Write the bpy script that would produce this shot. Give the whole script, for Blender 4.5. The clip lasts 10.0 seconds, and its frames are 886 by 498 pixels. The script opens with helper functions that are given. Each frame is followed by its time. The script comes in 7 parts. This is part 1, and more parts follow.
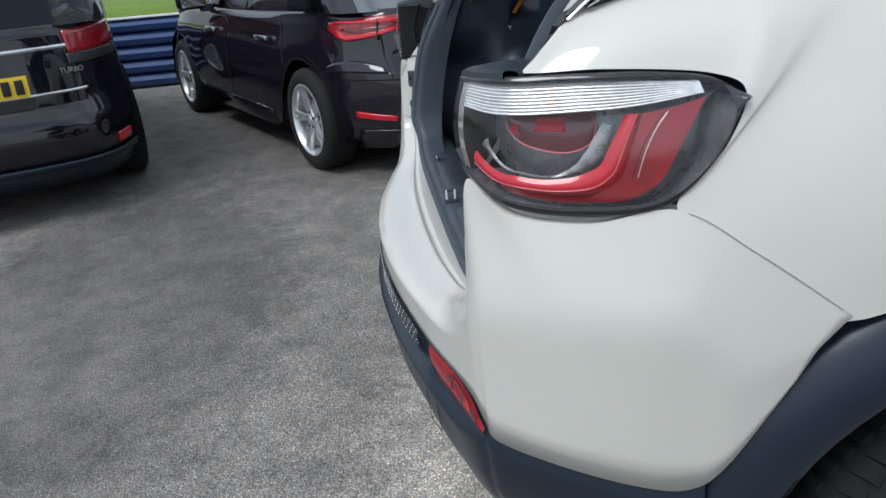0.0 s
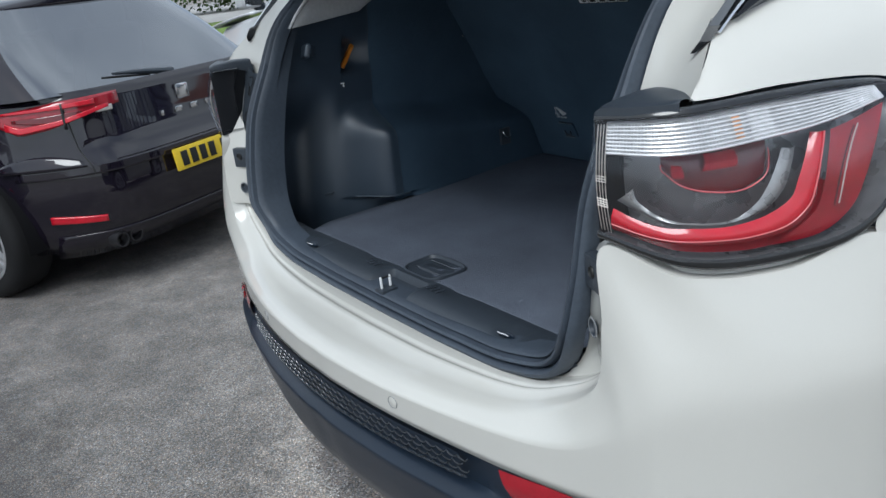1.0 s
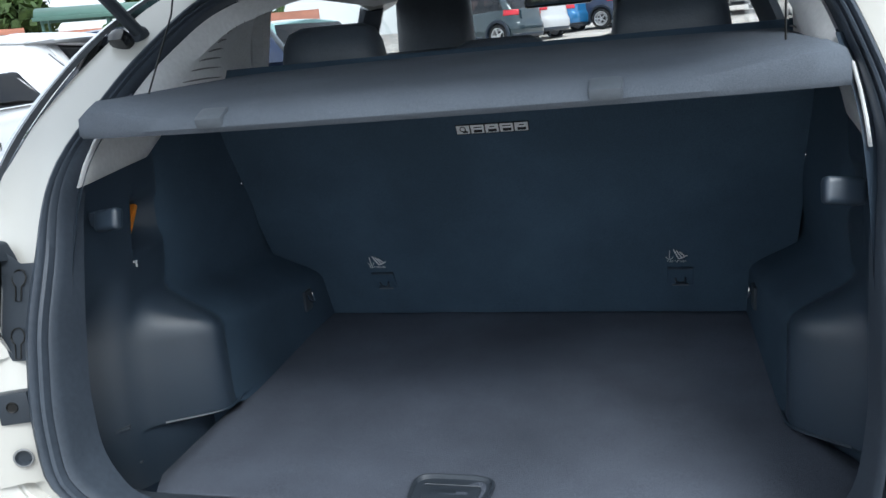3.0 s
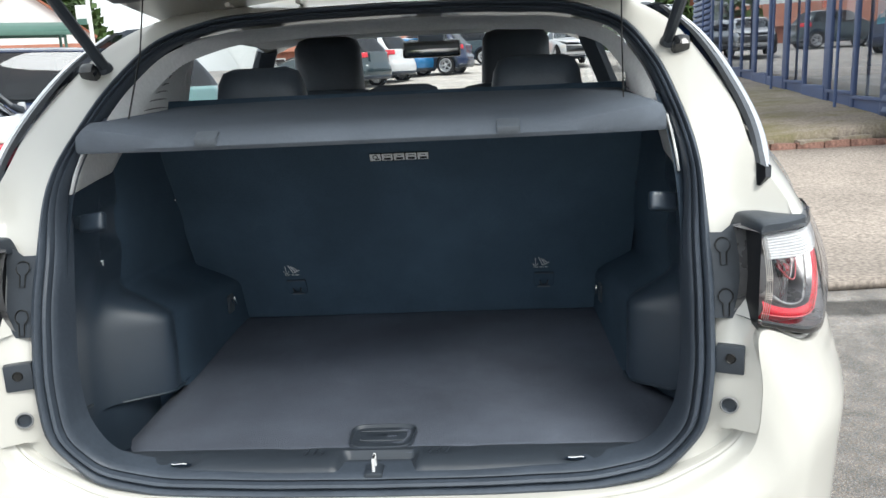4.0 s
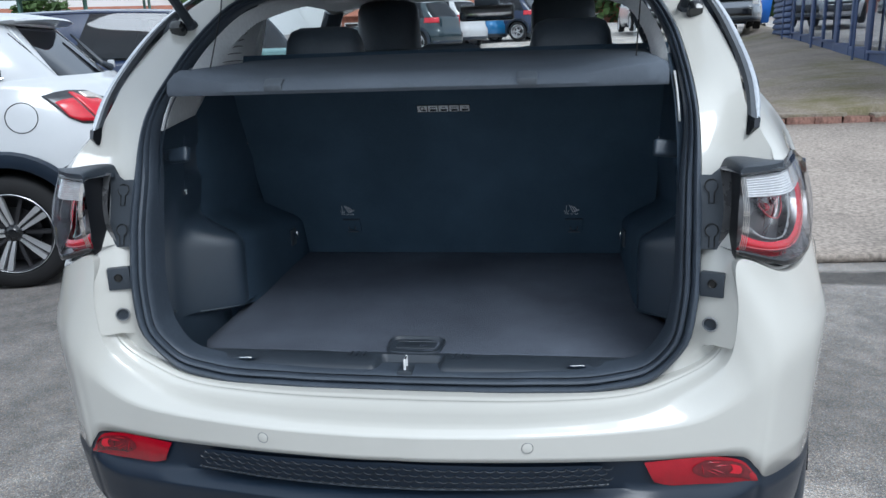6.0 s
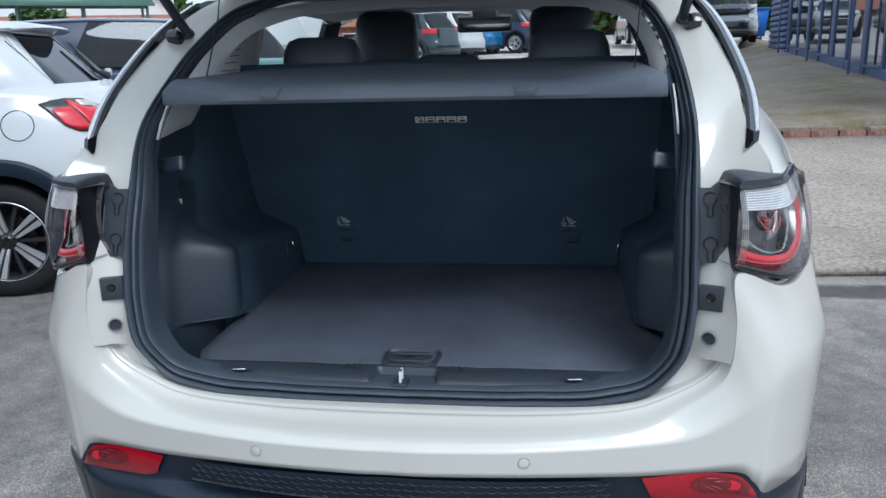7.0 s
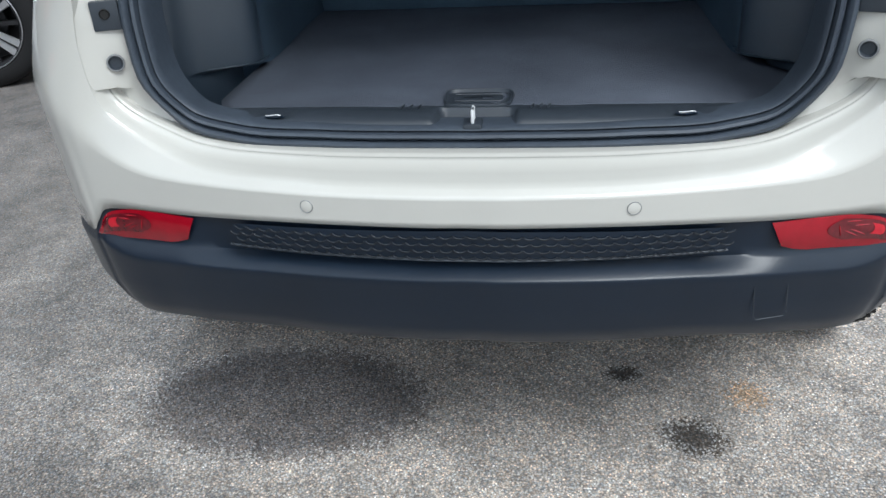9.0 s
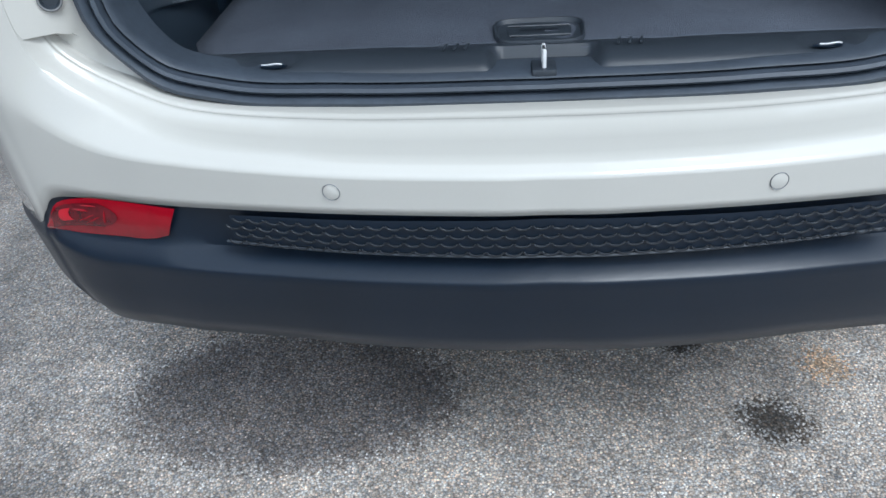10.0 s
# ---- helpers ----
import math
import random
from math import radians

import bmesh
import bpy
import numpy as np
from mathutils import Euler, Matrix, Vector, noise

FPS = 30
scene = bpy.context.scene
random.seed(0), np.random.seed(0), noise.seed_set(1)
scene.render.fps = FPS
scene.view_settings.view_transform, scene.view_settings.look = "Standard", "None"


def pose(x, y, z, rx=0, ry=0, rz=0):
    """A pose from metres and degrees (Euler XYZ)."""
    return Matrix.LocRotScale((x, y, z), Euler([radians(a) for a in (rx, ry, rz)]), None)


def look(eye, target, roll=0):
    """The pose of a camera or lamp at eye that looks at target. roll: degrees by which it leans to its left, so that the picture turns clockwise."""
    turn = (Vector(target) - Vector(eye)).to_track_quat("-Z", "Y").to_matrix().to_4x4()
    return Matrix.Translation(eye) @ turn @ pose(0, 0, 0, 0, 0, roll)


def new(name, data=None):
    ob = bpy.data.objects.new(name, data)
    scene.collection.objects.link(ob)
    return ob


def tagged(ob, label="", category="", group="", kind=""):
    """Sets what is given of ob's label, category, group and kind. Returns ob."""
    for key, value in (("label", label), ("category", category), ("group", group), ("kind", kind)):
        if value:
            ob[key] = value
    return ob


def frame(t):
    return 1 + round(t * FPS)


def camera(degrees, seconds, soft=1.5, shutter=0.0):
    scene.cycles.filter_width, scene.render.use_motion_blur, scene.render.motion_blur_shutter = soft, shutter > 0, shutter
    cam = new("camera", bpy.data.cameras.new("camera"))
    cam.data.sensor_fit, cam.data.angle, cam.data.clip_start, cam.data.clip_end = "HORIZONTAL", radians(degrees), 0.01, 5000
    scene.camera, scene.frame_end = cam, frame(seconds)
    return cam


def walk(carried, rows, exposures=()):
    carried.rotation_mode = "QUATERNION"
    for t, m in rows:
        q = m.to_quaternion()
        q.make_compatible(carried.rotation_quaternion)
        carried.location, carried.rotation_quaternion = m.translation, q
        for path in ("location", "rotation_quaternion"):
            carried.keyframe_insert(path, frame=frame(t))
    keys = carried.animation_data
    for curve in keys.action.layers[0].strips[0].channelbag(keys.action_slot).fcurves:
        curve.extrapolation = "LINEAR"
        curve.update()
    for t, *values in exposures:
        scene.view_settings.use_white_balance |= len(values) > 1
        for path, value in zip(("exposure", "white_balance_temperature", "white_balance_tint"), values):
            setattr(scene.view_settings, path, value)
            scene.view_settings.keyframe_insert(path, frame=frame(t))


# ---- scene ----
cam = camera(59.0, 10.0)
PATH = [
    (0, (1.749, -0.175, 1.384), (-0.092, 0.007, 0.625), -4.7),
    (0.3, (1.571, -0.385, 1.358), (-0.263, -0.046, 0.636), -5.4),
    (0.5, (1.438, -0.476, 1.358), (-0.367, 0.022, 0.658), -5.6),
    (1, (1.231, -0.656, 1.366), (-0.329, 0.389, 0.677), -6.9),
    (1.5, (0.924, -0.696, 1.356), (-0.362, 0.671, 0.664), -10.3),
    (2, (0.677, -0.771, 1.351), (-0.313, 0.828, 0.673), -9.5),
    (2.5, (0.474, -0.802, 1.355), (-0.224, 0.969, 0.74), -7.6),
    (2.7, (0.391, -0.773, 1.377), (-0.247, 1.034, 0.804), -6.5),
    (3.8, (0.159, -1.111, 1.443), (0.025, 0.841, 1.029), -3.4),
    (4, (0.206, -1.177, 1.432), (0.089, 0.772, 0.998), -2.7),
    (4.5, (0.329, -1.352, 1.395), (0.162, 0.577, 0.894), -1.4),
    (5, (0.326, -1.402, 1.404), (0.08, 0.511, 0.876), -1.7),
    (5.5, (0.304, -1.408, 1.414), (0.019, 0.502, 0.894), -2.1),
    (7, (0.296, -1.392, 1.413), (0.018, 0.529, 0.932), -1.5),
    (7.5, (0.293, -1.389, 1.43), (0.014, 0.535, 0.957), -1.1),
    (8, (0.225, -1.393, 1.44), (-0.093, 0.527, 0.981), -0.4),
    (8.5, (0.1, -1.361, 1.353), (-0.286, 0.502, 0.739), -0.9),
    (8.8, (0.094, -1.29, 1.263), (-0.232, 0.501, 0.437), -2.8),
    (9, (0.115, -1.192, 1.214), (-0.137, 0.55, 0.264), -3.2),
    (9.5, (0.123, -0.97, 1.161), (-0.025, 0.698, 0.068), -3.8),
    (10, (-0.052, -0.894, 1.15), (-0.209, 0.749, 0.021), -4.2),
]
EXPOSURES = [(0.0, 0.05, 5850), (0.5, 0.05, 5950), (1.0, 0.1, 5800), (1.5, 0.15, 5700), (2.0, 0.35, 5650), (2.5, 0.6, 5650), (3.8, 0.9, 6400), (4.0, 0.88, 6350), (4.5, 0.5, 5900), (5.5, 0.3, 5650), (7.5, 0.25, 5550), (8.5, 0.25, 5550), (9.0, 0.38, 5900), (10.0, 0.36, 5600)]
walk(cam, [(t, look(eye, target, roll)) for t, eye, target, roll in PATH], [(t, stops, kelvin, 5) for t, stops, kelvin in EXPOSURES])

# ---- light ----
world = bpy.data.worlds.new("world")
scene.world = world
world.use_nodes = True
wn = world.node_tree
sky = wn.nodes.new("ShaderNodeTexSky")
sky.sky_type, sky.sun_disc = "NISHITA", False
sky.sun_elevation, sky.sun_rotation = radians(55), radians(141)
sky.air_density, sky.dust_density, sky.ozone_density = 1.0, 3.0, 1.0
# broken cloud that whitens the blue
tc = wn.nodes.new("ShaderNodeTexCoord")
cloud = wn.nodes.new("ShaderNodeTexNoise")
cloud.inputs["Scale"].default_value, cloud.inputs["Detail"].default_value = 2.2, 8
ramp = wn.nodes.new("ShaderNodeValToRGB")
ramp.color_ramp.elements[0].position, ramp.color_ramp.elements[1].position = 0.36, 0.60
ramp.color_ramp.elements[0].color = (0.35, 0.35, 0.35, 1)
mixc = wn.nodes.new("ShaderNodeMix")
mixc.data_type = "RGBA"
mixc.inputs["B"].default_value = (9.0, 9.2, 9.5, 1)
wn.links.new(tc.outputs["Generated"], cloud.inputs["Vector"])
wn.links.new(cloud.outputs["Fac"], ramp.inputs["Fac"])
wn.links.new(ramp.outputs["Color"], mixc.inputs["Factor"])
wn.links.new(sky.outputs["Color"], mixc.inputs["A"])
bg = wn.nodes["Background"]
bg.inputs["Strength"].default_value = 0.102
wn.links.new(mixc.outputs["Result"], bg.inputs["Color"])

sun = new("sun", bpy.data.lights.new("sun", "SUN"))
sun.data.energy, sun.data.angle, sun.data.color = 1.75, radians(28), (1.0, 0.97, 0.93)
sun.matrix_world = look((3.7, -4.5, 8.3), (0, 0, 0))

# ---- materials ----
def noise_at(nt, scale, detail=4.0, rough=0.55, coord="Object"):
    co = nt.nodes.new("ShaderNodeTexCoord")
    n = nt.nodes.new("ShaderNodeTexNoise")
    n.inputs["Scale"].default_value, n.inputs["Detail"].default_value, n.inputs["Roughness"].default_value = scale, detail, rough
    nt.links.new(co.outputs[coord], n.inputs["Vector"])
    return n


def ramp_of(nt, source, stops):
    r = nt.nodes.new("ShaderNodeValToRGB")
    els = r.color_ramp.elements
    while len(els) < len(stops):
        els.new(0.5)
    for e, (p, c) in zip(els, stops):
        e.position = p
        e.color = (*c, 1) if len(c) == 3 else c
    nt.links.new(source, r.inputs["Fac"])
    return r


def surface(name, colour, rough=0.5, metal=0.0, vary=0.08, scale=6.0, bump=0.0, bump_scale=300.0, coat=0.0, fine=0.06, fine_scale=120.0, spec=0.5):
    """A surface with a coarse and a fine variation of colour, roughness and relief."""
    m = bpy.data.materials.new(name)
    m.use_nodes = True
    nt = m.node_tree
    b = nt.nodes["Principled BSDF"]
    b.inputs["Roughness"].default_value, b.inputs["Metallic"].default_value = rough, metal
    b.inputs["Coat Weight"].default_value, b.inputs["Coat Roughness"].default_value = coat, 0.04
    b.inputs["Specular IOR Level"].default_value = spec
    big, small = noise_at(nt, scale), noise_at(nt, fine_scale, 3.0)
    c = Vector(colour)
    r1 = ramp_of(nt, big.outputs["Fac"], [(0.3, tuple(c * (1 - vary))), (0.7, tuple(c * (1 + vary)))])
    r2 = ramp_of(nt, small.outputs["Fac"], [(0.3, (1 - fine,) * 3), (0.7, (1 + fine,) * 3)])
    mul = nt.nodes.new("ShaderNodeMix")
    mul.data_type, mul.blend_type = "RGBA", "MULTIPLY"
    mul.inputs["Factor"].default_value = 1.0
    nt.links.new(r1.outputs["Color"], mul.inputs["A"])
    nt.links.new(r2.outputs["Color"], mul.inputs["B"])
    nt.links.new(mul.outputs["Result"], b.inputs["Base Color"])
    rr = nt.nodes.new("ShaderNodeMapRange")
    rr.inputs["To Min"].default_value, rr.inputs["To Max"].default_value = max(0.0, rough - 0.06), min(1.0, rough + 0.06)
    nt.links.new(big.outputs["Fac"], rr.inputs["Value"])
    nt.links.new(rr.outputs["Result"], b.inputs["Roughness"])
    if bump:
        bn = noise_at(nt, bump_scale, 3.0)
        bp = nt.nodes.new("ShaderNodeBump")
        bp.inputs["Strength"].default_value, bp.inputs["Distance"].default_value = bump, 0.002
        nt.links.new(bn.outputs["Fac"], bp.inputs["Height"])
        nt.links.new(bp.outputs["Normal"], b.inputs["Normal"])
    return m


def glass(name, tint, gloss=0.05, least=0.05, sheen=0.8):
    m = bpy.data.materials.new(name)
    m.use_nodes = True
    nt = m.node_tree
    nt.nodes.remove(nt.nodes["Principled BSDF"])
    tr, gl, lw, mx = (nt.nodes.new(k) for k in ("ShaderNodeBsdfTransparent", "ShaderNodeBsdfGlossy", "ShaderNodeLayerWeight", "ShaderNodeMixShader"))
    lw.inputs["Blend"].default_value = 0.5
    pw, fr = nt.nodes.new("ShaderNodeMath"), nt.nodes.new("ShaderNodeMath")
    pw.operation, fr.operation = "POWER", "MULTIPLY_ADD"
    pw.inputs[1].default_value, fr.inputs[1].default_value, fr.inputs[2].default_value = 4.0, 0.8, least
    nt.links.new(lw.outputs["Facing"], pw.inputs[0])
    nt.links.new(pw.outputs["Value"], fr.inputs[0])
    tr.inputs["Color"].default_value = (*tint, 1)
    gl.inputs["Roughness"].default_value = gloss
    gl.inputs["Color"].default_value = (sheen * 0.97, sheen, sheen * 1.06, 1)
    nt.links.new(fr.outputs["Value"], mx.inputs["Fac"])
    nt.links.new(tr.outputs["BSDF"], mx.inputs[1])
    nt.links.new(gl.outputs["BSDF"], mx.inputs[2])
    nt.links.new(mx.outputs["Shader"], nt.nodes["Material Output"].inputs["Surface"])
    return m


WHITE = surface("pearl_white_paint", (0.615, 0.602, 0.556), 0.42, 0.0, 0.015, 3, 0.0, coat=1.0, fine=0.015, fine_scale=900)
WHITE2 = surface("white_paint", (0.56, 0.57, 0.585), 0.3, 0.0, 0.02, 3, coat=0.8, fine=0.01)
CLAD = surface("dark_grey_plastic", (0.009, 0.017, 0.031), 0.31, 0, 0.12, 4, 0.08, 900, fine=0.12, fine_scale=500, spec=0.5)
BLACKP = surface("black_trim_plastic", (0.038, 0.047, 0.060), 0.42, 0, 0.12, 5, 0.15, 1200, fine=0.1, fine_scale=700)
LINER = surface("arch_liner_felt", (0.009, 0.009, 0.010), 0.95, 0, 0.2, 8, 0.3, 300, spec=0.15)
LAMPBLACK = surface("lamp_housing_black", (0.010, 0.011, 0.014), 0.36, 0, 0.1, 8, 0.1, 900)
GLOSSB = surface("gloss_black_plastic", (0.010, 0.011, 0.013), 0.15, 0, 0.1, 5, coat=0.5)
RUBBER = surface("seal_rubber", (0.054, 0.068, 0.090), 0.5, 0, 0.15, 9, 0.1, 800, fine=0.1)
TYRE = surface("tyre_rubber", (0.014, 0.014, 0.015), 0.8, 0, 0.2, 6, 0.3, 400, spec=0.3)
CARPET = surface("boot_carpet", (0.126, 0.143, 0.180), 0.95, 0, 0.22, 3.5, 0.8, 1500, fine=0.35, fine_scale=900, spec=0.1)
TRIM = surface("boot_side_trim", (0.034, 0.050, 0.072), 0.33, 0, 0.15, 4, 0.2, 1500, fine=0.12, fine_scale=900, spec=0.9)
SEATCLOTH = surface("seat_back_felt", (0.067, 0.106, 0.152), 0.9, 0, 0.2, 4, 0.5, 1200, fine=0.3, fine_scale=800, spec=0.15)
# lighter copy of the side trim colour, offsets shade deep in the boot
TRIM_LIFTED = surface("boot_side_trim_lifted", (0.058, 0.092, 0.133), 0.9, 0, 0.2, 4, 0.5, 1200, fine=0.3, fine_scale=800, spec=0.2)
LEATHER = surface("black_leather", (0.055, 0.068, 0.085), 0.42, 0, 0.2, 8, 0.3, 250)
SHELF = surface("shelf_fabric", (0.150, 0.172, 0.205), 0.9, 0, 0.1, 6, 0.5, 1800, fine=0.25, fine_scale=1000, spec=0.15)
GREYTRIM = surface("light_grey_headliner", (0.70, 0.705, 0.71), 0.85, 0, 0.05, 5, 0.3, 900, fine=0.06)
CHROME = surface("chrome", (0.75, 0.76, 0.78), 0.12, 1.0, 0.04, 10)
ALLOY = surface("silver_alloy", (0.64, 0.65, 0.67), 0.3, 0.7, 0.06, 12)
DARKALLOY = surface("dark_alloy", (0.05, 0.05, 0.055), 0.35, 0.6, 0.1, 12)
REDLENS = surface("red_lens", (0.28, 0.006, 0.015), 0.14, 0, 0.3, 18, coat=0.8, fine=0.15, fine_scale=200)
REDBRIGHT = surface("bright_red_light_guide", (0.57, 0.008, 0.024), 0.2, 0, 0.1, 20, coat=0.7, fine=0.06)
REDDARK = surface("dark_red_lens", (0.13, 0.006, 0.010), 0.14, 0, 0.15, 25, coat=0.8)
SMOKE = surface("smoked_lamp_housing", (0.060, 0.062, 0.068), 0.30, 0.5, 0.2, 25, coat=0.2, fine=0.02)
SILVERIN = surface("lamp_reflector", (0.66, 0.62, 0.57), 0.30, 0.75, 0.1, 60)
AMBER = surface("amber_bulb", (0.75, 0.34, 0.12), 0.3, 0, 0.1, 40)
ORANGE = surface("orange_lens", (0.85, 0.28, 0.03), 0.3, 0, 0.1, 60)
PRINT = surface("pale_print", (0.80, 0.81, 0.82), 0.6, 0, 0.05, 60)
LENS = glass("clear_lens", (0.96, 0.96, 0.97), 0.03)
PANE = glass("clear_glass", (0.95, 0.97, 0.965), 0.0, 0.03)
SHOPGLASS = glass("shop_window_glass", (0.84, 0.89, 0.93), 0.0, 0.30)
TINTED = glass("tinted_glass", (0.09, 0.10, 0.12), 0.0, 0.09, 0.50)
SKYGLASS = glass("sky_reflecting_tinted_glass", (0.10, 0.11, 0.12), 0.0, 0.30, 0.85)
HAZEGLASS = glass("grey_tinted_glass", (0.10, 0.115, 0.14), 0.0, 0.10, 0.62)
BLACKCAR = surface("black_paint", (0.007, 0.007, 0.011), 0.0, 0.0, 0.1, 3, fine=0.05, fine_scale=1500, spec=0.75)
PLUMCAR = surface("black_plum_metallic_paint", (0.010, 0.008, 0.014), 0.0, 0.0, 0.1, 3, fine=0.1, fine_scale=1500, spec=0.75)
BLUECAR = surface("dark_blue_paint", (0.018, 0.030, 0.070), 0.2, 0.0, 0.1, 3, coat=0.2)
TEALCAR = surface("pale_teal_paint", (0.25, 0.42, 0.42), 0.25, 0.4, 0.05, 3, coat=1.0)
GREYCAR = surface("dark_teal_grey_paint", (0.025, 0.045, 0.055), 0.22, 0.4, 0.1, 3, coat=1.0)
AZURECAR = surface("azure_paint", (0.02, 0.16, 0.38), 0.22, 0.3, 0.05, 3, coat=1.0)
YELLOW = surface("yellow_plate", (0.78, 0.55, 0.03), 0.4, 0, 0.03, 20)
INK = surface("plate_ink", (0.01, 0.01, 0.01), 0.5)
CONCRETE = surface("brushed_concrete", (0.310, 0.264, 0.226), 0.9, 0, 0.22, 0.9, 0.8, 45, fine=0.40, fine_scale=32)
MOSSY = surface("mossy_footpath", (0.245, 0.208, 0.172), 0.95, 0, 0.2, 0.8, 0.6, 60, fine=0.3, fine_scale=30)
_nt = MOSSY.node_tree
_b = _nt.nodes["Principled BSDF"]
_moss = ramp_of(_nt, noise_at(_nt, 0.55, 8, 0.7).outputs["Fac"], [(0.47, (0, 0, 0)), (0.66, (0.75, 0.75, 0.75))])
_mx = _nt.nodes.new("ShaderNodeMix")
_mx.data_type = "RGBA"
_mx.inputs["B"].default_value = (0.13, 0.115, 0.035, 1)
_nt.links.new(_moss.outputs["Color"], _mx.inputs["Factor"])
_nt.links.new(_b.inputs["Base Color"].links[0].from_socket, _mx.inputs["A"])
_nt.links.new(_mx.outputs["Result"], _b.inputs["Base Color"])
BRICK = surface("red_brick", (0.33, 0.13, 0.085), 0.9, 0, 0.25, 3, 0.6, 120, fine=0.25, fine_scale=60)
ROOFTILE = surface("red_roof_tile", (0.30, 0.12, 0.075), 0.9, 0, 0.2, 1.2, 0.5, 40, fine=0.2, fine_scale=20)
RENDERW = surface("white_wall_render", (0.76, 0.76, 0.75), 0.9, 0, 0.05, 0.6)
BLUEFRAME = surface("blue_frame_paint", (0.062, 0.092, 0.19), 0.45, 0, 0.1, 2, fine=0.06)
BLUEFENCE = surface("blue_barrier_paint", (0.025, 0.055, 0.17), 0.5, 0, 0.15, 2, fine=0.1, fine_scale=40)
BINBLUE = surface("blue_bin_plastic", (0.01, 0.10, 0.40), 0.5, 0, 0.1, 3)
GREENPAINT = surface("green_shelter_paint", (0.075, 0.155, 0.125), 0.5, 0, 0.1, 3)
GRASS = surface("grass", (0.13, 0.20, 0.03), 0.95, 0, 0.25, 0.7, 0.8, 30, fine=0.3, fine_scale=25)
LEAF = surface("leaf", (0.045, 0.085, 0.018), 0.7, 0, 0.4, 1.5, fine=0.3, fine_scale=8)
BARK = surface("bark", (0.09, 0.065, 0.045), 0.95, 0, 0.3, 6, 0.6, 40)
PAVING = surface("grey_pavement", (0.36, 0.35, 0.34), 0.9, 0, 0.1, 0.5, fine=0.1, fine_scale=20)
TEALBOARD = surface("turquoise_board", (0.10, 0.45, 0.55), 0.5, 0, 0.06, 2)
DARKIN = surface("showroom_interior", (0.42, 0.43, 0.45), 0.8, 0, 0.3, 0.4)


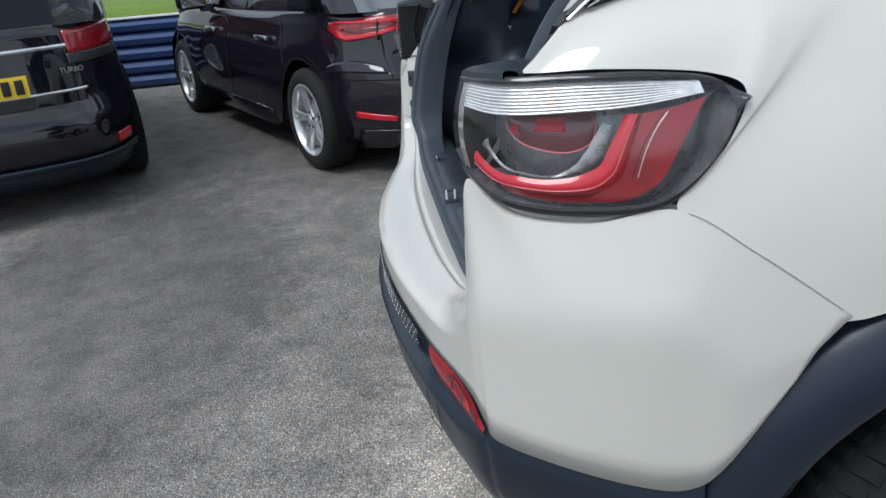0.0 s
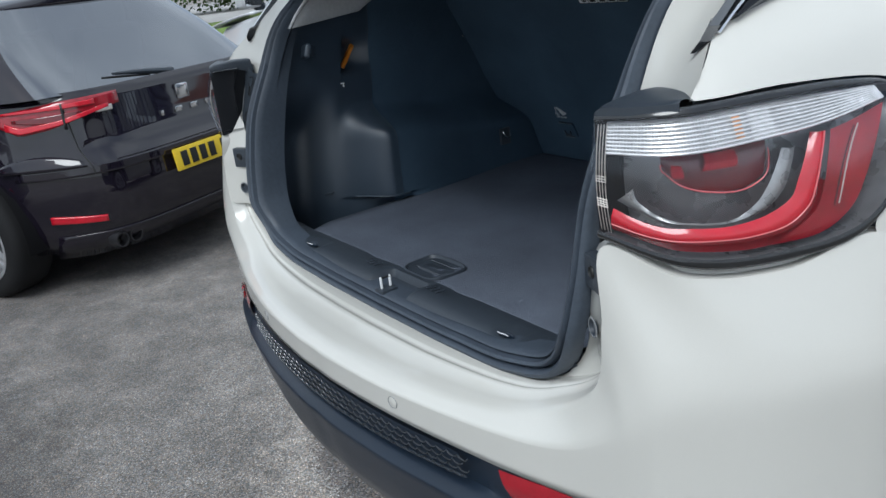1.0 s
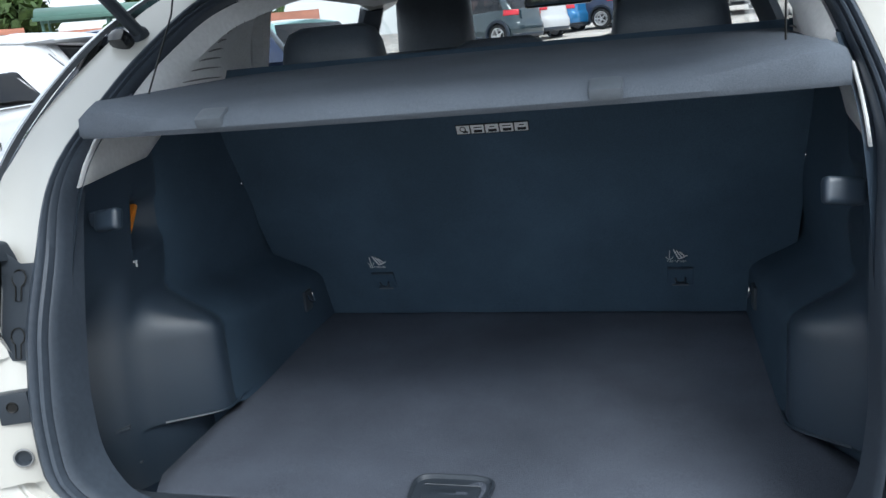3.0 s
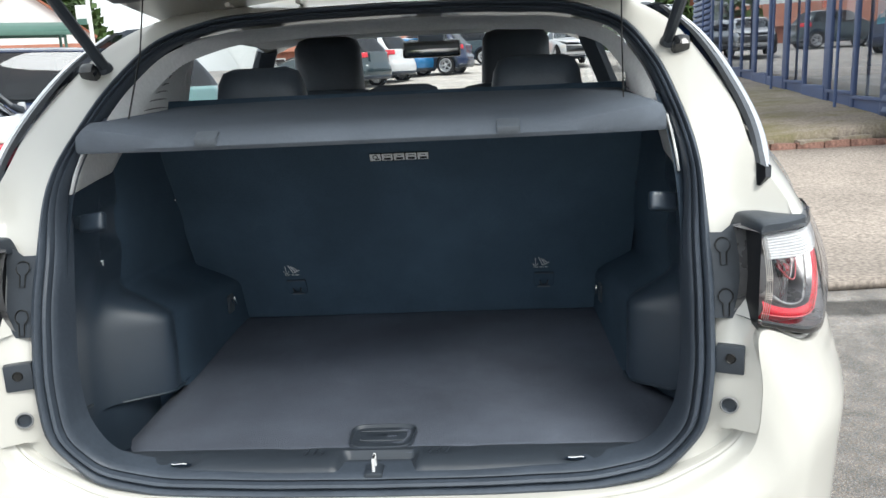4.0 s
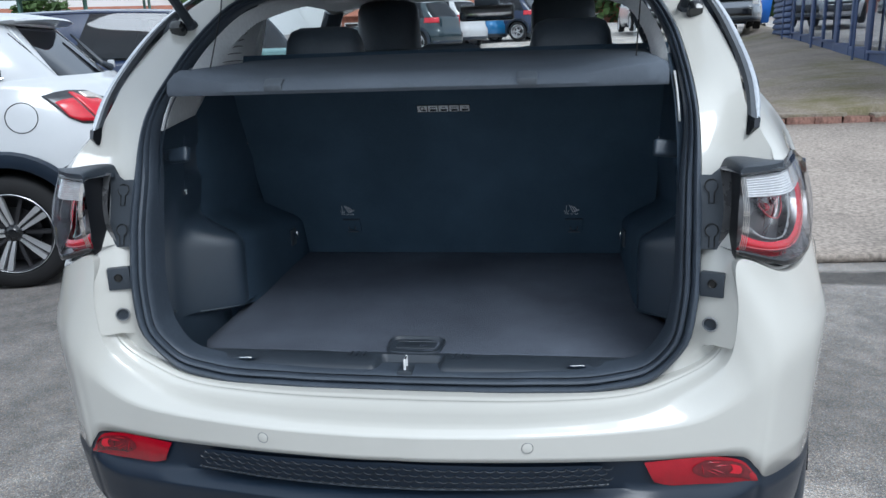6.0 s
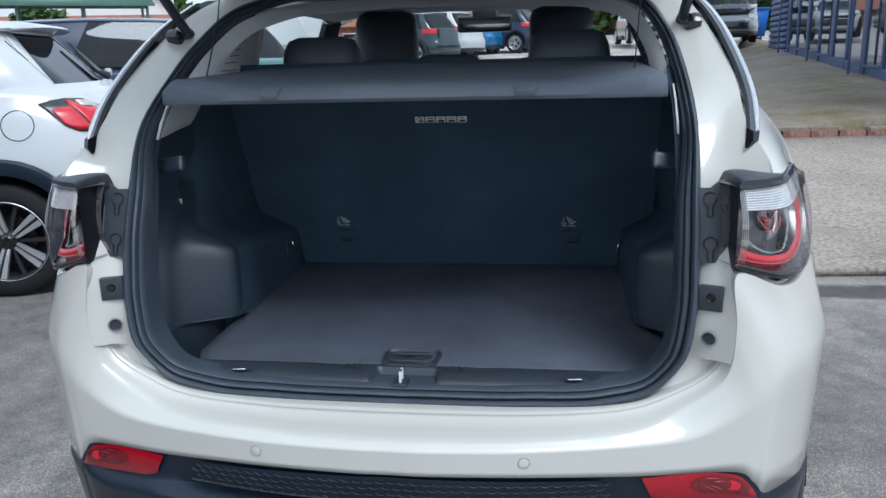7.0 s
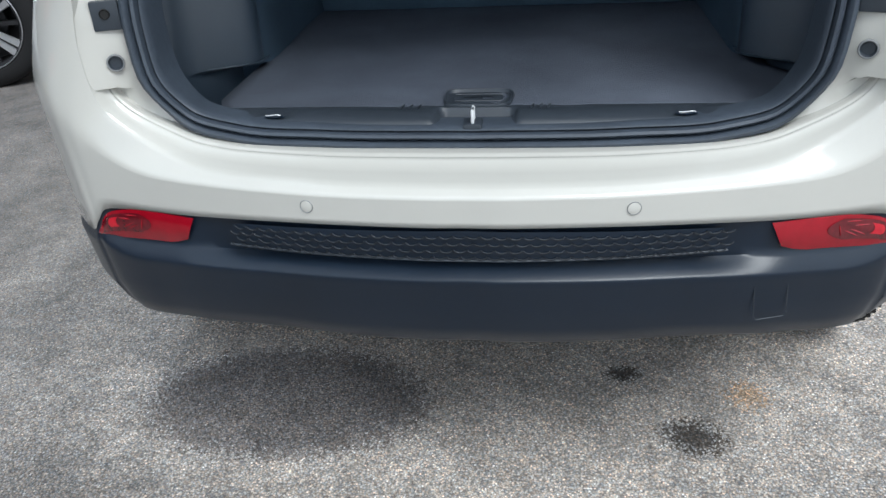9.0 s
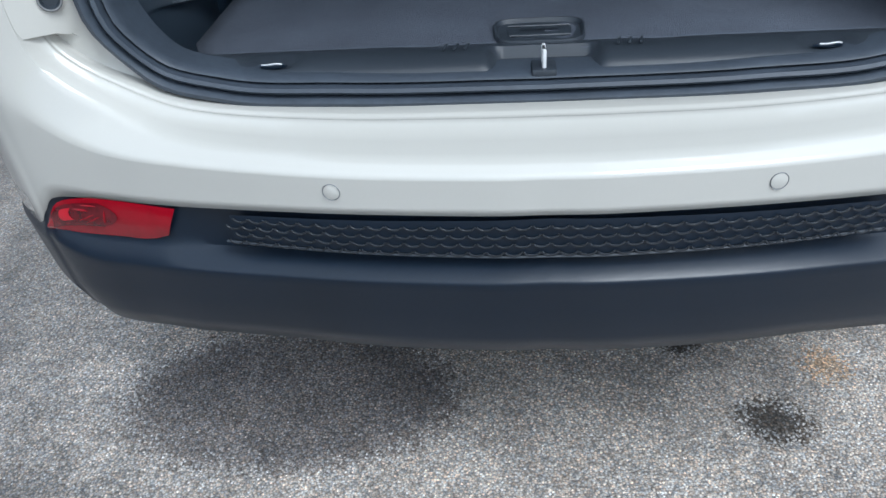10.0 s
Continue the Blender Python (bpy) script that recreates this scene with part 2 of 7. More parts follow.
def asphalt():
    m = surface("asphalt", (0.322, 0.303, 0.282), 0.9, 0, 0.26, 0.9, 0, fine=0.0, spec=0.3)
    nt = m.node_tree
    b = nt.nodes["Principled BSDF"]
    base = b.inputs["Base Color"].links[0].from_socket
    co = nt.nodes.new("ShaderNodeTexCoord")
    # stone chips
    vor = nt.nodes.new("ShaderNodeTexVoronoi")
    vor.inputs["Scale"].default_value = 235
    nt.links.new(co.outputs["Object"], vor.inputs["Vector"])
    chip = ramp_of(nt, vor.outputs["Color"], [(0.05, (0.42, 0.43, 0.44)), (0.5, (0.84, 0.84, 0.84)), (0.80, (1.22, 1.21, 1.19)), (0.97, (2.1, 2.08, 2.04))])
    gap = ramp_of(nt, vor.outputs["Distance"], [(0.30, (1.10, 1.10, 1.10)), (0.72, (0.54, 0.54, 0.55))])
    mid = noise_at(nt, 5.5, 6, 0.65)
    midr = ramp_of(nt, mid.outputs["Fac"], [(0.3, (0.68, 0.69, 0.70)), (0.7, (1.30, 1.285, 1.26))])

    def mul(a, c, fac=1.0):
        x = nt.nodes.new("ShaderNodeMix")
        x.data_type, x.blend_type = "RGBA", "MULTIPLY"
        if isinstance(fac, float):
            x.inputs["Factor"].default_value = fac
        else:
            nt.links.new(fac, x.inputs["Factor"])
        nt.links.new(a, x.inputs["A"])
        nt.links.new(c, x.inputs["B"])
        return x.outputs["Result"]
    # chip contrast fades away from the bumper, set to fit the camera's view
    wm = nt.nodes.new("ShaderNodeMapping")
    wm.vector_type = "TEXTURE"
    wm.inputs["Location"].default_value, wm.inputs["Scale"].default_value = (0.1, 0.1, 0), (1.7, 1.1, 50)
    nt.links.new(co.outputs["Object"], wm.inputs["Vector"])
    wl = nt.nodes.new("ShaderNodeVectorMath")
    wl.operation = "LENGTH"
    nt.links.new(wm.outputs["Vector"], wl.inputs[0])
    worn = nt.nodes.new("ShaderNodeMapRange")
    worn.inputs["From Min"].default_value, worn.inputs["From Max"].default_value = 0.7, 1.5
    worn.inputs["To Min"].default_value, worn.inputs["To Max"].default_value = 1.0, 0.62
    nt.links.new(wl.outputs["Value"], worn.inputs["Value"])
    col = mul(mul(mul(base, chip.outputs["Color"], worn.outputs["Result"]), gap.outputs["Color"], worn.outputs["Result"]), midr.outputs["Color"])
    # damp and oil stains, broader tone patches: centre, radii, colour factor
    warp, fine_warp = noise_at(nt, 16, 10, 0.8), noise_at(nt, 55, 8, 0.85)
    # brown and blue stones among the grey
    hue = nt.nodes.new("ShaderNodeTexWhiteNoise")
    nt.links.new(vor.outputs["Position"], hue.inputs["Vector"])
    stone = ramp_of(nt, hue.outputs["Value"], [(0.0, (1.12, 0.98, 0.88)), (0.5, (1, 1, 1)), (1.0, (0.90, 0.99, 1.12))])
    col = mul(col, stone.outputs["Color"])
    # the 2.4 and 1.75 patches paint brighter light into the asphalt's colour
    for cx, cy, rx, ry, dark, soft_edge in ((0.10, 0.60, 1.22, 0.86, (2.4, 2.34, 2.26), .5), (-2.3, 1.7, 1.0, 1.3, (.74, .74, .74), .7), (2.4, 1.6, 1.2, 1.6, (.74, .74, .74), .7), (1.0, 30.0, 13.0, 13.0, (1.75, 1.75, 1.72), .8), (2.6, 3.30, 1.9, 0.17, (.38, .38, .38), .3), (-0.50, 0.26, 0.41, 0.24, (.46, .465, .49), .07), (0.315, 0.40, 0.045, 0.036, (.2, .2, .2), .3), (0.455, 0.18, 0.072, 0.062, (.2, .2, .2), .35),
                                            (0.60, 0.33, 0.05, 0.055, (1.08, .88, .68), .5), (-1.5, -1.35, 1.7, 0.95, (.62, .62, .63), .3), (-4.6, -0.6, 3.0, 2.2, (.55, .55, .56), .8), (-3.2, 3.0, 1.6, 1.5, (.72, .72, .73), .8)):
        mp = nt.nodes.new("ShaderNodeMapping")
        mp.vector_type = "TEXTURE"
        mp.inputs["Location"].default_value, mp.inputs["Scale"].default_value = (cx, cy, 0), (rx, ry, 50)
        nt.links.new(co.outputs["Object"], mp.inputs["Vector"])
        ln = nt.nodes.new("ShaderNodeVectorMath")
        ln.operation = "LENGTH"
        nt.links.new(mp.outputs["Vector"], ln.inputs[0])
        ad = nt.nodes.new("ShaderNodeMath")
        ad.operation = "MULTIPLY_ADD"
        ad.inputs[1].default_value = 0.9 if rx > .5 else 1.1 if rx > .1 else 1.5
        nt.links.new((warp if rx > .5 else fine_warp).outputs["Fac"], ad.inputs[0])
        nt.links.new(ln.outputs["Value"], ad.inputs[2])
        # single chips take the stain or shed it
        by_chip = nt.nodes.new("ShaderNodeMath")
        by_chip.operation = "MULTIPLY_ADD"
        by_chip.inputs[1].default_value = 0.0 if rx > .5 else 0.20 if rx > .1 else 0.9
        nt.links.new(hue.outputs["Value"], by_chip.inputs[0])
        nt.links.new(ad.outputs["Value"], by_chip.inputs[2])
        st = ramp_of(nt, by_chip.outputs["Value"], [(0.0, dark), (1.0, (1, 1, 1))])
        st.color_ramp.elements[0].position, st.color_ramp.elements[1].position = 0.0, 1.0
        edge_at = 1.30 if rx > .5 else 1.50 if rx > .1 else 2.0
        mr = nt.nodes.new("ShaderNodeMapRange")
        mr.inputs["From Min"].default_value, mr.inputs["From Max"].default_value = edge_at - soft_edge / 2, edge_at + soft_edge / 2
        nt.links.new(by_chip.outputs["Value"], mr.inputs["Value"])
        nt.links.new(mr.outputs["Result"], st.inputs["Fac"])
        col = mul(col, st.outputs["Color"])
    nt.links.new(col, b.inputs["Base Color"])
    bp = nt.nodes.new("ShaderNodeBump")
    bp.inputs["Strength"].default_value, bp.inputs["Distance"].default_value = 0.8, 0.003
    bp.invert = True
    nt.links.new(vor.outputs["Distance"], bp.inputs["Height"])
    nt.links.new(bp.outputs["Normal"], b.inputs["Normal"])
    return m


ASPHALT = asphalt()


# ---- building helpers ----
def curve_pts(pts, n, by_index=False):
    """n points on a smooth curve through pts."""
    p = np.array(pts, float)
    d = np.arange(len(p), dtype=float) if by_index else np.r_[0, np.cumsum(np.linalg.norm(np.diff(p, axis=0), axis=1))]
    d = d / d[-1]
    m = np.gradient(p, d, axis=0)
    u = np.linspace(0, 1, n)
    k = np.clip(np.searchsorted(d, u, side="right") - 1, 0, len(d) - 2)
    h = (d[k + 1] - d[k])[:, None]
    s = ((u - d[k]) / h[:, 0])[:, None]
    return (2 * s**3 - 3 * s**2 + 1) * p[k] + (s**3 - 2 * s**2 + s) * h * m[k] + (3 * s**2 - 2 * s**3) * p[k + 1] + (s**3 - s**2) * h * m[k + 1]


def sstep(x, a, b):
    t = min(1.0, max(0.0, (x - a) / (b - a)))
    return t * t * (3 - 2 * t)


def grid(bm, rows, wrap=False, mirror=False, keep=None):
    """A sheet through rows of points; mirror adds the other half across x = 0."""
    for sgn in ((1, -1) if mirror else (1,)):
        vs = [[bm.verts.new((p[0] * sgn, p[1], p[2])) for p in r] for r in rows]
        n = len(rows[0])
        for i in range(len(rows) - 1):
            for j in range(n if wrap else n - 1):
                if keep and not keep(i, j):
                    continue
                q = [vs[i][j], vs[i][(j + 1) % n], vs[i + 1][(j + 1) % n], vs[i + 1][j]]
                q = list(dict.fromkeys(q))
                try:
                    bm.faces.new(q if sgn > 0 else q[::-1])
                except ValueError:
                    pass
    return bm


def box(bm, c, s, bevel=0.0, m=None, seg=2):
    r = bmesh.ops.create_cube(bm, size=1.0)
    bmesh.ops.scale(bm, vec=s, verts=r["verts"])
    if bevel:
        es = list({e for v in r["verts"] for e in v.link_edges})
        b = bmesh.ops.bevel(bm, geom=es, offset=bevel, segments=seg, affect="EDGES", profile=0.6)
        vs = list({v for f in b["faces"] for v in f.verts})
        vs = list({v for v in bm.verts if v.is_valid and (v in vs)})
        lk = set(vs)
        for v in vs:
            for e in v.link_edges:
                lk.add(e.other_vert(v))
        vs = list(lk)
    else:
        vs = r["verts"]
    mm = Matrix.Translation(c) @ (m or Matrix())
    bmesh.ops.transform(bm, matrix=mm, verts=vs)
    return bm


def lathe(bm, prof, n=32, m=None, a0=0.0, a1=2 * math.pi):
    """Turns (radius, height) about z."""
    full = abs(a1 - a0 - 2 * math.pi) < 1e-6
    rows = []
    for r, h in prof:
        rows.append([(m or Matrix()) @ Vector((r * math.cos(a0 + (a1 - a0) * k / n), r * math.sin(a0 + (a1 - a0) * k / n), h)) for k in range(n if full else n + 1)])
    return grid(bm, rows, wrap=full)


def tube(bm, pts, r, n=8, flat=1.0, cap=True):
    pts = [Vector(p) for p in pts]
    rows = []
    up = Vector((0.01, 0.02, 1))
    for i, p in enumerate(pts):
        d = (pts[min(i + 1, len(pts) - 1)] - pts[max(i - 1, 0)]).normalized()
        a = d.cross(up).normalized()
        b = a.cross(d).normalized()
        rr = r[i] if isinstance(r, (list, tuple)) else r
        rows.append([p + a * rr * math.cos(2 * math.pi * k / n) + b * rr * flat * math.sin(2 * math.pi * k / n) for k in range(n)])
    vs_before = len(bm.verts)
    grid(bm, rows, wrap=True)
    if cap:
        bm.verts.ensure_lookup_table()
        bm.faces.new([bm.verts[vs_before + k] for k in range(n)][::-1])
        bm.faces.new([bm.verts[vs_before + (len(pts) - 1) * n + k] for k in range(n)])
    return bm


def finish(bm, name, material, smooth=35.0, weld=True):
    if weld:
        bmesh.ops.remove_doubles(bm, verts=bm.verts, dist=1e-5)
    bmesh.ops.recalc_face_normals(bm, faces=bm.faces)
    me = bpy.data.meshes.new(name)
    bm.to_mesh(me)
    bm.free()
    me.materials.append(material)
    if smooth:
        me.shade_smooth()
        me.set_sharp_from_angle(angle=radians(smooth))
    return me


def part(name, bm, material, parent=None, label="", thick=0.0, smooth=35.0, offset=-1.0):
    """Links a bmesh as one mesh object under a thing or a part."""
    ob = new(name, finish(bm, name, material, smooth))
    if parent:
        ob.parent = parent
    if label:
        ob["label"] = label
    if thick:
        md = ob.modifiers.new("thickness", "SOLIDIFY")
        md.thickness, md.offset = thick, offset
    return ob


def thing(name, label, category, m=None, group="", kind=""):
    ob = new(name)
    ob.empty_display_size = 0.1
    if m is not None:
        ob.matrix_world = m
    return tagged(ob, label, category, group, kind)


def B():
    return bmesh.new()


# ---- ground and setting ----
def rise(y):
    """Height of the sloping yard."""
    return 0.055 * (max(0.0, min(y, 45.0) - 4.0)) if y > 4.6 else 0.0099 * max(0.0, y - 4.0) / 0.6 * max(0.0, y - 4.0) / 0.3 * 0.5 * 0.6


def ground():
    xs = [-2500, -600, -150, -60, -30, -15, -7, -3, 0, 3, 7, 15, 30, 60, 150, 600, 2500]
    ys = [-2500, -600, -150, -60, -20, -8, -3, 0, 3, 4, 4.3, 4.6, 7, 10, 15, 20, 30, 45, 60, 150, 600, 2500]
    bm = grid(B(), [[(x, y, rise(y)) for x in xs] for y in ys])
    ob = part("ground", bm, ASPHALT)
    return tagged(ob, "worn grey asphalt of a car sales yard with damp oil stains", "ground", kind="structure")


ground()


def concrete_apron():
    rows = []
    for y in (3.62, 3.9, 4.3, 4.6, 6.0, 7.5, 9.0):
        rows.append([(x, y + 0.25 * (x - 1.98) * (0.95 if y < 3.8 else 0) * 0.4, rise(y) + 0.006) for x in (0.9, 1.5, 2.0, 2.6, 4, 6, 10, 24)])
    ob = part("concrete_apron", grid(B(), rows), CONCRETE, thick=0.05)
    return tagged(ob, "pale brushed concrete slab with a worn edge", "pavement", kind="structure")


concrete_apron()


def kerb_y(x):
    return 8.8 + 0.10 * (x - 3.0) * 0.9 if x < 6 else 9.07


KERBBRICK = surface("worn_kerb_brick", (0.225, 0.125, 0.098), 0.95, 0, 0.4, 2.2, 0.8, 60, fine=0.35, fine_scale=28)


def raised_path():
    """Footpath in front of the showroom, edged by bricks."""
    rows = []
    for k in range(9):
        f = k / 8
        y0 = 9.1 + 26 * f
        xl = 2.95 + 0.42 * max(0, (y0 - 12)) * 0.55
        rows.append([(xl + (6.6 + 0.05 * (y0 - 9) - xl) * j / 6, y0 if k else kerb_y(xl + (6.8 - xl) * j / 6) + 0.1, rise(y0) + 0.13 + 0.16 * sstep(j / 6, 0, 0.6)) for j in range(7)])
    ob = part("footpath", grid(B(), rows), MOSSY, thick=0.25)
    tagged(ob, "mossy raised asphalt footpath before the showroom", "footpath", kind="structure")
    kerb = thing("brick_kerb", "low kerb of worn red bricks at the footpath edge", "kerb", kind="structure")
    rnd = random.Random(4)

    def rough_block(sx, sy, sz, seed):
        bm = B()
        box(bm, (0, 0, 0), (sx, sy, sz), 0.014, None, 2)
        for v in bm.verts:
            v.co += Vector((noise.noise(v.co * 9 + Vector((seed, 0, 0))), noise.noise(v.co * 9 + Vector((0, seed, 5))), noise.noise(v.co * 11 + Vector((3, 0, seed))))) * 0.014
        return bm
    shapes = [finish(rough_block(0.325, 0.12, 0.155, k * 7.3), "brick", KERBBRICK) for k in range(5)]
    caps = [finish(rough_block(0.42, 0.15, 0.05, 40 + k * 5.1), "capping", MOSSY) for k in range(4)]
    x, i = 2.9, 0
    while x < 8.2:
        y = kerb_y(x)
        ob = new("brick", shapes[i % 5])
        ob.parent = kerb
        ob.matrix_basis = pose(x, y + rnd.uniform(-.018, .012), rise(y) + 0.055 + rnd.uniform(-.014, .008), rnd.uniform(-4, 4), rnd.uniform(-2, 2), 5 + rnd.uniform(-4, 4))
        if rnd.random() < .38:
            cp = new("capping", caps[i % 4])
            cp.parent = kerb
            cp.matrix_basis = pose(x + rnd.uniform(-.1, .1), y + 0.045 + rnd.uniform(-.02, .02), rise(y) + 0.142 + rnd.uniform(-.012, .01), rnd.uniform(-5, 5), rnd.uniform(-3, 3), 5 + rnd.uniform(-6, 6))
        x += rnd.uniform(0.322, 0.345)
        i += 1


raised_path()


def showroom():
    """Blue framed glass front that runs back along the footpath."""
    t = thing("showroom", "showroom with blue metal frames and large glass panes", "building", kind="")
    fx = lambda y: 5.62 + 0.075 * (y - 9.7)
    ang = math.degrees(math.atan2(-0.075, 1))
    z0 = lambda y: rise(y) + 0.22
    top = 4.6
    # corrugated cladding at the near end
    def clad(ya, yb, name="cladding"):
        for k in range(int((top - z0(ya)) / 0.155)):
            bm = B()
            z = z0(ya) + 0.02 + k * 0.155
            rows = [[(fx(y) + dx, y, z + dz) for y in (ya, yb)] for dx, dz in ((0.03, 0), (-0.045, 0.012), (-0.05, 0.05), (-0.02, 0.125), (0.03, 0.15))]
            part("cladding_slat", grid(bm, rows), BLUEFRAME, t, thick=0.004)
    clad(8.2, 9.9)
    ys = [9.9 + 1.15 * k for k in range(11)]
    for i, y in enumerate(ys):
        w = 0.26 if i % 2 == 0 else 0.11
        part("post", box(B(), (fx(y), y, (top + z0(y)) / 2), (0.06, w, top - z0(y)), 0.008, pose(0, 0, 0, 0, 0, ang)), BLUEFRAME, t)
        if i % 3 == 1:
            bm = tube(B(), [(fx(y) - 0.22, y + 0.1, z0(y) - 0.1), (fx(y) - 0.22, y + 0.1, top)], 0.024, 10)
            part("pole", bm, BLUEFRAME, t)
    for i in range(len(ys) - 1):
        ya, yb = ys[i] + 0.03, ys[i + 1] - 0.03
        zl = z0(yb)
        bm = grid(B(), [[(fx(y), y, z) for y in (ya, yb)] for z in (zl + 0.20, top - 0.3)])
        part("pane", bm, SHOPGLASS, t)
        bm = grid(B(), [[(fx(y) + 0.0, y, z) for y in (ya, yb)] for z in (zl - 0.15, zl + 0.20)])
        part("lower_panel", bm, BLUEFRAME, t, thick=0.04, smooth=0)
        bm = box(B(), (fx((ya + yb) / 2), (ya + yb) / 2, zl + 0.22), (0.07, yb - ya, 0.05), 0.005, pose(0, 0, 0, 0, 0, ang))
        part("rail", bm, BLUEFRAME, t)
    clad(21.4, 24.0)
    yb = 24.0
    part("fascia", box(B(), (fx(16) + 0.02, 16.0, top + 0.35), (0.3, 16.2, 0.7), 0.01, pose(0, 0, 0, 0, 0, ang)), BLUEFRAME, t)
    # hanging display boards behind the panes
    for y, z, w, h, mat in ((10.6, 2.25, .62, .42, TEALBOARD), (10.6, 1.70, .62, .42, TEALBOARD), (13.1, 2.1, .40, .70, REDBRIGHT), (11.9, 1.85, .45, .60, RENDERW), (15.4, 2.2, .5, .6, RENDERW)):
        bd = part("display_board", box(B(), (fx(y) + .22, y, z + rise(y)), (.012, w, h), .004, pose(0, 0, 0, 0, 0, ang)), mat, t, "coloured display board")
        part("board_mark", box(B(), (fx(y) + .212, y, z + rise(y) - h * .2), (.004, w * .6, h * .18), 0, pose(0, 0, 0, 0, 0, ang)), RENDERW, bd)
    # inside: floor, back wall, ceiling
    bm = grid(B(), [[(x, y, rise(9.7) + 0.6) for x in (fx(y) + 0.1, 15)] for y in (8.3, 24)])
    part("showroom_floor", bm, PAVING, t, thick=0.1)
    bm = grid(B(), [[(15, y, z) for z in (0, top)] for y in (8.2, 24)])
    part("back_wall", bm, DARKIN, t, thick=0.1)
    for y in (8.2, 24.0):
        part("end_wall", grid(B(), [[(x, y, z) for z in (0, top)] for x in (fx(y) + 0.1, 15)]), DARKIN, t, thick=0.1)
    part("roof", grid(B(), [[(x, y, top + 0.72) for x in (fx(y) - 0.3, 15.2)] for y in (8, 24.2)]), DARKIN, t, thick=0.1)


showroom()


def barrier():
    """Low blue ridged barrier along the yard's edge."""
    t = thing("barrier", "low blue barrier of ridged horizontal metal slats", "barrier")
    for k in range(5):
        z = 0.02 + k * 0.145
        rows = [[(-7.2 + dx, y, z + dz) for y in (-9, -4, 0, 2.2)] for dx, dz in ((-0.03, 0), (0.012, 0.015), (0.03, 0.07), (-0.01, 0.105), (-0.03, 0.14))]
        part("slat", grid(B(), rows), BLUEFENCE, t, thick=0.004)
    part("top_strip", box(B(), (-7.22, -3.4, 0.745), (0.07, 11.2, 0.02), 0.005), RENDERW, t, "white top strip")
    for y in (-8.8, -6.2, -3.6, -1.0, 1.6):
        part("post", box(B(), (-7.27, y, 0.37), (0.06, 0.08, 0.74), 0.005), BLUEFENCE, t)


barrier()


def verge():
    bm = grid(B(), [[(x, y, 0.71 + 0.02 * (-7.3 - x)) for y in (-30, -10, 0, 10, 22)] for x in (-7.3, -10, -12.3)])
    tagged(part("grass_verge", bm, GRASS, thick=0.8), "strip of bright green mown grass", "grass", kind="structure")
    bm = grid(B(), [[(x, y, 0.82) for y in (-40, -10, 0, 10, 22)] for x in (-12.3, -20, -30)])
    tagged(part("far_pavement", bm, PAVING, thick=0.9), "grey pavement beyond the grass", "pavement", kind="structure")


verge()


def hedge(name, c, size, seed, label, leaves=2600, leaf=0.16):
    """A bush of many small leaves about a woody core."""
    rnd = random.Random(seed)
    t = thing(name, label, "hedge" if name == "hedge" else "tree", pose(*c))
    bm = B()
    for _ in range(leaves):
        u = Vector((rnd.gauss(0, 1), rnd.gauss(0, 1), rnd.gauss(0, 1))).normalized()
        r = rnd.uniform(0.55, 1.0) * (1 + 0.3 * noise.noise(u * 2.2 + Vector((seed, 0, 0))))
        p = Vector((u.x * size[0] * r, u.y * size[1] * r, size[2] * (1 + u.z * r)))
        if p.z < 0.05:
            continue
        d = Vector((rnd.gauss(0, 1), rnd.gauss(0, 1), rnd.gauss(0, 1))).normalized()
        a = d.orthogonal().normalized() * leaf * rnd.uniform(0.6, 1.2)
        b = d.cross(a).normalized() * leaf * 0.55
        bm.faces.new([bm.verts.new(p - a), bm.verts.new(p + b), bm.verts.new(p + a), bm.verts.new(p - b)])
    me = bpy.data.meshes.new("crown")
    bm.to_mesh(me)
    bm.free()
    me.materials.append(LEAF)
    ob = new("crown", me)
    ob.parent = t
    ob["kind"] = "stuff"
    part("trunk", tube(B(), [(0, 0, -0.2), (0.05, 0.02, size[2] * 0.5), (-0.04, 0.05, size[2] * 1.1)], [0.12, 0.09, 0.03], 8), BARK, t)
    return t


hedge("hedge", (-17, 7.2, 0.8), (1.6, 3.2, 1.3), 3, "dense dark green hedge beside the road", 13000, 0.065)
hedge("hedge", (-16.5, 12.5, 0.8), (1.8, 2.6, 1.2), 5, "leafy green hedge beside the road", 10000, 0.065)
hedge("tree", (-34, 58, 1.5), (6, 6, 4.4), 8, "tall broad green tree behind the houses", 5200, 0.5)
hedge("tree", (-44, 46, 1.5), (5, 5, 3.8), 9, "broad green tree behind the houses", 4200, 0.5)
hedge("tree", (-19.3, 27.5, 1.2), (1.1, 1.1, 1.3), 11, "small green shrub by the shelter", 1800, 0.16)
hedge("tree", (6, 70, 2.0), (8, 4, 3.5), 12, "distant green tree beyond the yard", 4000, 0.5)
hedge("tree", (22, 75, 2.0), (7, 4, 3.8), 13, "distant green tree beyond the yard", 4000, 0.5)


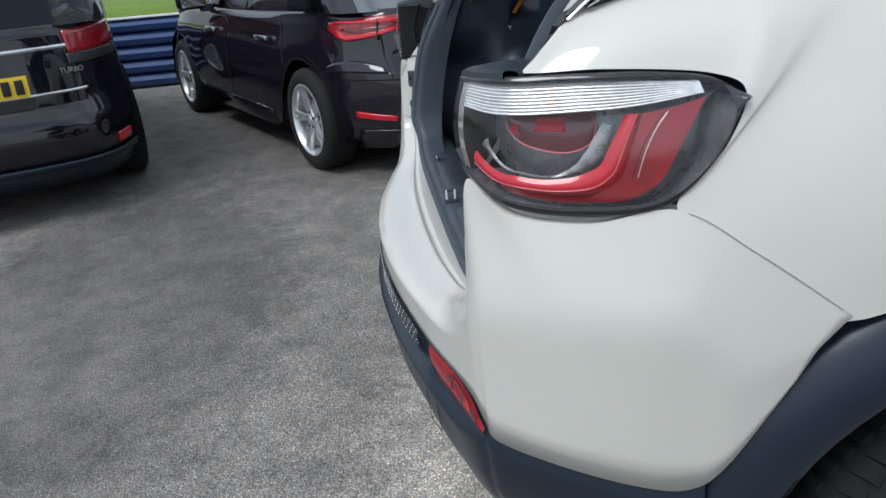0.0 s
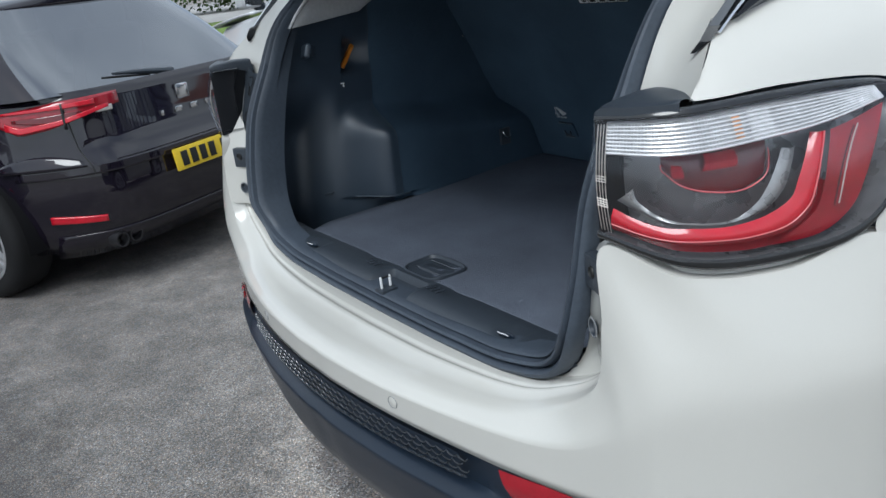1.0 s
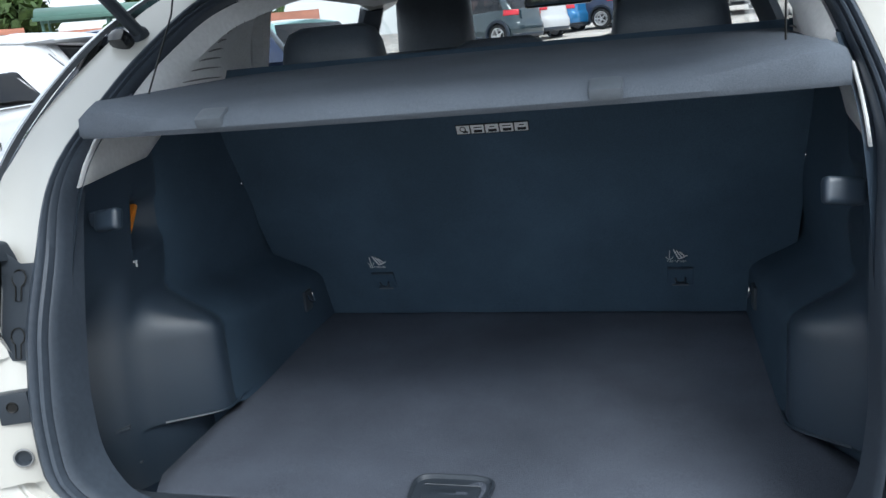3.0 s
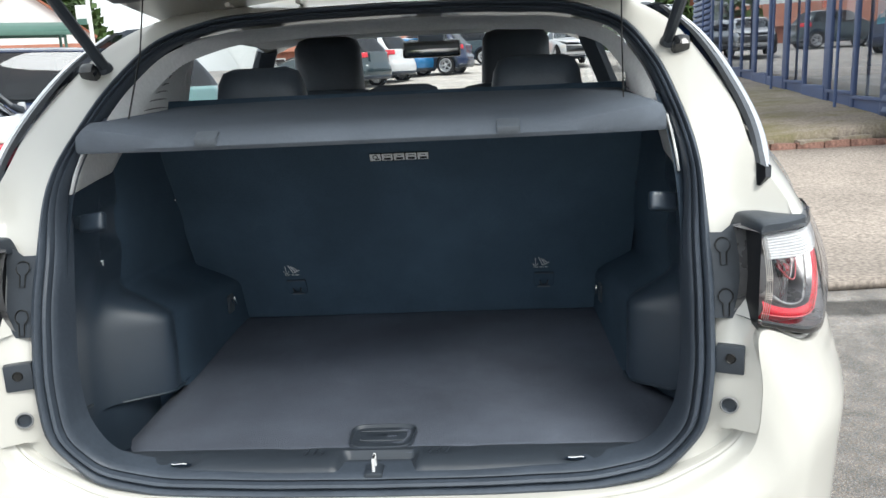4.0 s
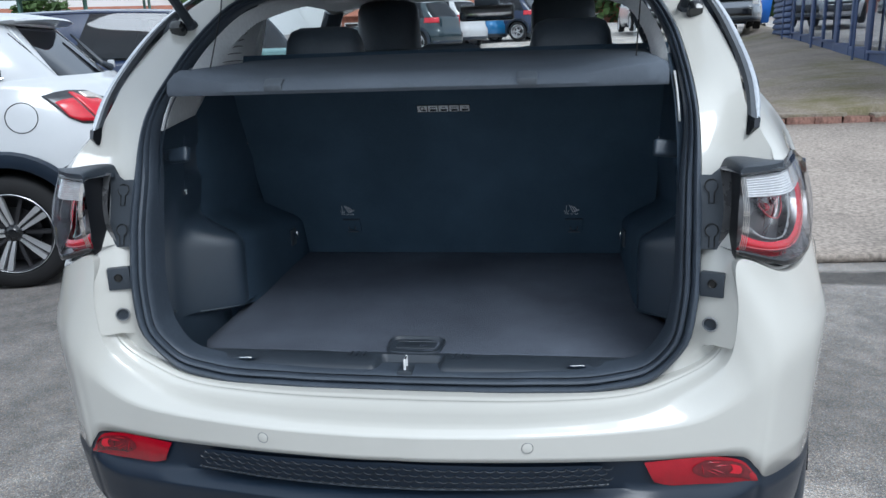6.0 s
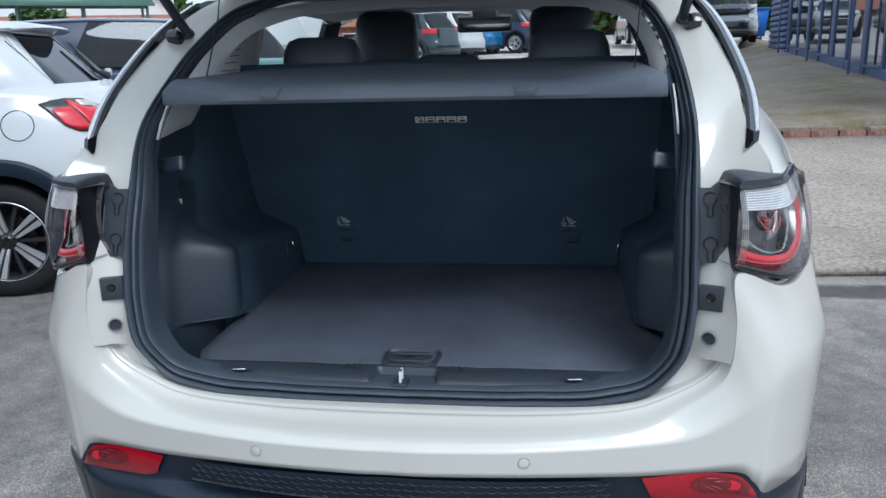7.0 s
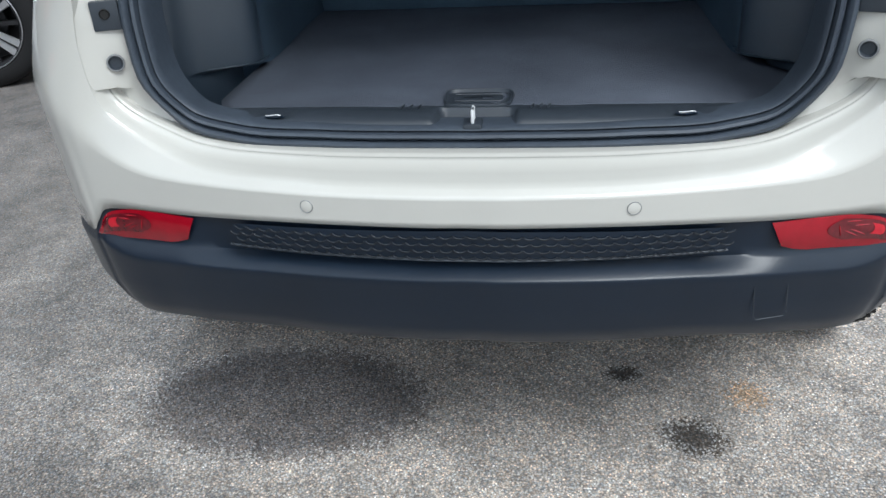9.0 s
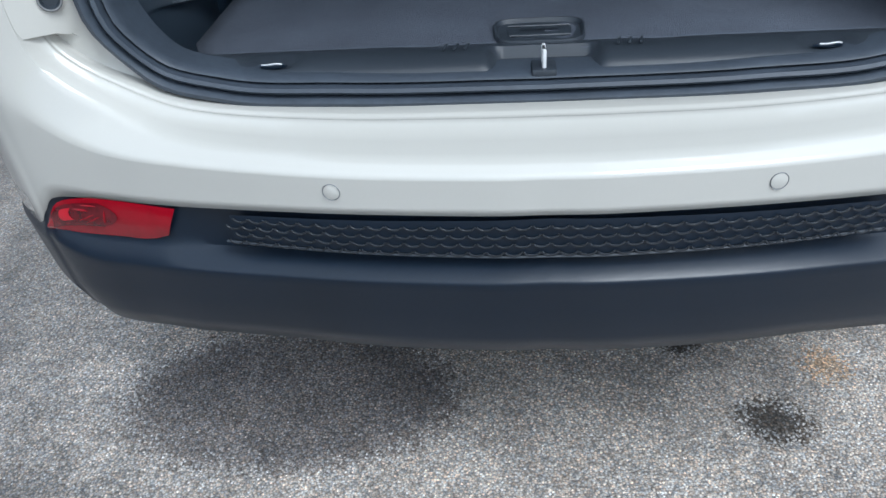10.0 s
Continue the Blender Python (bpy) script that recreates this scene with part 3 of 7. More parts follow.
def house(m, w, d, h, ridge, label, wall, gable_to_x=False):
    t = thing("house", label, "house", m)
    bm = B()
    rows = [[(-w / 2, -d / 2, z), (w / 2, -d / 2, z), (w / 2, d / 2, z), (-w / 2, d / 2, z)] for z in (-3, h)]
    grid(bm, rows, wrap=True)
    for sx in (-1, 1):
        vs = [bm.verts.new((sx * w / 2, -d / 2, h)), bm.verts.new((sx * w / 2, d / 2, h)), bm.verts.new((sx * w / 2, 0, ridge))]
        bm.faces.new(vs)
    part("wall", bm, wall, t, smooth=0)
    for sy in (-1, 1):
        bm = grid(B(), [[(x, sy * (d / 2 + 0.35), h - 0.12), (x, 0, ridge + 0.12)] for x in (-w / 2 - 0.3, w / 2 + 0.3)])
        part("roof", bm, ROOFTILE, t, thick=0.12, smooth=0)
    for k in range(max(2, int(w // 3))):
        x = -w / 2 + 1.5 + k * 3
        wn_ = part("window", box(B(), (x, -d / 2 - 0.02, h * 0.55), (1.3, 0.08, 1.1), 0.02), RENDERW, t)
        part("pane", box(B(), (x, -d / 2 - 0.07, h * 0.55), (1.1, 0.02, 0.9), 0.0), GLOSSB, wn_)
    return t


house(pose(-28.8, 49, 0.6, 0, 0, 118), 9, 7.5, 4.2, 7.0, "white rendered house with a red tiled gable roof", RENDERW)
house(pose(-26.5, 44, 0.4, 0, 0, 22), 15, 8, 2.1, 3.7, "low brick house with a red tiled roof", BRICK)
house(pose(-44.0, 36, 0.2, 0, 0, 40), 18, 8, 2.2, 4.4, "red brick house with a tiled roof", BRICK)
house(pose(-36, -6.5, 0.7, 0, 0, 82), 16, 8, 5.0, 8.0, "red brick house across the road", BRICK)
house(pose(-6, 72, 1.6, 0, 0, 0), 26, 8, 2.4, 4.2, "long brick building beyond the car park", BRICK)
house(pose(26, 62, 2.2, 0, 0, -10), 18, 8, 4.0, 6.6, "pale building behind the parked van", RENDERW)


def timber_store():
    """Firewood pile in a timber frame beyond the verge."""
    t = thing("log_store", "open timber store full of stacked split logs", "log store", pose(-21.5, -5.6, 0.82, 0, 0, 82))
    for x in (-1.6, 0, 1.6):
        part("post", box(B(), (x, 0, 0.9), (0.12, 0.12, 1.8), 0.01), BARK, t)
    part("roof_board", box(B(), (0, 0.3, 1.85), (3.6, 1.2, 0.06), 0.01, pose(0, 0, 0, 8)), BARK, t)
    rnd = random.Random(2)
    log_mat = surface("split_log", (0.50, 0.30, 0.14), 0.9, 0, 0.3, 4)
    me = finish(lathe(B(), [(0, -0.25), (0.085, -0.25), (0.09, -0.2), (0.09, 0.25), (0, 0.25)], 9, pose(0, 0, 0, 90)), "log", log_mat)
    for i in range(9):
        for j in range(5):
            ob = new("log", me)
            ob.parent = t
            ob.matrix_basis = pose(-1.4 + i * 0.19 + rnd.uniform(-.02, .02), 0.15 + rnd.uniform(-.04, .04), 0.1 + j * 0.17, 0, rnd.uniform(0, 90), 0)


timber_store()


def bus_shelter():
    t = thing("shelter", "green metal shelter with a curved roof on thin posts", "shelter", pose(-16.6, 24.2, 0.9, 0, 0, 33))
    rows = [[(x, 1.1 * math.cos(a) * 1.0, 2.45 + 0.42 * math.sin(a)) for x in (-3.2, 3.2)] for a in [math.pi * k / 10 for k in range(11)]]
    part("roof", grid(B(), rows), GREENPAINT, t, thick=0.05)
    for x in (-3.0, -1.0, 1.0, 3.0):
        for y in (-0.9, 0.9):
            part("post", tube(B(), [(x, y, -0.6), (x, y, 2.6)], 0.05, 8), GREENPAINT, t)
    part("gutter_rail", box(B(), (0, -1.1, 2.45), (6.5, 0.08, 0.12), 0.01), GREENPAINT, t)


bus_shelter()


def street_sign():
    t = thing("street_sign", "tall pale post with a small green and white sign", "sign post", pose(-16.8, 33.5, 1.4))
    part("post", tube(B(), [(0, 0, -0.4), (0, 0, 5.5)], 0.09, 8), RENDERW, t)
    part("sign_board", box(B(), (-0.3, -0.08, 3.3), (0.5, 0.03, 0.8), 0.01), RENDERW, t)
    part("sign_panel", box(B(), (-0.3, -0.1, 3.0), (0.42, 0.02, 0.25), 0.0), GREENPAINT, t)


street_sign()


def skip_bin():
    t = thing("wheeled_bin", "large blue plastic wheeled waste bin", "bin", pose(7.55, 31.0, rise(31.0) + 0.1, 0, 0, -8))
    rows = [[(-.62, -.45, .2), (.62, -.45, .2), (.62, .45, .2), (-.62, .45, .2)], [(-.72, -.55, 1.15), (.72, -.55, 1.15), (.72, .55, 1.15), (-.72, .55, 1.15)]]
    bm = grid(B(), rows, wrap=True)
    part("bin_body", bm, BINBLUE, t, thick=0.02)
    part("lid", box(B(), (0, 0, 1.2), (1.5, 1.15, 0.09), 0.03), BINBLUE, t)
    for x in (-.5, .5):
        for y in (-.35, .35):
            part("castor", lathe(B(), [(0, -.03), (.09, -.03), (.09, .03), (0, .03)], 12, pose(x, y, .09, 0, 90)), TYRE, t)


skip_bin()


# ---- cars ----
def wheel(parent, x, y, r=0.33, width=0.21, rim=0.235, spokes=5, style="double", face=ALLOY, side=1, tread=False):
    """A wheel whose outer face looks along side * x."""
    m = pose(x, y, r, 0, 90 * side, 0)
    w = new("wheel")
    w.parent = parent
    w.matrix_basis = m
    h = width / 2
    prof = [(rim, -h + .01), (rim + .012, -h), (r - .03, -h), (r - .008, -h + .02), (r, -h + .045), (r, h - .045), (r - .008, h - .02), (r - .03, h - .002), (rim + .035, h + .004), (rim + .012, h), (rim, h - .012)]
    tyre = lathe(B(), prof, 48)
    ty = part("tyre", tyre, TYRE, w)
    if tread:
        bm = B()
        for k in range(64):
            a = 2 * math.pi * k / 64
            for hh, ra, ww, tw in ((h - .026, r - .006, .052, .30), (-h + .026, r - .006, .052, -.30), (.03, r + .001, .055, .12), (-.03, r + .001, .055, -.12)):
                box(bm, (0, 0, 0), (.016, .0215, ww), 0, Matrix.Rotation(a + .03 * (hh > 0), 4, "Z") @ Matrix.Translation((ra, 0, hh)) @ Matrix.Rotation(tw, 4, "X"))
        tr = part("tread", bm, TYRE, ty, smooth=0)
        tr["kind"] = "stuff"
        for q in (.012, .026):
            part("sidewall_ridge", lathe(B(), [(rim + .035 + q, h + .003), (rim + .038 + q, h + .0065), (rim + .041 + q, h + .003)], 48), TYRE, ty)
    part("rim", lathe(B(), [(rim, h - .012), (rim + .004, h - .004), (rim - .006, h), (rim - .018, h - .012), (rim - .025, h - .05), (rim - .03, -h + .02), (0.03, -h + .02)], 48), face if style != "two" else DARKALLOY, w)
    part("brake_disc", lathe(B(), [(0.05, h - .10), (0.15, h - .10), (0.15, h - .115), (0.05, h - .115)], 32), DARKALLOY, w)
    bm = B()
    def spoke(bm, a, r0, r1, w0, w1, z0, z1, th=0.022, o0=0.0, o1=0.0):
        ca, sa = math.cos(a), math.sin(a)
        pts = []
        for rr, ww, zz, oo in ((r0, w0, z0, o0), ((r0 + r1) / 2, (w0 + w1) / 2, (z0 + z1) / 2 + .006, (o0 + o1) / 2), (r1, w1, z1, o1)):
            pts.append([(ca * rr - sa * (q + oo), sa * rr + ca * (q + oo), zz + dz) for q, dz in ((-ww / 2, -th), (-ww / 2 * .8, 0), (ww / 2 * .8, 0), (ww / 2, -th))])
        grid(bm, pts, wrap=True)
    dark = B()
    for k in range(spokes):
        a = 2 * math.pi * k / spokes + 0.3
        if style == "double":
            spoke(bm, a - .10, 0.045, rim - .01, .03, .026, h - .035, h - .012)
            spoke(bm, a + .10, 0.045, rim - .01, .03, .026, h - .035, h - .012)
            spoke(bm, a + math.pi / spokes, 0.045, rim - .09, .02, .014, h - .045, h - .04)
        elif style == "two":
            for q in (-1, 1):
                spoke(bm, a, 0.045, rim - .004, .019, .044, h - .030, h - .004, .022, q * .0135, q * .029)
            spoke(dark, a, 0.045, rim - .006, .040, .090, h - .046, h - .020)
            spoke(dark, a + math.pi / spokes, 0.05, rim - .012, .024, .030, h - .05, h - .03)
        else:
            spoke(bm, a, 0.045, rim - .01, .06, .045, h - .035, h - .012)
    part("spokes", bm, face, w, smooth=25)
    if style == "two":
        part("rim_lip", lathe(B(), [(rim + .002, h - .004), (rim - .003, h + .001), (rim - .009, h - .005), (rim - .012, h - .014)], 48), face, w, "machined bright rim edge")
    if style == "two":
        part("dark_spokes", dark, DARKALLOY, w, smooth=25)
    else:
        dark.free()
    part("hub_cap", lathe(B(), [(0, h - .016), (0.026, h - .017), (0.03, h - .022), (0.055, h - .03), (0.065, h - .05)], 20), GLOSSB if style == "two" else face, w)
    for k in range(5):
        a = 2 * math.pi * k / 5
        part("wheel_nut", lathe(B(), [(0, h - .022), (.008, h - .022), (.010, h - .034)], 6, Matrix.Translation((.048 * math.cos(a), .048 * math.sin(a), 0))), DARKALLOY, w)
    return w


class CarForm:
    """A car body: y runs forward from the rear end, x to the right."""

    def __init__(s, L=4.3, W=1.8, H=1.48, belt=0.96, wb=2.63, ro=0.80, r=0.33, hood=0.86, rear=None, ws0=1.28, ws1=2.0, rw0=0.12, rw1=0.62, tuck=0.70, arch=0.055, low=0.22, kick=0.04, cpillar=0.30, rwx=0.86, flush=False):
        s.L, s.W, s.H, s.belt, s.wb, s.ro, s.r, s.hood, s.low = L, W, H, belt, wb, ro, r, hood, low
        s.rear = rear or [(0.18, .16), (.32, .03), (.5, 0), (.66, .015), (.72, .07), (.9, .10), (1.1, .13)]
        s.front = [(0.18, .2), (.3, .04), (.5, 0), (.7, .05), (.85, .25), (1.1, .5)]
        s.ws0, s.ws1, s.rw0, s.rw1, s.tuck, s.arch = L - ws0, L - ws1, rw0, rw1, tuck, arch
        s.kick, s.cpillar, s.rwx, s.flush = kick, cpillar, rwx, flush

    def yr(s, z):
        return float(np.interp(z, [a for a, b in s.rear], [b for a, b in s.rear]))

    def yf(s, z):
        return s.L - float(np.interp(z, [a for a, b in s.front], [b for a, b in s.front]))

    def point(s, th, z, off=0.0):
        """th 0 at the rear middle, pi at the front middle; minus: left side."""
        e = 2 / 5.2
        c, n = math.cos(th), math.sin(th)
        cc = math.copysign(abs(c) ** e, c)
        f = (1 - cc) / 2
        w = s.W / 2 * float(np.interp(z, [.18, .32, .55, .72, .8, s.belt, 1.2], [.93, .985, 1.0, .985, .975, .945, .92]))
        w *= 1 - .10 * sstep(f, .82, 1.0) - .05 * sstep(1 - f, .86, 1.0)
        x = math.copysign(w * abs(n) ** e, n)
        y = s.yr(z) + (s.yf(z) - s.yr(z)) * f
        if off:
            d = Vector((x / (s.W / 2) ** 2 * abs(x / (s.W / 2)) ** 3, (y - s.L / 2) / (s.L / 2) ** 2 * abs((y - s.L / 2) / (s.L / 2)) ** 3))
            d.normalize()
            x, y = x + d.x * off, y + d.y * off
        return Vector((x, y, z))

    def zlow(s, y):
        z = s.low
        for c in (s.ro, s.ro + s.wb):
            d = abs(y - c)
            R = s.r + s.arch
            if d < R:
                z = max(z, s.r + math.sqrt(R * R - d * d))
        return z

    def ztop(s, y):
        if y > s.ws0 - 0.1:
            f = (y - s.ws0 + .1) / (s.L - s.ws0 + .1)
            return s.belt + (s.hood - .06 - s.belt) * f - .12 * sstep(f, .75, 1)
        return s.belt + s.kick * sstep(1 - y / 2.2, 0, 1)

    def shell(s, n=200, rows=14):
        out = []
        for i in range(n + 1):
            a = -math.pi + 2 * math.pi * i / n
            # more columns along the sides
            a = a + 0.42 * math.sin(2 * a) * -1 * 0.5
            y = s.point(a, .5).y
            x = s.point(a, .5).x
            side = abs(x) > s.W * .36
            zl = s.zlow(y) if side else s.low
            zt = s.ztop(y)
            out.append([s.point(a, zl + (zt - zl) * k / rows) for k in range(rows + 1)])
        return out

    def ring(s, top, n=160):
        w = s.W / 2 * (s.tuck if top else .925)
        y0, y1 = (s.rw1, s.ws1) if top else (s.yr(s.belt) + s.rw0, s.ws0)
        res = []
        for i in range(n + 1):
            a = -math.pi + 2 * math.pi * i / n
            a = a - 0.21 * math.sin(2 * a)
            e = 2 / 5.2 if s.flush and not top else 2 / 7.0
            c, q = math.cos(a), math.sin(a)
            f = (1 - math.copysign(abs(c) ** e, c)) / 2
            x = math.copysign(abs(q) ** e, q) * w
            y = y0 + (y1 - y0) * f
            z = (s.H - .045 - .05 * abs(f - .45) ** 2 * 4) if top else s.ztop(y) - 0.01
            if s.flush and not top:
                x *= (float(np.interp(z, [s.belt, 1.2], [.945, .92])) - .003) / .925
            res.append(Vector((x, y, z)))
        return res


def make_car(form, m, paint, name, label, pillars=(1.15, 2.05), privacy=True, group="", wheels=("double", 5, ALLOY), clad=None, detail=True, arch_clad=False, rear_glass=None):
    t = thing(name, label, "car", m, group)
    s = form
    body = grid(B(), s.shell())
    part("body", body, paint, t, thick=0.03)
    # hood and rear deck
    rows = []
    for k in range(25):
        y = s.ws0 - .2 + (s.yf(s.hood - .15) - s.ws0 + .2) * k / 24
        th = min((abs(s.point(a, .8).y - y), a) for a in [math.pi * q / 240 for q in range(241)])[1]
        p = s.point(th, s.ztop(y))
        rows.append([(p.x * j / 6, y if k < 24 else p.y, p.z + .05 * (1 - (j / 6) ** 2) * (1 - .6 * k / 24)) for j in range(-6, 7)])
    part("bonnet", grid(B(), rows), paint, t, thick=0.02)
    # cabin
    lo, hi = s.ring(False), s.ring(True)
    R = 7
    rows = [[a.lerp(b, k / R) + Vector((a.x, 0, 0)) * .05 * math.sin(math.pi * k / R) for a, b in zip(lo, hi)] for k in range(R + 1)]
    n = len(lo) - 1
    sets = {}
    for j in range(n):
        c = (lo[j] + lo[j + 1] + hi[j] + hi[j + 1]) / 4
        xl = abs((lo[j] + lo[j + 1]).x) / 2 / (s.W / 2 * .925)
        rear, front = c.y < s.L * .3 and xl < s.rwx, c.y > s.L * .5 and xl < .93
        if rear:
            key = "rear_window"
        elif front:
            key = "windscreen"
        else:
            yl = (lo[j].y + lo[j + 1].y) / 2
            key = "pillar" if (yl < s.yr(s.belt) + s.rw0 + s.cpillar or yl > s.ws0 - .22 or any(abs(yl - q) < .045 for q in pillars)) else "side_window"
        sets.setdefault(key, set()).add(j)
    runs = []
    for key, js in sets.items():
        js = sorted(js)
        run = [js[0]]
        for j in js[1:]:
            if j != run[-1] + 1:
                runs.append((key, run))
                run = []
            run.append(j)
        runs.append((key, run))
    # the ring's seam lies in the windscreen or rear window: join its two ends
    ends = [r for r in runs if r[1][0] == 0 or r[1][-1] == n - 1]
    if len(ends) == 2 and ends[0][0] == ends[1][0]:
        runs = [r for r in runs if r not in ends] + [(ends[0][0], ends[0][1] + ends[1][1])]
    for key, js in runs:
        js = set(js)
        bm = grid(B(), rows, keep=lambda i, j, js=js: j in js)
        mat = paint if key == "pillar" else (TINTED if key in ("rear_window", "side_window") and privacy else PANE)
        if key == "rear_window" and rear_glass:
            mat = rear_glass
        part(key, bm, mat, t, thick=0.0)
    # roof
    half = [p for p in hi if p.x >= 0]
    rrows = [[(p.x * j / 8, p.y, p.z + .055 * (1 - (j / 8) ** 2)) for j in range(-8, 9)] for p in half]
    part("roof", grid(B(), rrows), paint, t, thick=0.02)
    # inside: dark floor and seats so that the panes show depth
    part("underbody", box(B(), (0, s.L / 2, s.low + .14), (s.W - .5, s.L - .6, .16), .03), BLACKP, t)
    part("cabin_floor", box(B(), (0, s.L * .45, s.belt - .22), (s.W - .25, s.L * .55, .04), .01), BLACKP, t)
    for yy in (s.ro + .25, s.ro + 1.1):
        for xx in (-.36, .36):
            part("seat_back", box(B(), (xx, yy, s.belt + .02), (.46, .14, .55), .06, pose(0, 0, 0, 15)), LEATHER, t)
            part("headrest", box(B(), (xx, yy - .09, s.belt + .36), (.24, .09, .17), .04), LEATHER, t)
    st, sp, fc = wheels
    for yy in (s.ro, s.ro + s.wb):
        for sd in (-1, 1):
            wheel(t, sd * (s.W / 2 - .125), yy, s.r, .22, s.r * .70, sp, st, fc, sd, False)
            a0 = 0 if sd > 0 else math.pi
            inner = lathe(B(), [(s.r + s.arch + .03, .012), (s.r + s.arch + .03, .30), (.05, .30)], 24, pose(sd * (s.W / 2 - .02), yy, s.r, 0, -90 * sd, 0), a0 - 1.72, a0 + 1.72)
            part("wheel_arch_liner", inner, LINER, t)
            if arch_clad:
                R0 = s.r + s.arch
                rws = []
                for q in range(25):
                    a = math.radians(-12 + 204 * q / 24)
                    dy, dz = math.cos(a), math.sin(a)
                    xs = s.W / 2 * (.995 if dz > .2 else .985)
                    rws.append([(sd * (xs + ox), yy + dy * (R0 + rr), max(.2, s.r + dz * (R0 + rr))) for rr, ox in ((-.015, -.05), (-.01, .012), (.02, .02), (.07, .016), (.085, -.02))])
                part("arch_cladding", grid(B(), rws), CLAD, t)
    # lower dark skirt
    sk = []
    for i in range(121):
        a = -math.pi + 2 * math.pi * i / 120
        a = a - 0.21 * math.sin(2 * a)
        y = s.point(a, .3).y
        near = any(abs(y - c) < s.r + s.arch + .06 for c in (s.ro, s.ro + s.wb)) and abs(s.point(a, .3).x) > s.W * .36
        sk.append((near, [s.point(a, z, .008) for z in (s.low - .03, s.low + .03, s.low + .10)]))
    part("skirt", grid(B(), [r for _, r in sk], keep=lambda i, j: not (sk[i][0] or sk[i + 1][0])), clad or CLAD, t, thick=.01)
    return t


def body_patch(t, s, name, mat, th0, th1, zlo, zhi, off=0.008, n=14, m=5, label="", parent=None, thick=0.02):
    """A piece that follows the body between two angles; zlo and zhi give its edges from 0 to 1 along it."""
    rows = []
    for i in range(n + 1):
        f = i / n
        a = th0 + (th1 - th0) * f
        rows.append([s.point(a, zlo(f) + (zhi(f) - zlo(f)) * k / m, off) for k in range(m + 1)])
    return part(name, grid(B(), rows), mat, parent or t, label, thick=thick)


def plate(t, x, y, z, tilt=0, w=0.52):
    p = part("number_plate", box(B(), (x, y, z), (w, .012, .112), .004, pose(0, 0, 0, tilt)), YELLOW, t, "yellow number plate")
    for k, q in enumerate((-.2, -.135, -.07, -.005, .085, .15, .215)):
        part("plate_bar", box(B(), (x + q, y - .009, z), (.042, .006, .075), .002, pose(0, 0, 0, tilt)), INK, p)


def wing_mirror(t, s, paint, side, back=.52, up=0.0):
    y = s.ws0 - back
    x = side * (s.W / 2 * .95)
    mr = part("wing_mirror", box(B(), (x + side * .13, y, s.belt + .07 + up), (.22, .13, .15), .05, None, 3), paint, t)
    part("mirror_glass", box(B(), (x + side * .13, y - .064, s.belt + .07 + up), (.18, .008, .11), .003), CHROME, mr)
    part("mirror_foot", box(B(), (x + side * .02, y, s.belt + up), (.10, .06, .06), .02), BLACKP, mr)


def handle(t, s, y, side, z=.82, mat=None):
    th = side * min((abs(s.point(a, z).y - y), a) for a in [math.pi * q / 400 for q in range(401)])[1]
    p = s.point(th, z, .025)
    part("door_handle", box(B(), p, (.035, .20, .032), .012), mat or CHROME, t)


def seam(t, s, y, side, z0=None, z1=None, sweep=0.0):
    pts = []
    for k in range(9):
        z = (z0 or s.low + .1) + ((z1 or s.belt - .02) - (z0 or s.low + .1)) * k / 8
        yk = y + sweep * (1 - k / 8) ** 2
        th = side * min((abs(s.point(a, z).y - yk), a) for a in [math.pi * q / 3000 for q in range(3001)])[1]
        pts.append(s.point(th, z, .001))
    part("door_seam", tube(B(), pts, .004, 6), INK, t)


def heading(rx, ry, hx, hy):
    """Pose with the rear middle at (rx, ry) and the nose along (hx, hy)."""
    return pose(rx, ry, 0, 0, 0, math.degrees(math.atan2(hy, hx)) - 90)


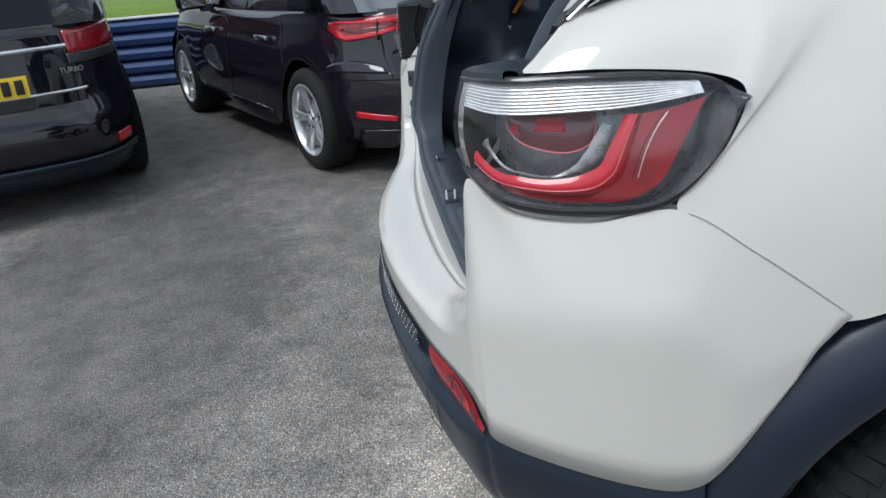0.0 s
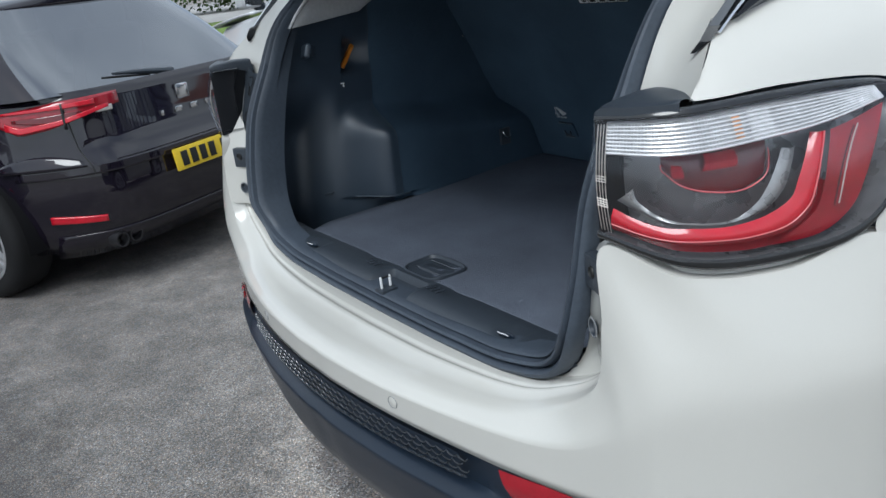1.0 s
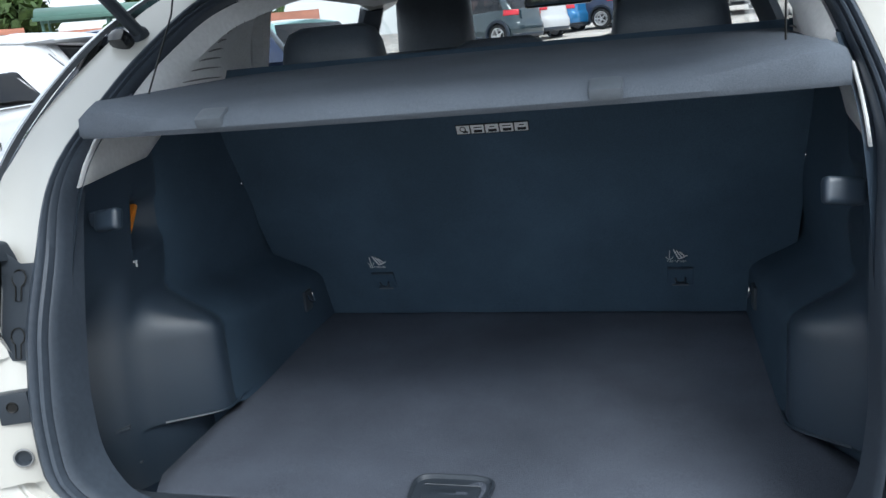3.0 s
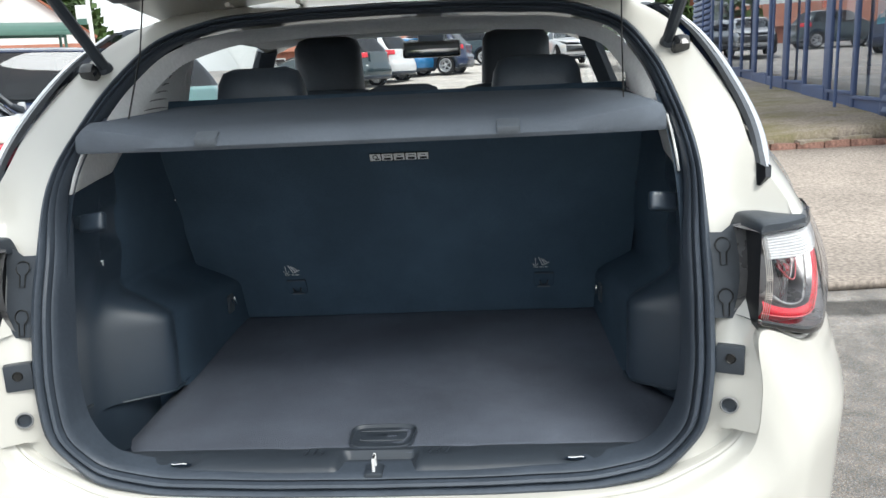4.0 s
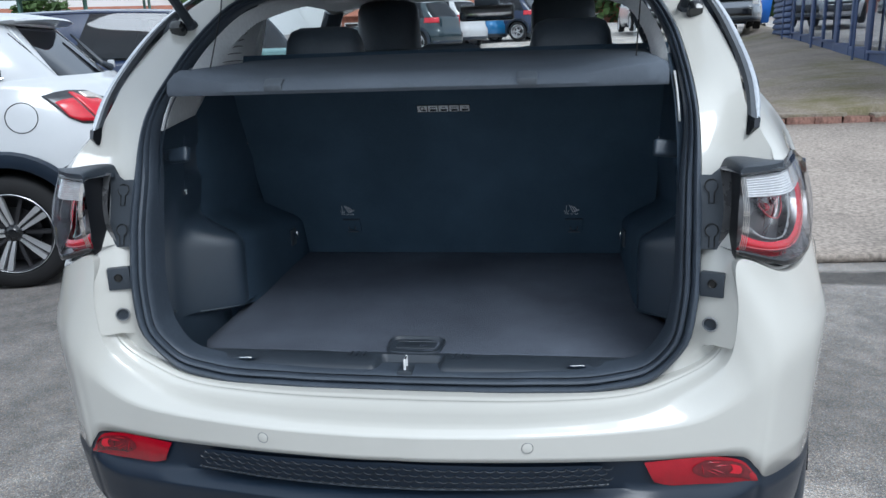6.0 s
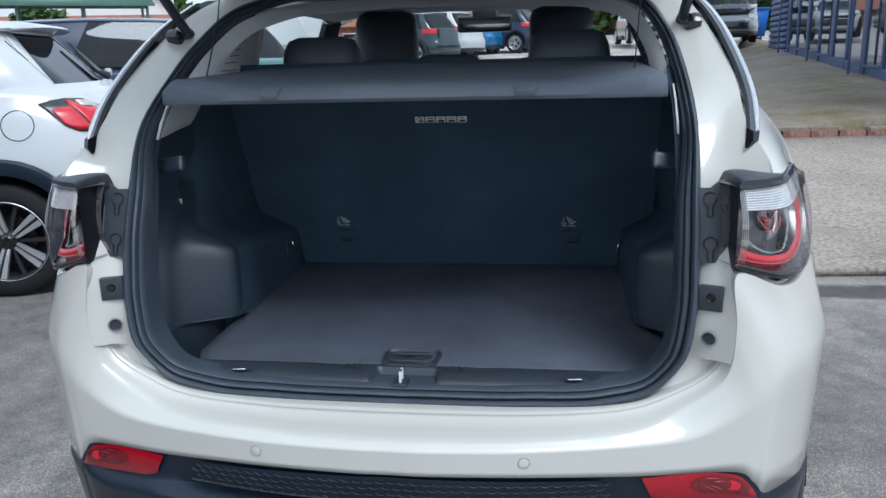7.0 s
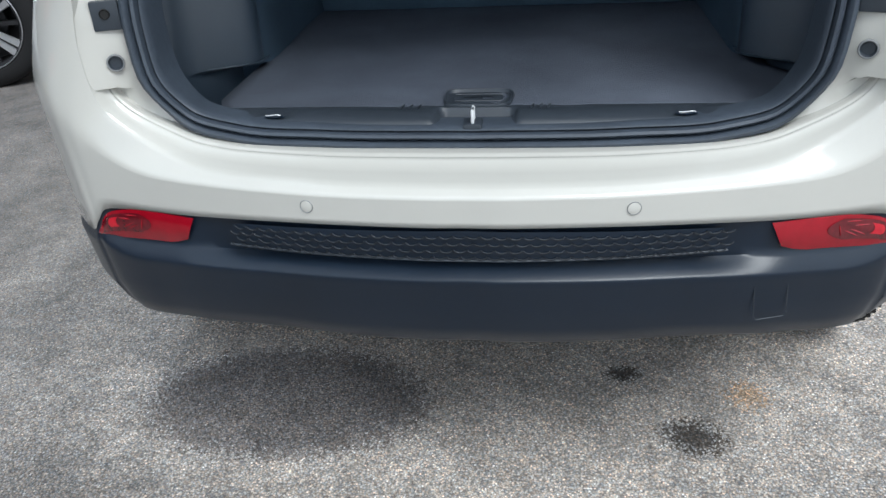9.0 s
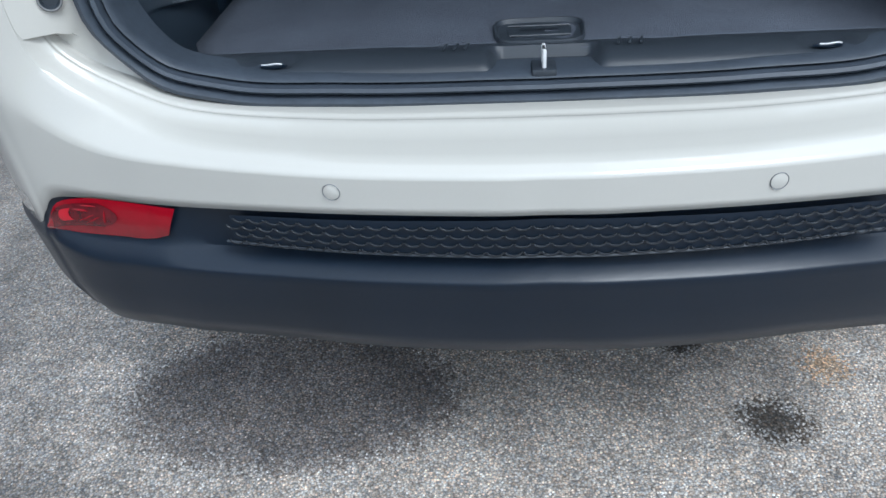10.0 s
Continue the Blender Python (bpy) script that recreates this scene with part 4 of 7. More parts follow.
def hatchback():
    s = CarForm(L=4.27, W=1.81, H=1.46, belt=.95, wb=2.63, ro=.80, r=.322, rw0=.07, rw1=.66, ws0=1.25, ws1=2.0)
    t = make_car(s, heading(-2.87, 0.67, -.90, -.436), PLUMCAR, "hatchback", "glossy plum-black hatchback parked tail-out beside the SUV", (1.25, 2.15), wheels=("double", 5, ALLOY), rear_glass=SKYGLASS, clad=PLUMCAR)
    for sd in (-1, 1):
        lamp = body_patch(t, s, "tail_lamp", REDLENS, sd * .15, sd * .98, lambda f: float(np.interp(f, [0, .3, .6, .82, 1], [.905, .872, .835, .820, .880])), lambda f: float(np.interp(f, [0, .5, 1], [.962, .955, .925])), .012, 24)
        body_patch(t, s, "light_guide", REDBRIGHT, sd * .22, sd * .90, lambda f: float(np.interp(f, [0, .5, .88, 1], [.897, .850, .830, .850])), lambda f: float(np.interp(f, [0, .5, .88, 1], [.914, .872, .856, .885])), .022, 24, parent=lamp)
        body_patch(t, s, "light_guide", REDBRIGHT, sd * .3, sd * .93, lambda f: .922, lambda f: .945 - .014 * f, .022, parent=lamp)
        body_patch(t, s, "lamp_recess", REDDARK, sd * .40, sd * .86, lambda f: .882 - .02 * math.sin(math.pi * f), lambda f: .902 - .006 * f, .018, parent=lamp)
        body_patch(t, s, "lamp_gap", INK, sd * .52, sd * .535, lambda f: .83, lambda f: .945, .0235, 3, parent=lamp)
        body_patch(t, s, "indicator", SILVERIN, sd * .2, sd * .3, lambda f: .88, lambda f: .905, .021, parent=lamp)
        body_patch(t, s, "reflector", REDBRIGHT, sd * .45, sd * .82, lambda f: .375 + .02 * f, lambda f: .405 + .025 * f, .010, label="red bumper reflector")
        for k in (0, 1):
            part("exhaust_pipe", lathe(B(), [(.026, .05), (.032, 0), (.038, 0), (.04, .06)], 20, pose(sd * (.50 + .085 * k), .085, .265, -90)), DARKALLOY, t)
        wing_mirror(t, s, PLUMCAR, sd)
        for y in (1.32, 2.3):
            handle(t, s, y, sd, .80)
        seam(t, s, 2.12, sd)
        seam(t, s, 1.06, sd, .66)
    body_patch(t, s, "crease", PLUMCAR, -.95, .95, lambda f: .61, lambda f: .655, .012, 40, label="moulded bumper crease")
    plate(t, 0, -.034, .575, -6)
    for k, (dx, w) in enumerate(((-.17, .02), (-.06, .05), (.05, .05), (.16, .05))):
        part("badge_mark", box(B(), (dx, s.yr(.80) - .004, .80), (w, .01, .028), .004), CHROME, t)
    part("badge_mark", box(B(), (0, s.yr(.88) - .006, .885), (.085, .012, .075), .01), CHROME, t)
    y = s.yr(.98) + s.rw0 - .02
    wp = part("wiper", tube(B(), [(.02, y - .012, .985), (-.14, y - .004, 1.010), (-.34, y + .004, 1.030)], [.020, .014, .007], 8), BLACKP, t)
    part("wiper_blade", tube(B(), [(-.12, y - .002, .990), (-.40, y + .010, 1.020)], .006, 6), INK, wp)
    # shut lines of the tailgate, and the shelf of the bumper under the lamps
    for sd in (-1, 1):
        part("tailgate_seam", tube(B(), [s.point(sd * (.52 - .06 * k / 8), .94 - .33 * k / 8, .014) for k in range(9)], .003, 5), INK, t)
        body_patch(t, s, "bumper_shelf", PLUMCAR, sd * .50, sd * 1.02, lambda f: .655, lambda f: .675 + .045 * math.sin(math.pi * f) ** .7, .020, 16, 4)
    return t


def people_carrier():
    s = CarForm(L=4.66, W=1.88, H=1.63, belt=1.02, wb=2.76, ro=.92, r=.325, rw0=.03, rw1=.36, ws0=1.1, ws1=2.0, tuck=.74,
                rear=[(0.18, .16), (.32, .03), (.48, 0), (.58, .03), (.64, .09), (.9, .11), (1.2, .15)])
    t = make_car(s, heading(-2.52, -2.16, -.93, -.37), BLACKCAR, "people_carrier", "glossy black people carrier parked tail-out in the yard", (1.2, 2.3), wheels=("single", 7, ALLOY))
    for sd in (-1, 1):
        lamp = body_patch(t, s, "tail_lamp", REDLENS, sd * .34, sd * 1.02, lambda f: .90, lambda f: 1.02 + .03 * f, .016, label="red wrap-round tail lamp")
        body_patch(t, s, "smoked_strip", SMOKE, sd * .32, sd * .92, lambda f: .845, lambda f: .90, .013, parent=lamp)
        body_patch(t, s, "reflector", REDBRIGHT, sd * .62, sd * .84, lambda f: .365, lambda f: .42, .012, label="red bumper reflector")
        wing_mirror(t, s, BLACKCAR, sd)
    body_patch(t, s, "chrome_strip", CHROME, -.36, .36, lambda f: .935, lambda f: .955, .014, 24, 2)
    body_patch(t, s, "plate_surround", CHROME, -.42, .42, lambda f: .70, lambda f: .715, .012, 24, 2)
    body_patch(t, s, "bumper_lip", CLAD, -.9, .9, lambda f: .30, lambda f: .335, .03, 40, 3)
    plate(t, .07, s.yr(.76) - .018, .765, -4)
    fc = bpy.data.curves.new("badge_text", "FONT")
    fc.body, fc.size, fc.extrude, fc.align_x = "TURBO", .038, .003, "CENTER"
    fc.materials.append(CHROME)
    tx = new("badge_text", fc)
    tx.parent = t
    tx.matrix_basis = pose(.56, s.yr(.82) + .014, .805, 88, 0, 8)
    return t


def crossover():
    s = CarForm(L=4.62, W=1.81, H=1.70, belt=1.12, wb=2.67, ro=.85, r=.358, rw0=.25, rw1=.80, ws0=1.0, ws1=1.75, tuck=.74, arch=.07, low=.30, hood=1.02, kick=.18, cpillar=.62, rwx=.68, flush=True,
                rear=[(0.2, .16), (.36, .04), (.55, 0), (.85, .03), (1.0, .10), (1.15, .24), (1.28, .40)])
    h = Vector((-.9537, -.3007)).normalized()
    rt = Vector((h.y, -h.x))
    # the left rear wheel stands at (-3.05, 2.9)
    c = Vector((-3.05, 2.90)) + rt * (s.W / 2 - .02) - h * s.ro
    t = make_car(s, heading(c.x, c.y, h.x, h.y), WHITE2, "crossover", "white compact crossover with black wheel arch cladding", (1.15, 2.05), wheels=("two", 5, ALLOY), arch_clad=True, rear_glass=HAZEGLASS)
    for sd in (-1, 1):
        top = lambda a: float(np.interp(a, [.20, .38, .45, .64, .78, .88], [1.13, 1.165, 1.205, 1.212, 1.202, 1.185]))
        low = lambda a: float(np.interp(a, [.20, .50, .64, .80, .86, .89], [1.00, 1.005, 1.005, 1.01, 1.045, 1.175]))
        at = lambda f, a0, a1: a0 + (a1 - a0) * f
        lamp = body_patch(t, s, "tail_lamp", SMOKE, sd * .20, sd * .89, lambda f: low(at(f, .20, .89)), lambda f: top(at(f, .20, .89)), .012, 24)
        body_patch(t, s, "light_guide", REDBRIGHT, sd * .68, sd * .85, lambda f: low(at(f, .68, .85)) + .015, lambda f: top(at(f, .68, .85)) - .045, .022, 12, parent=lamp)
        body_patch(t, s, "light_guide", REDBRIGHT, sd * .30, sd * .655, lambda f: 1.02, lambda f: top(at(f, .30, .655)) - .055 + .045 * sstep(f, .7, .9), .022, 16, parent=lamp)
        body_patch(t, s, "lamp_insert", SILVERIN, sd * .40, sd * .56, lambda f: top(at(f, .40, .56)) - .045, lambda f: top(at(f, .40, .56)) - .008, .022, 8, parent=lamp)
        body_patch(t, s, "reversing_lamp", SILVERIN, sd * .28, sd * .42, lambda f: 1.03, lambda f: 1.075, .026, 6, parent=lamp)
        wing_mirror(t, s, WHITE2, sd, .36, .05)
        handle(t, s, 1.22, sd, 1.07, WHITE2)
        handle(t, s, 2.42, sd, .93, WHITE2)
        seam(t, s, 2.10, sd)
        seam(t, s, 1.04, sd, .82, None, .115)
        # quarter window with its bright strip, and the hatch's shut line
        lo, hi = s.ring(False), s.ring(True)

        def cab(y, z, off):
            c = []
            for p, q in zip(lo, hi):
                if p.x * sd > s.W * .3:
                    k = (z - p.z) / (q.z - p.z)
                    c.append((p.lerp(q, k) + Vector((p.x, 0, 0)) * .05 * math.sin(math.pi * max(0, min(1, k)))))
            c.sort(key=lambda v: v.y)
            return Vector((float(np.interp(y, [v.y for v in c], [v.x for v in c])) + sd * off, y, z))
        for y0, y1, nm in ((.80, 1.02, "quarter_window"), (1.07, 1.20, "door_window")):
            part(nm, grid(B(), [[cab(y0 + (y1 - y0) * i / 8, (1.300 - .07 * (y0 + (y1 - y0) * i / 8 - .8)) + (.02 + (.20 if y0 > 1 else .17) * min(1, i / 5 + .15)) * k / 5, .006) for k in range(6)] for i in range(9)]), TINTED, t, thick=.004)
        part("window_strip", tube(B(), [cab(.79 + .42 * i / 12, 1.296 - .07 * .42 * i / 12, .008) for i in range(13)], .007, 6), CHROME, t)
        part("hatch_seam", tube(B(), [cab(.43 + .36 * i / 12, 1.205 + .36 * i / 12, .003) for i in range(13)], .0035, 5), INK, t)
        body_patch(t, s, "sill_cladding", CLAD, sd * 1.45, sd * 1.68, lambda f: .30, lambda f: .42, .012, 12, 3)
    # white surround that narrows the rear window towards its top
    for sd in (-1, 1):
        col = sorted(((p.x * sd, p, q) for p, q in zip(lo, hi) if p.x * sd > .2 and p.y < 1.0), key=lambda c: c[0])

        def rear_pt(xf, k):
            x = xf * s.W / 2 * .925
            at_x = lambda get: float(np.interp(x, [c[0] for c in col], [get(c) for c in col]))
            p, q = (Vector([at_x(lambda c: c[i][j]) for j in range(3)]) for i in (1, 2))
            return p.lerp(q, k) + Vector((p.x * .05 * math.sin(math.pi * k) + sd * .002, -.006, .002))
        part("window_surround", grid(B(), [[rear_pt(.69 - .20 * (k / 10) ** 1.6 * f / 4, k / 10) for f in range(5)] for k in range(11)]), WHITE2, t, thick=.004)
    # fuel flap ring on the left side
    ring_pts = []
    for k in range(33):
        y, z = .705 + .09 * math.cos(2 * math.pi * k / 32), 1.06 + .09 * math.sin(2 * math.pi * k / 32)
        th = -min((abs(s.point(a, z).y - y), a) for a in [math.pi * q / 2400 for q in range(1200)])[1]
        ring_pts.append(s.point(th, z, .001))
    part("fuel_flap", tube(B(), ring_pts, .0028, 5, cap=False), INK, t)
    body_patch(t, s, "rear_diffuser", CLAD, -.95, .95, lambda f: .30, lambda f: .52, .014, 40, 3)
    part("spoiler", grid(B(), [[(x * k / 8, .84 + (y - .84) * (1 - abs(k / 8) ** 7) + .05 * (k / 8) ** 2, 1.668 + (z - 1.668) * (1 - abs(k / 8) ** 7) - .035 * abs(k / 8) ** 3) for k in range(-8, 9)] for x, y, z in ((.62, 1.05, 1.715), (.63, .80, 1.70), (.62, .64, 1.672), (.61, .625, 1.658), (.60, .66, 1.640), (.60, .80, 1.63))]), WHITE2, t)
    wp = part("wiper", tube(B(), [(.50, .455, 1.325), (.42, .50, 1.36), (.44, .60, 1.47), (.46, .70, 1.575)], [.03, .02, .014, .008], 8), BLACKP, t)
    part("wiper_tip", box(B(), (.55, .46, 1.35), (.05, .05, .06), .015), WHITE2, wp)
    plate(t, 0, .03, .84, -4)
    return t


def suv_blue():
    s = CarForm(L=4.5, W=1.85, H=1.73, belt=1.19, wb=2.67, ro=.86, r=.35, rw0=.02, rw1=.42, ws0=1.1, ws1=1.85, tuck=.76, low=.3, kick=.06)
    h = Vector((-.90, -.43)).normalized()
    rt = Vector((h.y, -h.x))
    c = Vector((-3.0, 6.9)) + rt * (s.W / 2)
    t = make_car(s, heading(c.x, c.y, h.x, h.y) @ Matrix.Translation((0, 0, .15)), BLUECAR, "sport_utility_car", "dark blue sport utility car parked beyond the white crossover", (1.2, 2.1), wheels=("single", 5, ALLOY), privacy=True, arch_clad=True, rear_glass=HAZEGLASS)
    for sd in (-1, 1):
        body_patch(t, s, "tail_lamp", REDLENS, sd * .4, sd * 1.05, lambda f: .98, lambda f: 1.12, .014)
        part("roof_rail", tube(B(), [(sd * .62, .8, 1.66), (sd * .63, 1.6, 1.70), (sd * .60, 2.5, 1.67)], .016, 8), BLACKP, t)
        seam(t, s, 2.1, sd)
        handle(t, s, 2.4, sd, .92)
    return t


hatchback()
people_carrier()
crossover()
suv_blue()


def far_car(x, y, deg, paint, kind, label, dz=0.0):
    forms = {"hatch": dict(L=4.1, W=1.76, H=1.47, belt=.97), "suv": dict(L=4.4, W=1.83, H=1.64, belt=1.08, tuck=.75, r=.35, low=.28), "van": dict(L=4.9, W=1.95, H=1.95, belt=1.2, tuck=.86, rw1=.25, rw0=.02, ws0=.9, ws1=1.5, r=.34, low=.26, hood=1.05)}
    s = CarForm(**forms[kind])
    t = make_car(s, pose(x, y, rise(y) + dz, 0, 0, deg), paint, "car" if kind != "van" else "van", label, (1.2, 2.1), privacy=kind != "van", wheels=("single", 5, ALLOY), group="cars parked across the yard", arch_clad=kind == "suv")
    for sd in (-1, 1):
        body_patch(t, s, "tail_lamp", REDBRIGHT, sd * .38, sd * 1.05, lambda f: s.belt - .14, lambda f: s.belt + .02, .014)
        body_patch(t, s, "head_lamp", SILVERIN, sd * (math.pi - .8), sd * (math.pi - .4), lambda f: s.hood - .28, lambda f: s.hood - .16, .012)
    body_patch(t, s, "grille", GLOSSB, math.pi - .35, math.pi + .35, lambda f: .42, lambda f: .66, .012)
    return t


far_car(-3.75, 9.7, 62, TEALCAR, "suv", "pale teal sport utility car with red tail lamps")
far_car(-3.0, 24.6, 62, GREYCAR, "suv", "dark teal grey sport utility car with red lamps")
far_car(-2.35, 26.6, 62, WHITE2, "suv", "white sport utility car in the far row")
far_car(-1.72, 29.3, 64, AZURECAR, "hatch", "bright blue small hatchback in the far row")
far_car(-0.2, 30.0, 75, BLUECAR, "suv", "dark blue sport utility car in the far row")
far_car(3.6, 34.0, 185, WHITE2, "hatch", "white hatchback in the far row")
far_car(1.2, 37.0, 80, GREYCAR, "suv", "dark grey sport utility car in the far row")
far_car(6.5, 30.5, 172, surface("grey_metallic_paint", (.26, .28, .30), .25, .5, coat=1.0), "van", "grey van facing the yard beside the bin", .1)
far_car(8.6, 12.2, 200, surface("red_paint", (.42, .02, .02), .25, .2, coat=1.0), "hatch", "red hatchback inside the showroom", .25)
far_car(9.4, 16.4, 200, AZURECAR, "hatch", "bright blue hatchback inside the showroom", .1)
far_car(-22.0, -3.2, 10, surface("silver_paint", (.5, .52, .53), .25, .6, coat=1.0), "hatch", "silver car parked across the road", .82)


# ---- the white SUV with its open boot ----
FLANGE = [(.70, -.012), (.80, 0), (.90, .012), (1.07, .048), (1.15, .075), (1.27, .14), (1.38, .29), (1.48, .45), (1.60, .63)]
_fl = curve_pts([(a, b) for a, b in FLANGE], 200)


def flange_y(z):
    return float(np.interp(z, _fl[:, 0], _fl[:, 1]))


# half of the opening's edge, from the middle of the sill round to the middle of the roof
OPEN = curve_pts([(0, .747), (.25, .751), (.40, .762), (.488, .79), (.535, .85), (.555, .94), (.559, 1.05), (.564, 1.2), (.563, 1.3), (.558, 1.38), (.545, 1.45), (.505, 1.525), (.42, 1.566), (.25, 1.585), (0, 1.592)], 90)


def opening(inset=0.0, dy=0.0, n0=0, n1=None):
    """Points of the opening's edge, moved inwards and forward."""
    d = np.gradient(OPEN, axis=0)
    nrm = np.stack([-d[:, 1], d[:, 0]], 1)
    nrm /= np.linalg.norm(nrm, axis=1)[:, None]
    q = OPEN + nrm * inset
    q[0, 0] = q[-1, 0] = 0
    return [Vector((x, flange_y(z0) + .02 + dy, z)) for (x, z), (_, z0) in zip(q, OPEN)][n0:n1]


suv = thing("suv", "white compact SUV standing with its empty boot open", "car")

SENSRING = surface("grey_gasket", (.22, .225, .23), .6)

# bumper skin: lower edge, widest line, upper crest, inner end
BUMPER = [
    ((0, -.147, .680), (0, -.149, .728), (0, -.134, .740), (0, .012, .748)),
    ((.08, -.1458, .6795), (.08, -.1478, .7278), (.08, -.1328, .740), (.08, .012, .7482)),
    ((.25, -.129, .677), (.25, -.131, .727), (.248, -.116, .740), (.25, .012, .750)),
    ((.444, -.090, .668), (.445, -.092, .728), (.430, -.075, .746), (.41, .013, .760)),
    ((.56, -.058, .662), (.556, -.062, .737), (.522, -.042, .772), (.50, .014, .785)),
    ((.640, -.036, .655), (.632, -.044, .775), (.604, -.030, .835), (.588, .020, .838)),
    ((.672, -.022, .625), (.672, -.034, .815), (.619, -.028, .93), (.608, .022, .93)),
    ((.697, -.006, .600), (.714, -.008, .852), (.616, -.018, 1.027), (.611, .045, 1.024)),
    ((.775, .082, .593), (.785, .076, .855), (.702, .022, .996), (.69, .05, .990)),
    ((.824, .186, .575), (.838, .182, .858), (.767, .126, .990), (.745, .15, .982)),
    ((.846, .255, .575), (.858, .25, .852), (.810, .235, 1.012), (.785, .25, 1.0)),
    ((.860, .305, .62), (.871, .315, .79), (.853, .333, .952), (.83, .335, .94)),
    ((.876, .39, .765), (.882, .41, .81), (.888, .452, .862), (.87, .45, .85)),
]
NB = 110
LOWER, WIDE, CREST, INNER = (curve_pts([r[k] for r in BUMPER], NB, True) for k in range(4))


def bumper_rows():
    cols = []
    for a, b, c, d in zip(LOWER, WIDE, CREST, INNER):
        h = c[2] - a[2]
        # face, shoulder, crest, ledge
        mid1 = b * .62 + a * .38
        sh = b * .35 + c * .65
        sh = sh + np.array([(b[0] - c[0]) * .10, (b[1] - c[1]) * .10, .012 if h < .2 else 0])
        key = [a, mid1, b, sh, c]
        soft_edge = curve_pts(key, 15, True)
        fillet = b * .86 + c * .14 + np.array([0, 0, .001])
        crisp = np.array([a + (b - a) * f for f in (0, .2, .4, .55, .7, .8, .88, .94, .98)] + [fillet] + [fillet + (c - fillet) * f for f in (.2, .4, .6, .8, 1)])
        blend = .45 * sstep(h, .12, .26)
        up = list(crisp * (1 - blend) + soft_edge * blend)
        # shallow rounded groove along the ledge beside the seal
        low = 1 - sstep(h, .16, .30)
        led = [c * (1 - f) + d * f + np.array([0, 0, .004 * math.sin(math.pi * f) + .005 * sstep(f, .48, .56) - .002 * (f == 1) - dip * low])
               for f, dip in ((.12, 0), (.3, 0), (.48, 0), (.53, 0), (.575, 0), (.60, .0006), (.62, .0022), (.65, .0026), (.68, .0020), (.70, .0004), (.73, 0), (.85, 0), (1.0, 0))]
        led.append(d + np.array([-.03 * min(1, d[0] / .5), .03, 0]))
        cols.append(up + led)
    return cols


part("bumper", grid(B(), bumper_rows(), mirror=True), WHITE, suv, "white painted bumper skin", thick=.003, smooth=50)


def cladding():
    """Dark grey lower bumper with its lit ridge."""
    tan = np.gradient(LOWER, axis=0)
    nx = np.stack([tan[:, 1], -tan[:, 0]], 1)
    nx /= np.linalg.norm(nx, axis=1)[:, None]
    cols = []
    for i, p in enumerate(LOWER):
        f = i / (NB - 1)
        if f > .872:
            break
        zb = float(np.interp(f, [0, .20, .275, .367, .459, .596, .688, .771, .908], [.452, .446, .430, .420, .414, .411, .395, .375, .345]))
        k1, k2, k3 = sstep(f, .215, .285), sstep(f, .34, .56), sstep(f, .08, .36)
        sec = []
        # height share and stand-out of the section: middle, under the reflectors, at the corners
        for qc, dc, qm, dm, qs, ds in ((0, -.004, 0, -.003, 0, -.002), (.06, -.012, .06, -.003, .02, -.002), (.20, -.016, .20, -.002, .05, 0), (.288, -.018, .24, .000, .08, .001), (.300, -.012, .27, .004, .09, .0015), (.330, .004, .31, .010, .10, .002), (.356, .0122, .352, .0148, .12, .002), (.364, .0146, .359, .0154, .13, .002), (.370, .0153, .365, .0156, .14, .0018),
                                       (.385, .0155, .385, .0155, .16, .001), (.43, .013, .43, .012, .25, -.001), (.6, .005, .6, .004, .6, -.010), (.80, -.004, .80, -.008, .80, -.026), (.93, -.014, .93, -.020, .93, -.044), (1.0, -.034, 1.0, -.042, 1.0, -.068), (1.0, -.32, 1.0, -.30, 1.0, -.30)):
            ka = k1 if qc < .5 else k3
            q, dn2 = qc + (qm - qc) * ka, dc + (dm - dc) * ka
            q, dn2 = q + (qs - q) * k2, dn2 + (ds - dn2) * k2
            z = p[2] + (zb - p[2]) * q
            if qc == 0:
                z += .004
            sec.append((p[0] + nx[i, 0] * dn2 if i else 0, p[1] + nx[i, 1] * dn2, z))
        cols.append(sec)
    part("lower_bumper", grid(B(), cols, mirror=True), CLAD, suv, "dark grey unpainted lower bumper", smooth=50)


cladding()


def on_bumper(x, z, off=0.0):
    """Point of the rear bumper's bowed face."""
    xs = LOWER[:64, 0]
    y = float(np.interp(abs(x), xs, LOWER[:64, 1]))
    return Vector((x, y - off, z))


SCALES = surface("gloss_black_scales", (.040, .046, .055), .16, .2, .2, 40, coat=.6)


def grille():
    g = part("grille_panel", grid(B(), [[on_bumper(-.385 + .77 * i / 40, .628 + .035 * k + .013 * (1 - abs(-1 + i / 20)) ** .7 * k, .001) for k in (0, 1)] for i in range(41)]), CLAD, suv, "textured black insert with rows of arc-shaped scales")
    bm = B()
    for r in range(4):
        for i in range(37):
            x = -.385 + .0212 * (i + .5 * (r % 2)) + .004
            z = .632 + (.0105 + .0014 * (1 - abs(x) / .4)) * r + .004 * (1 - abs(x) / .4)
            pts = [on_bumper(x + .0098 * math.sin(a), z + .0062 * math.cos(a) - .002, .0035) for a in [math.radians(100 + 160 * k / 5) for k in range(6)]]
            tube(bm, pts, .0013, 5)
    ob = part("scale_pattern", bm, SCALES, g)
    ob["kind"] = "stuff"
    part("grille_rim", tube(B(), [on_bumper(-.395 + .79 * i / 40, .626 - .001, .002) for i in range(41)], .0018, 5), BLACKP, g)


grille()


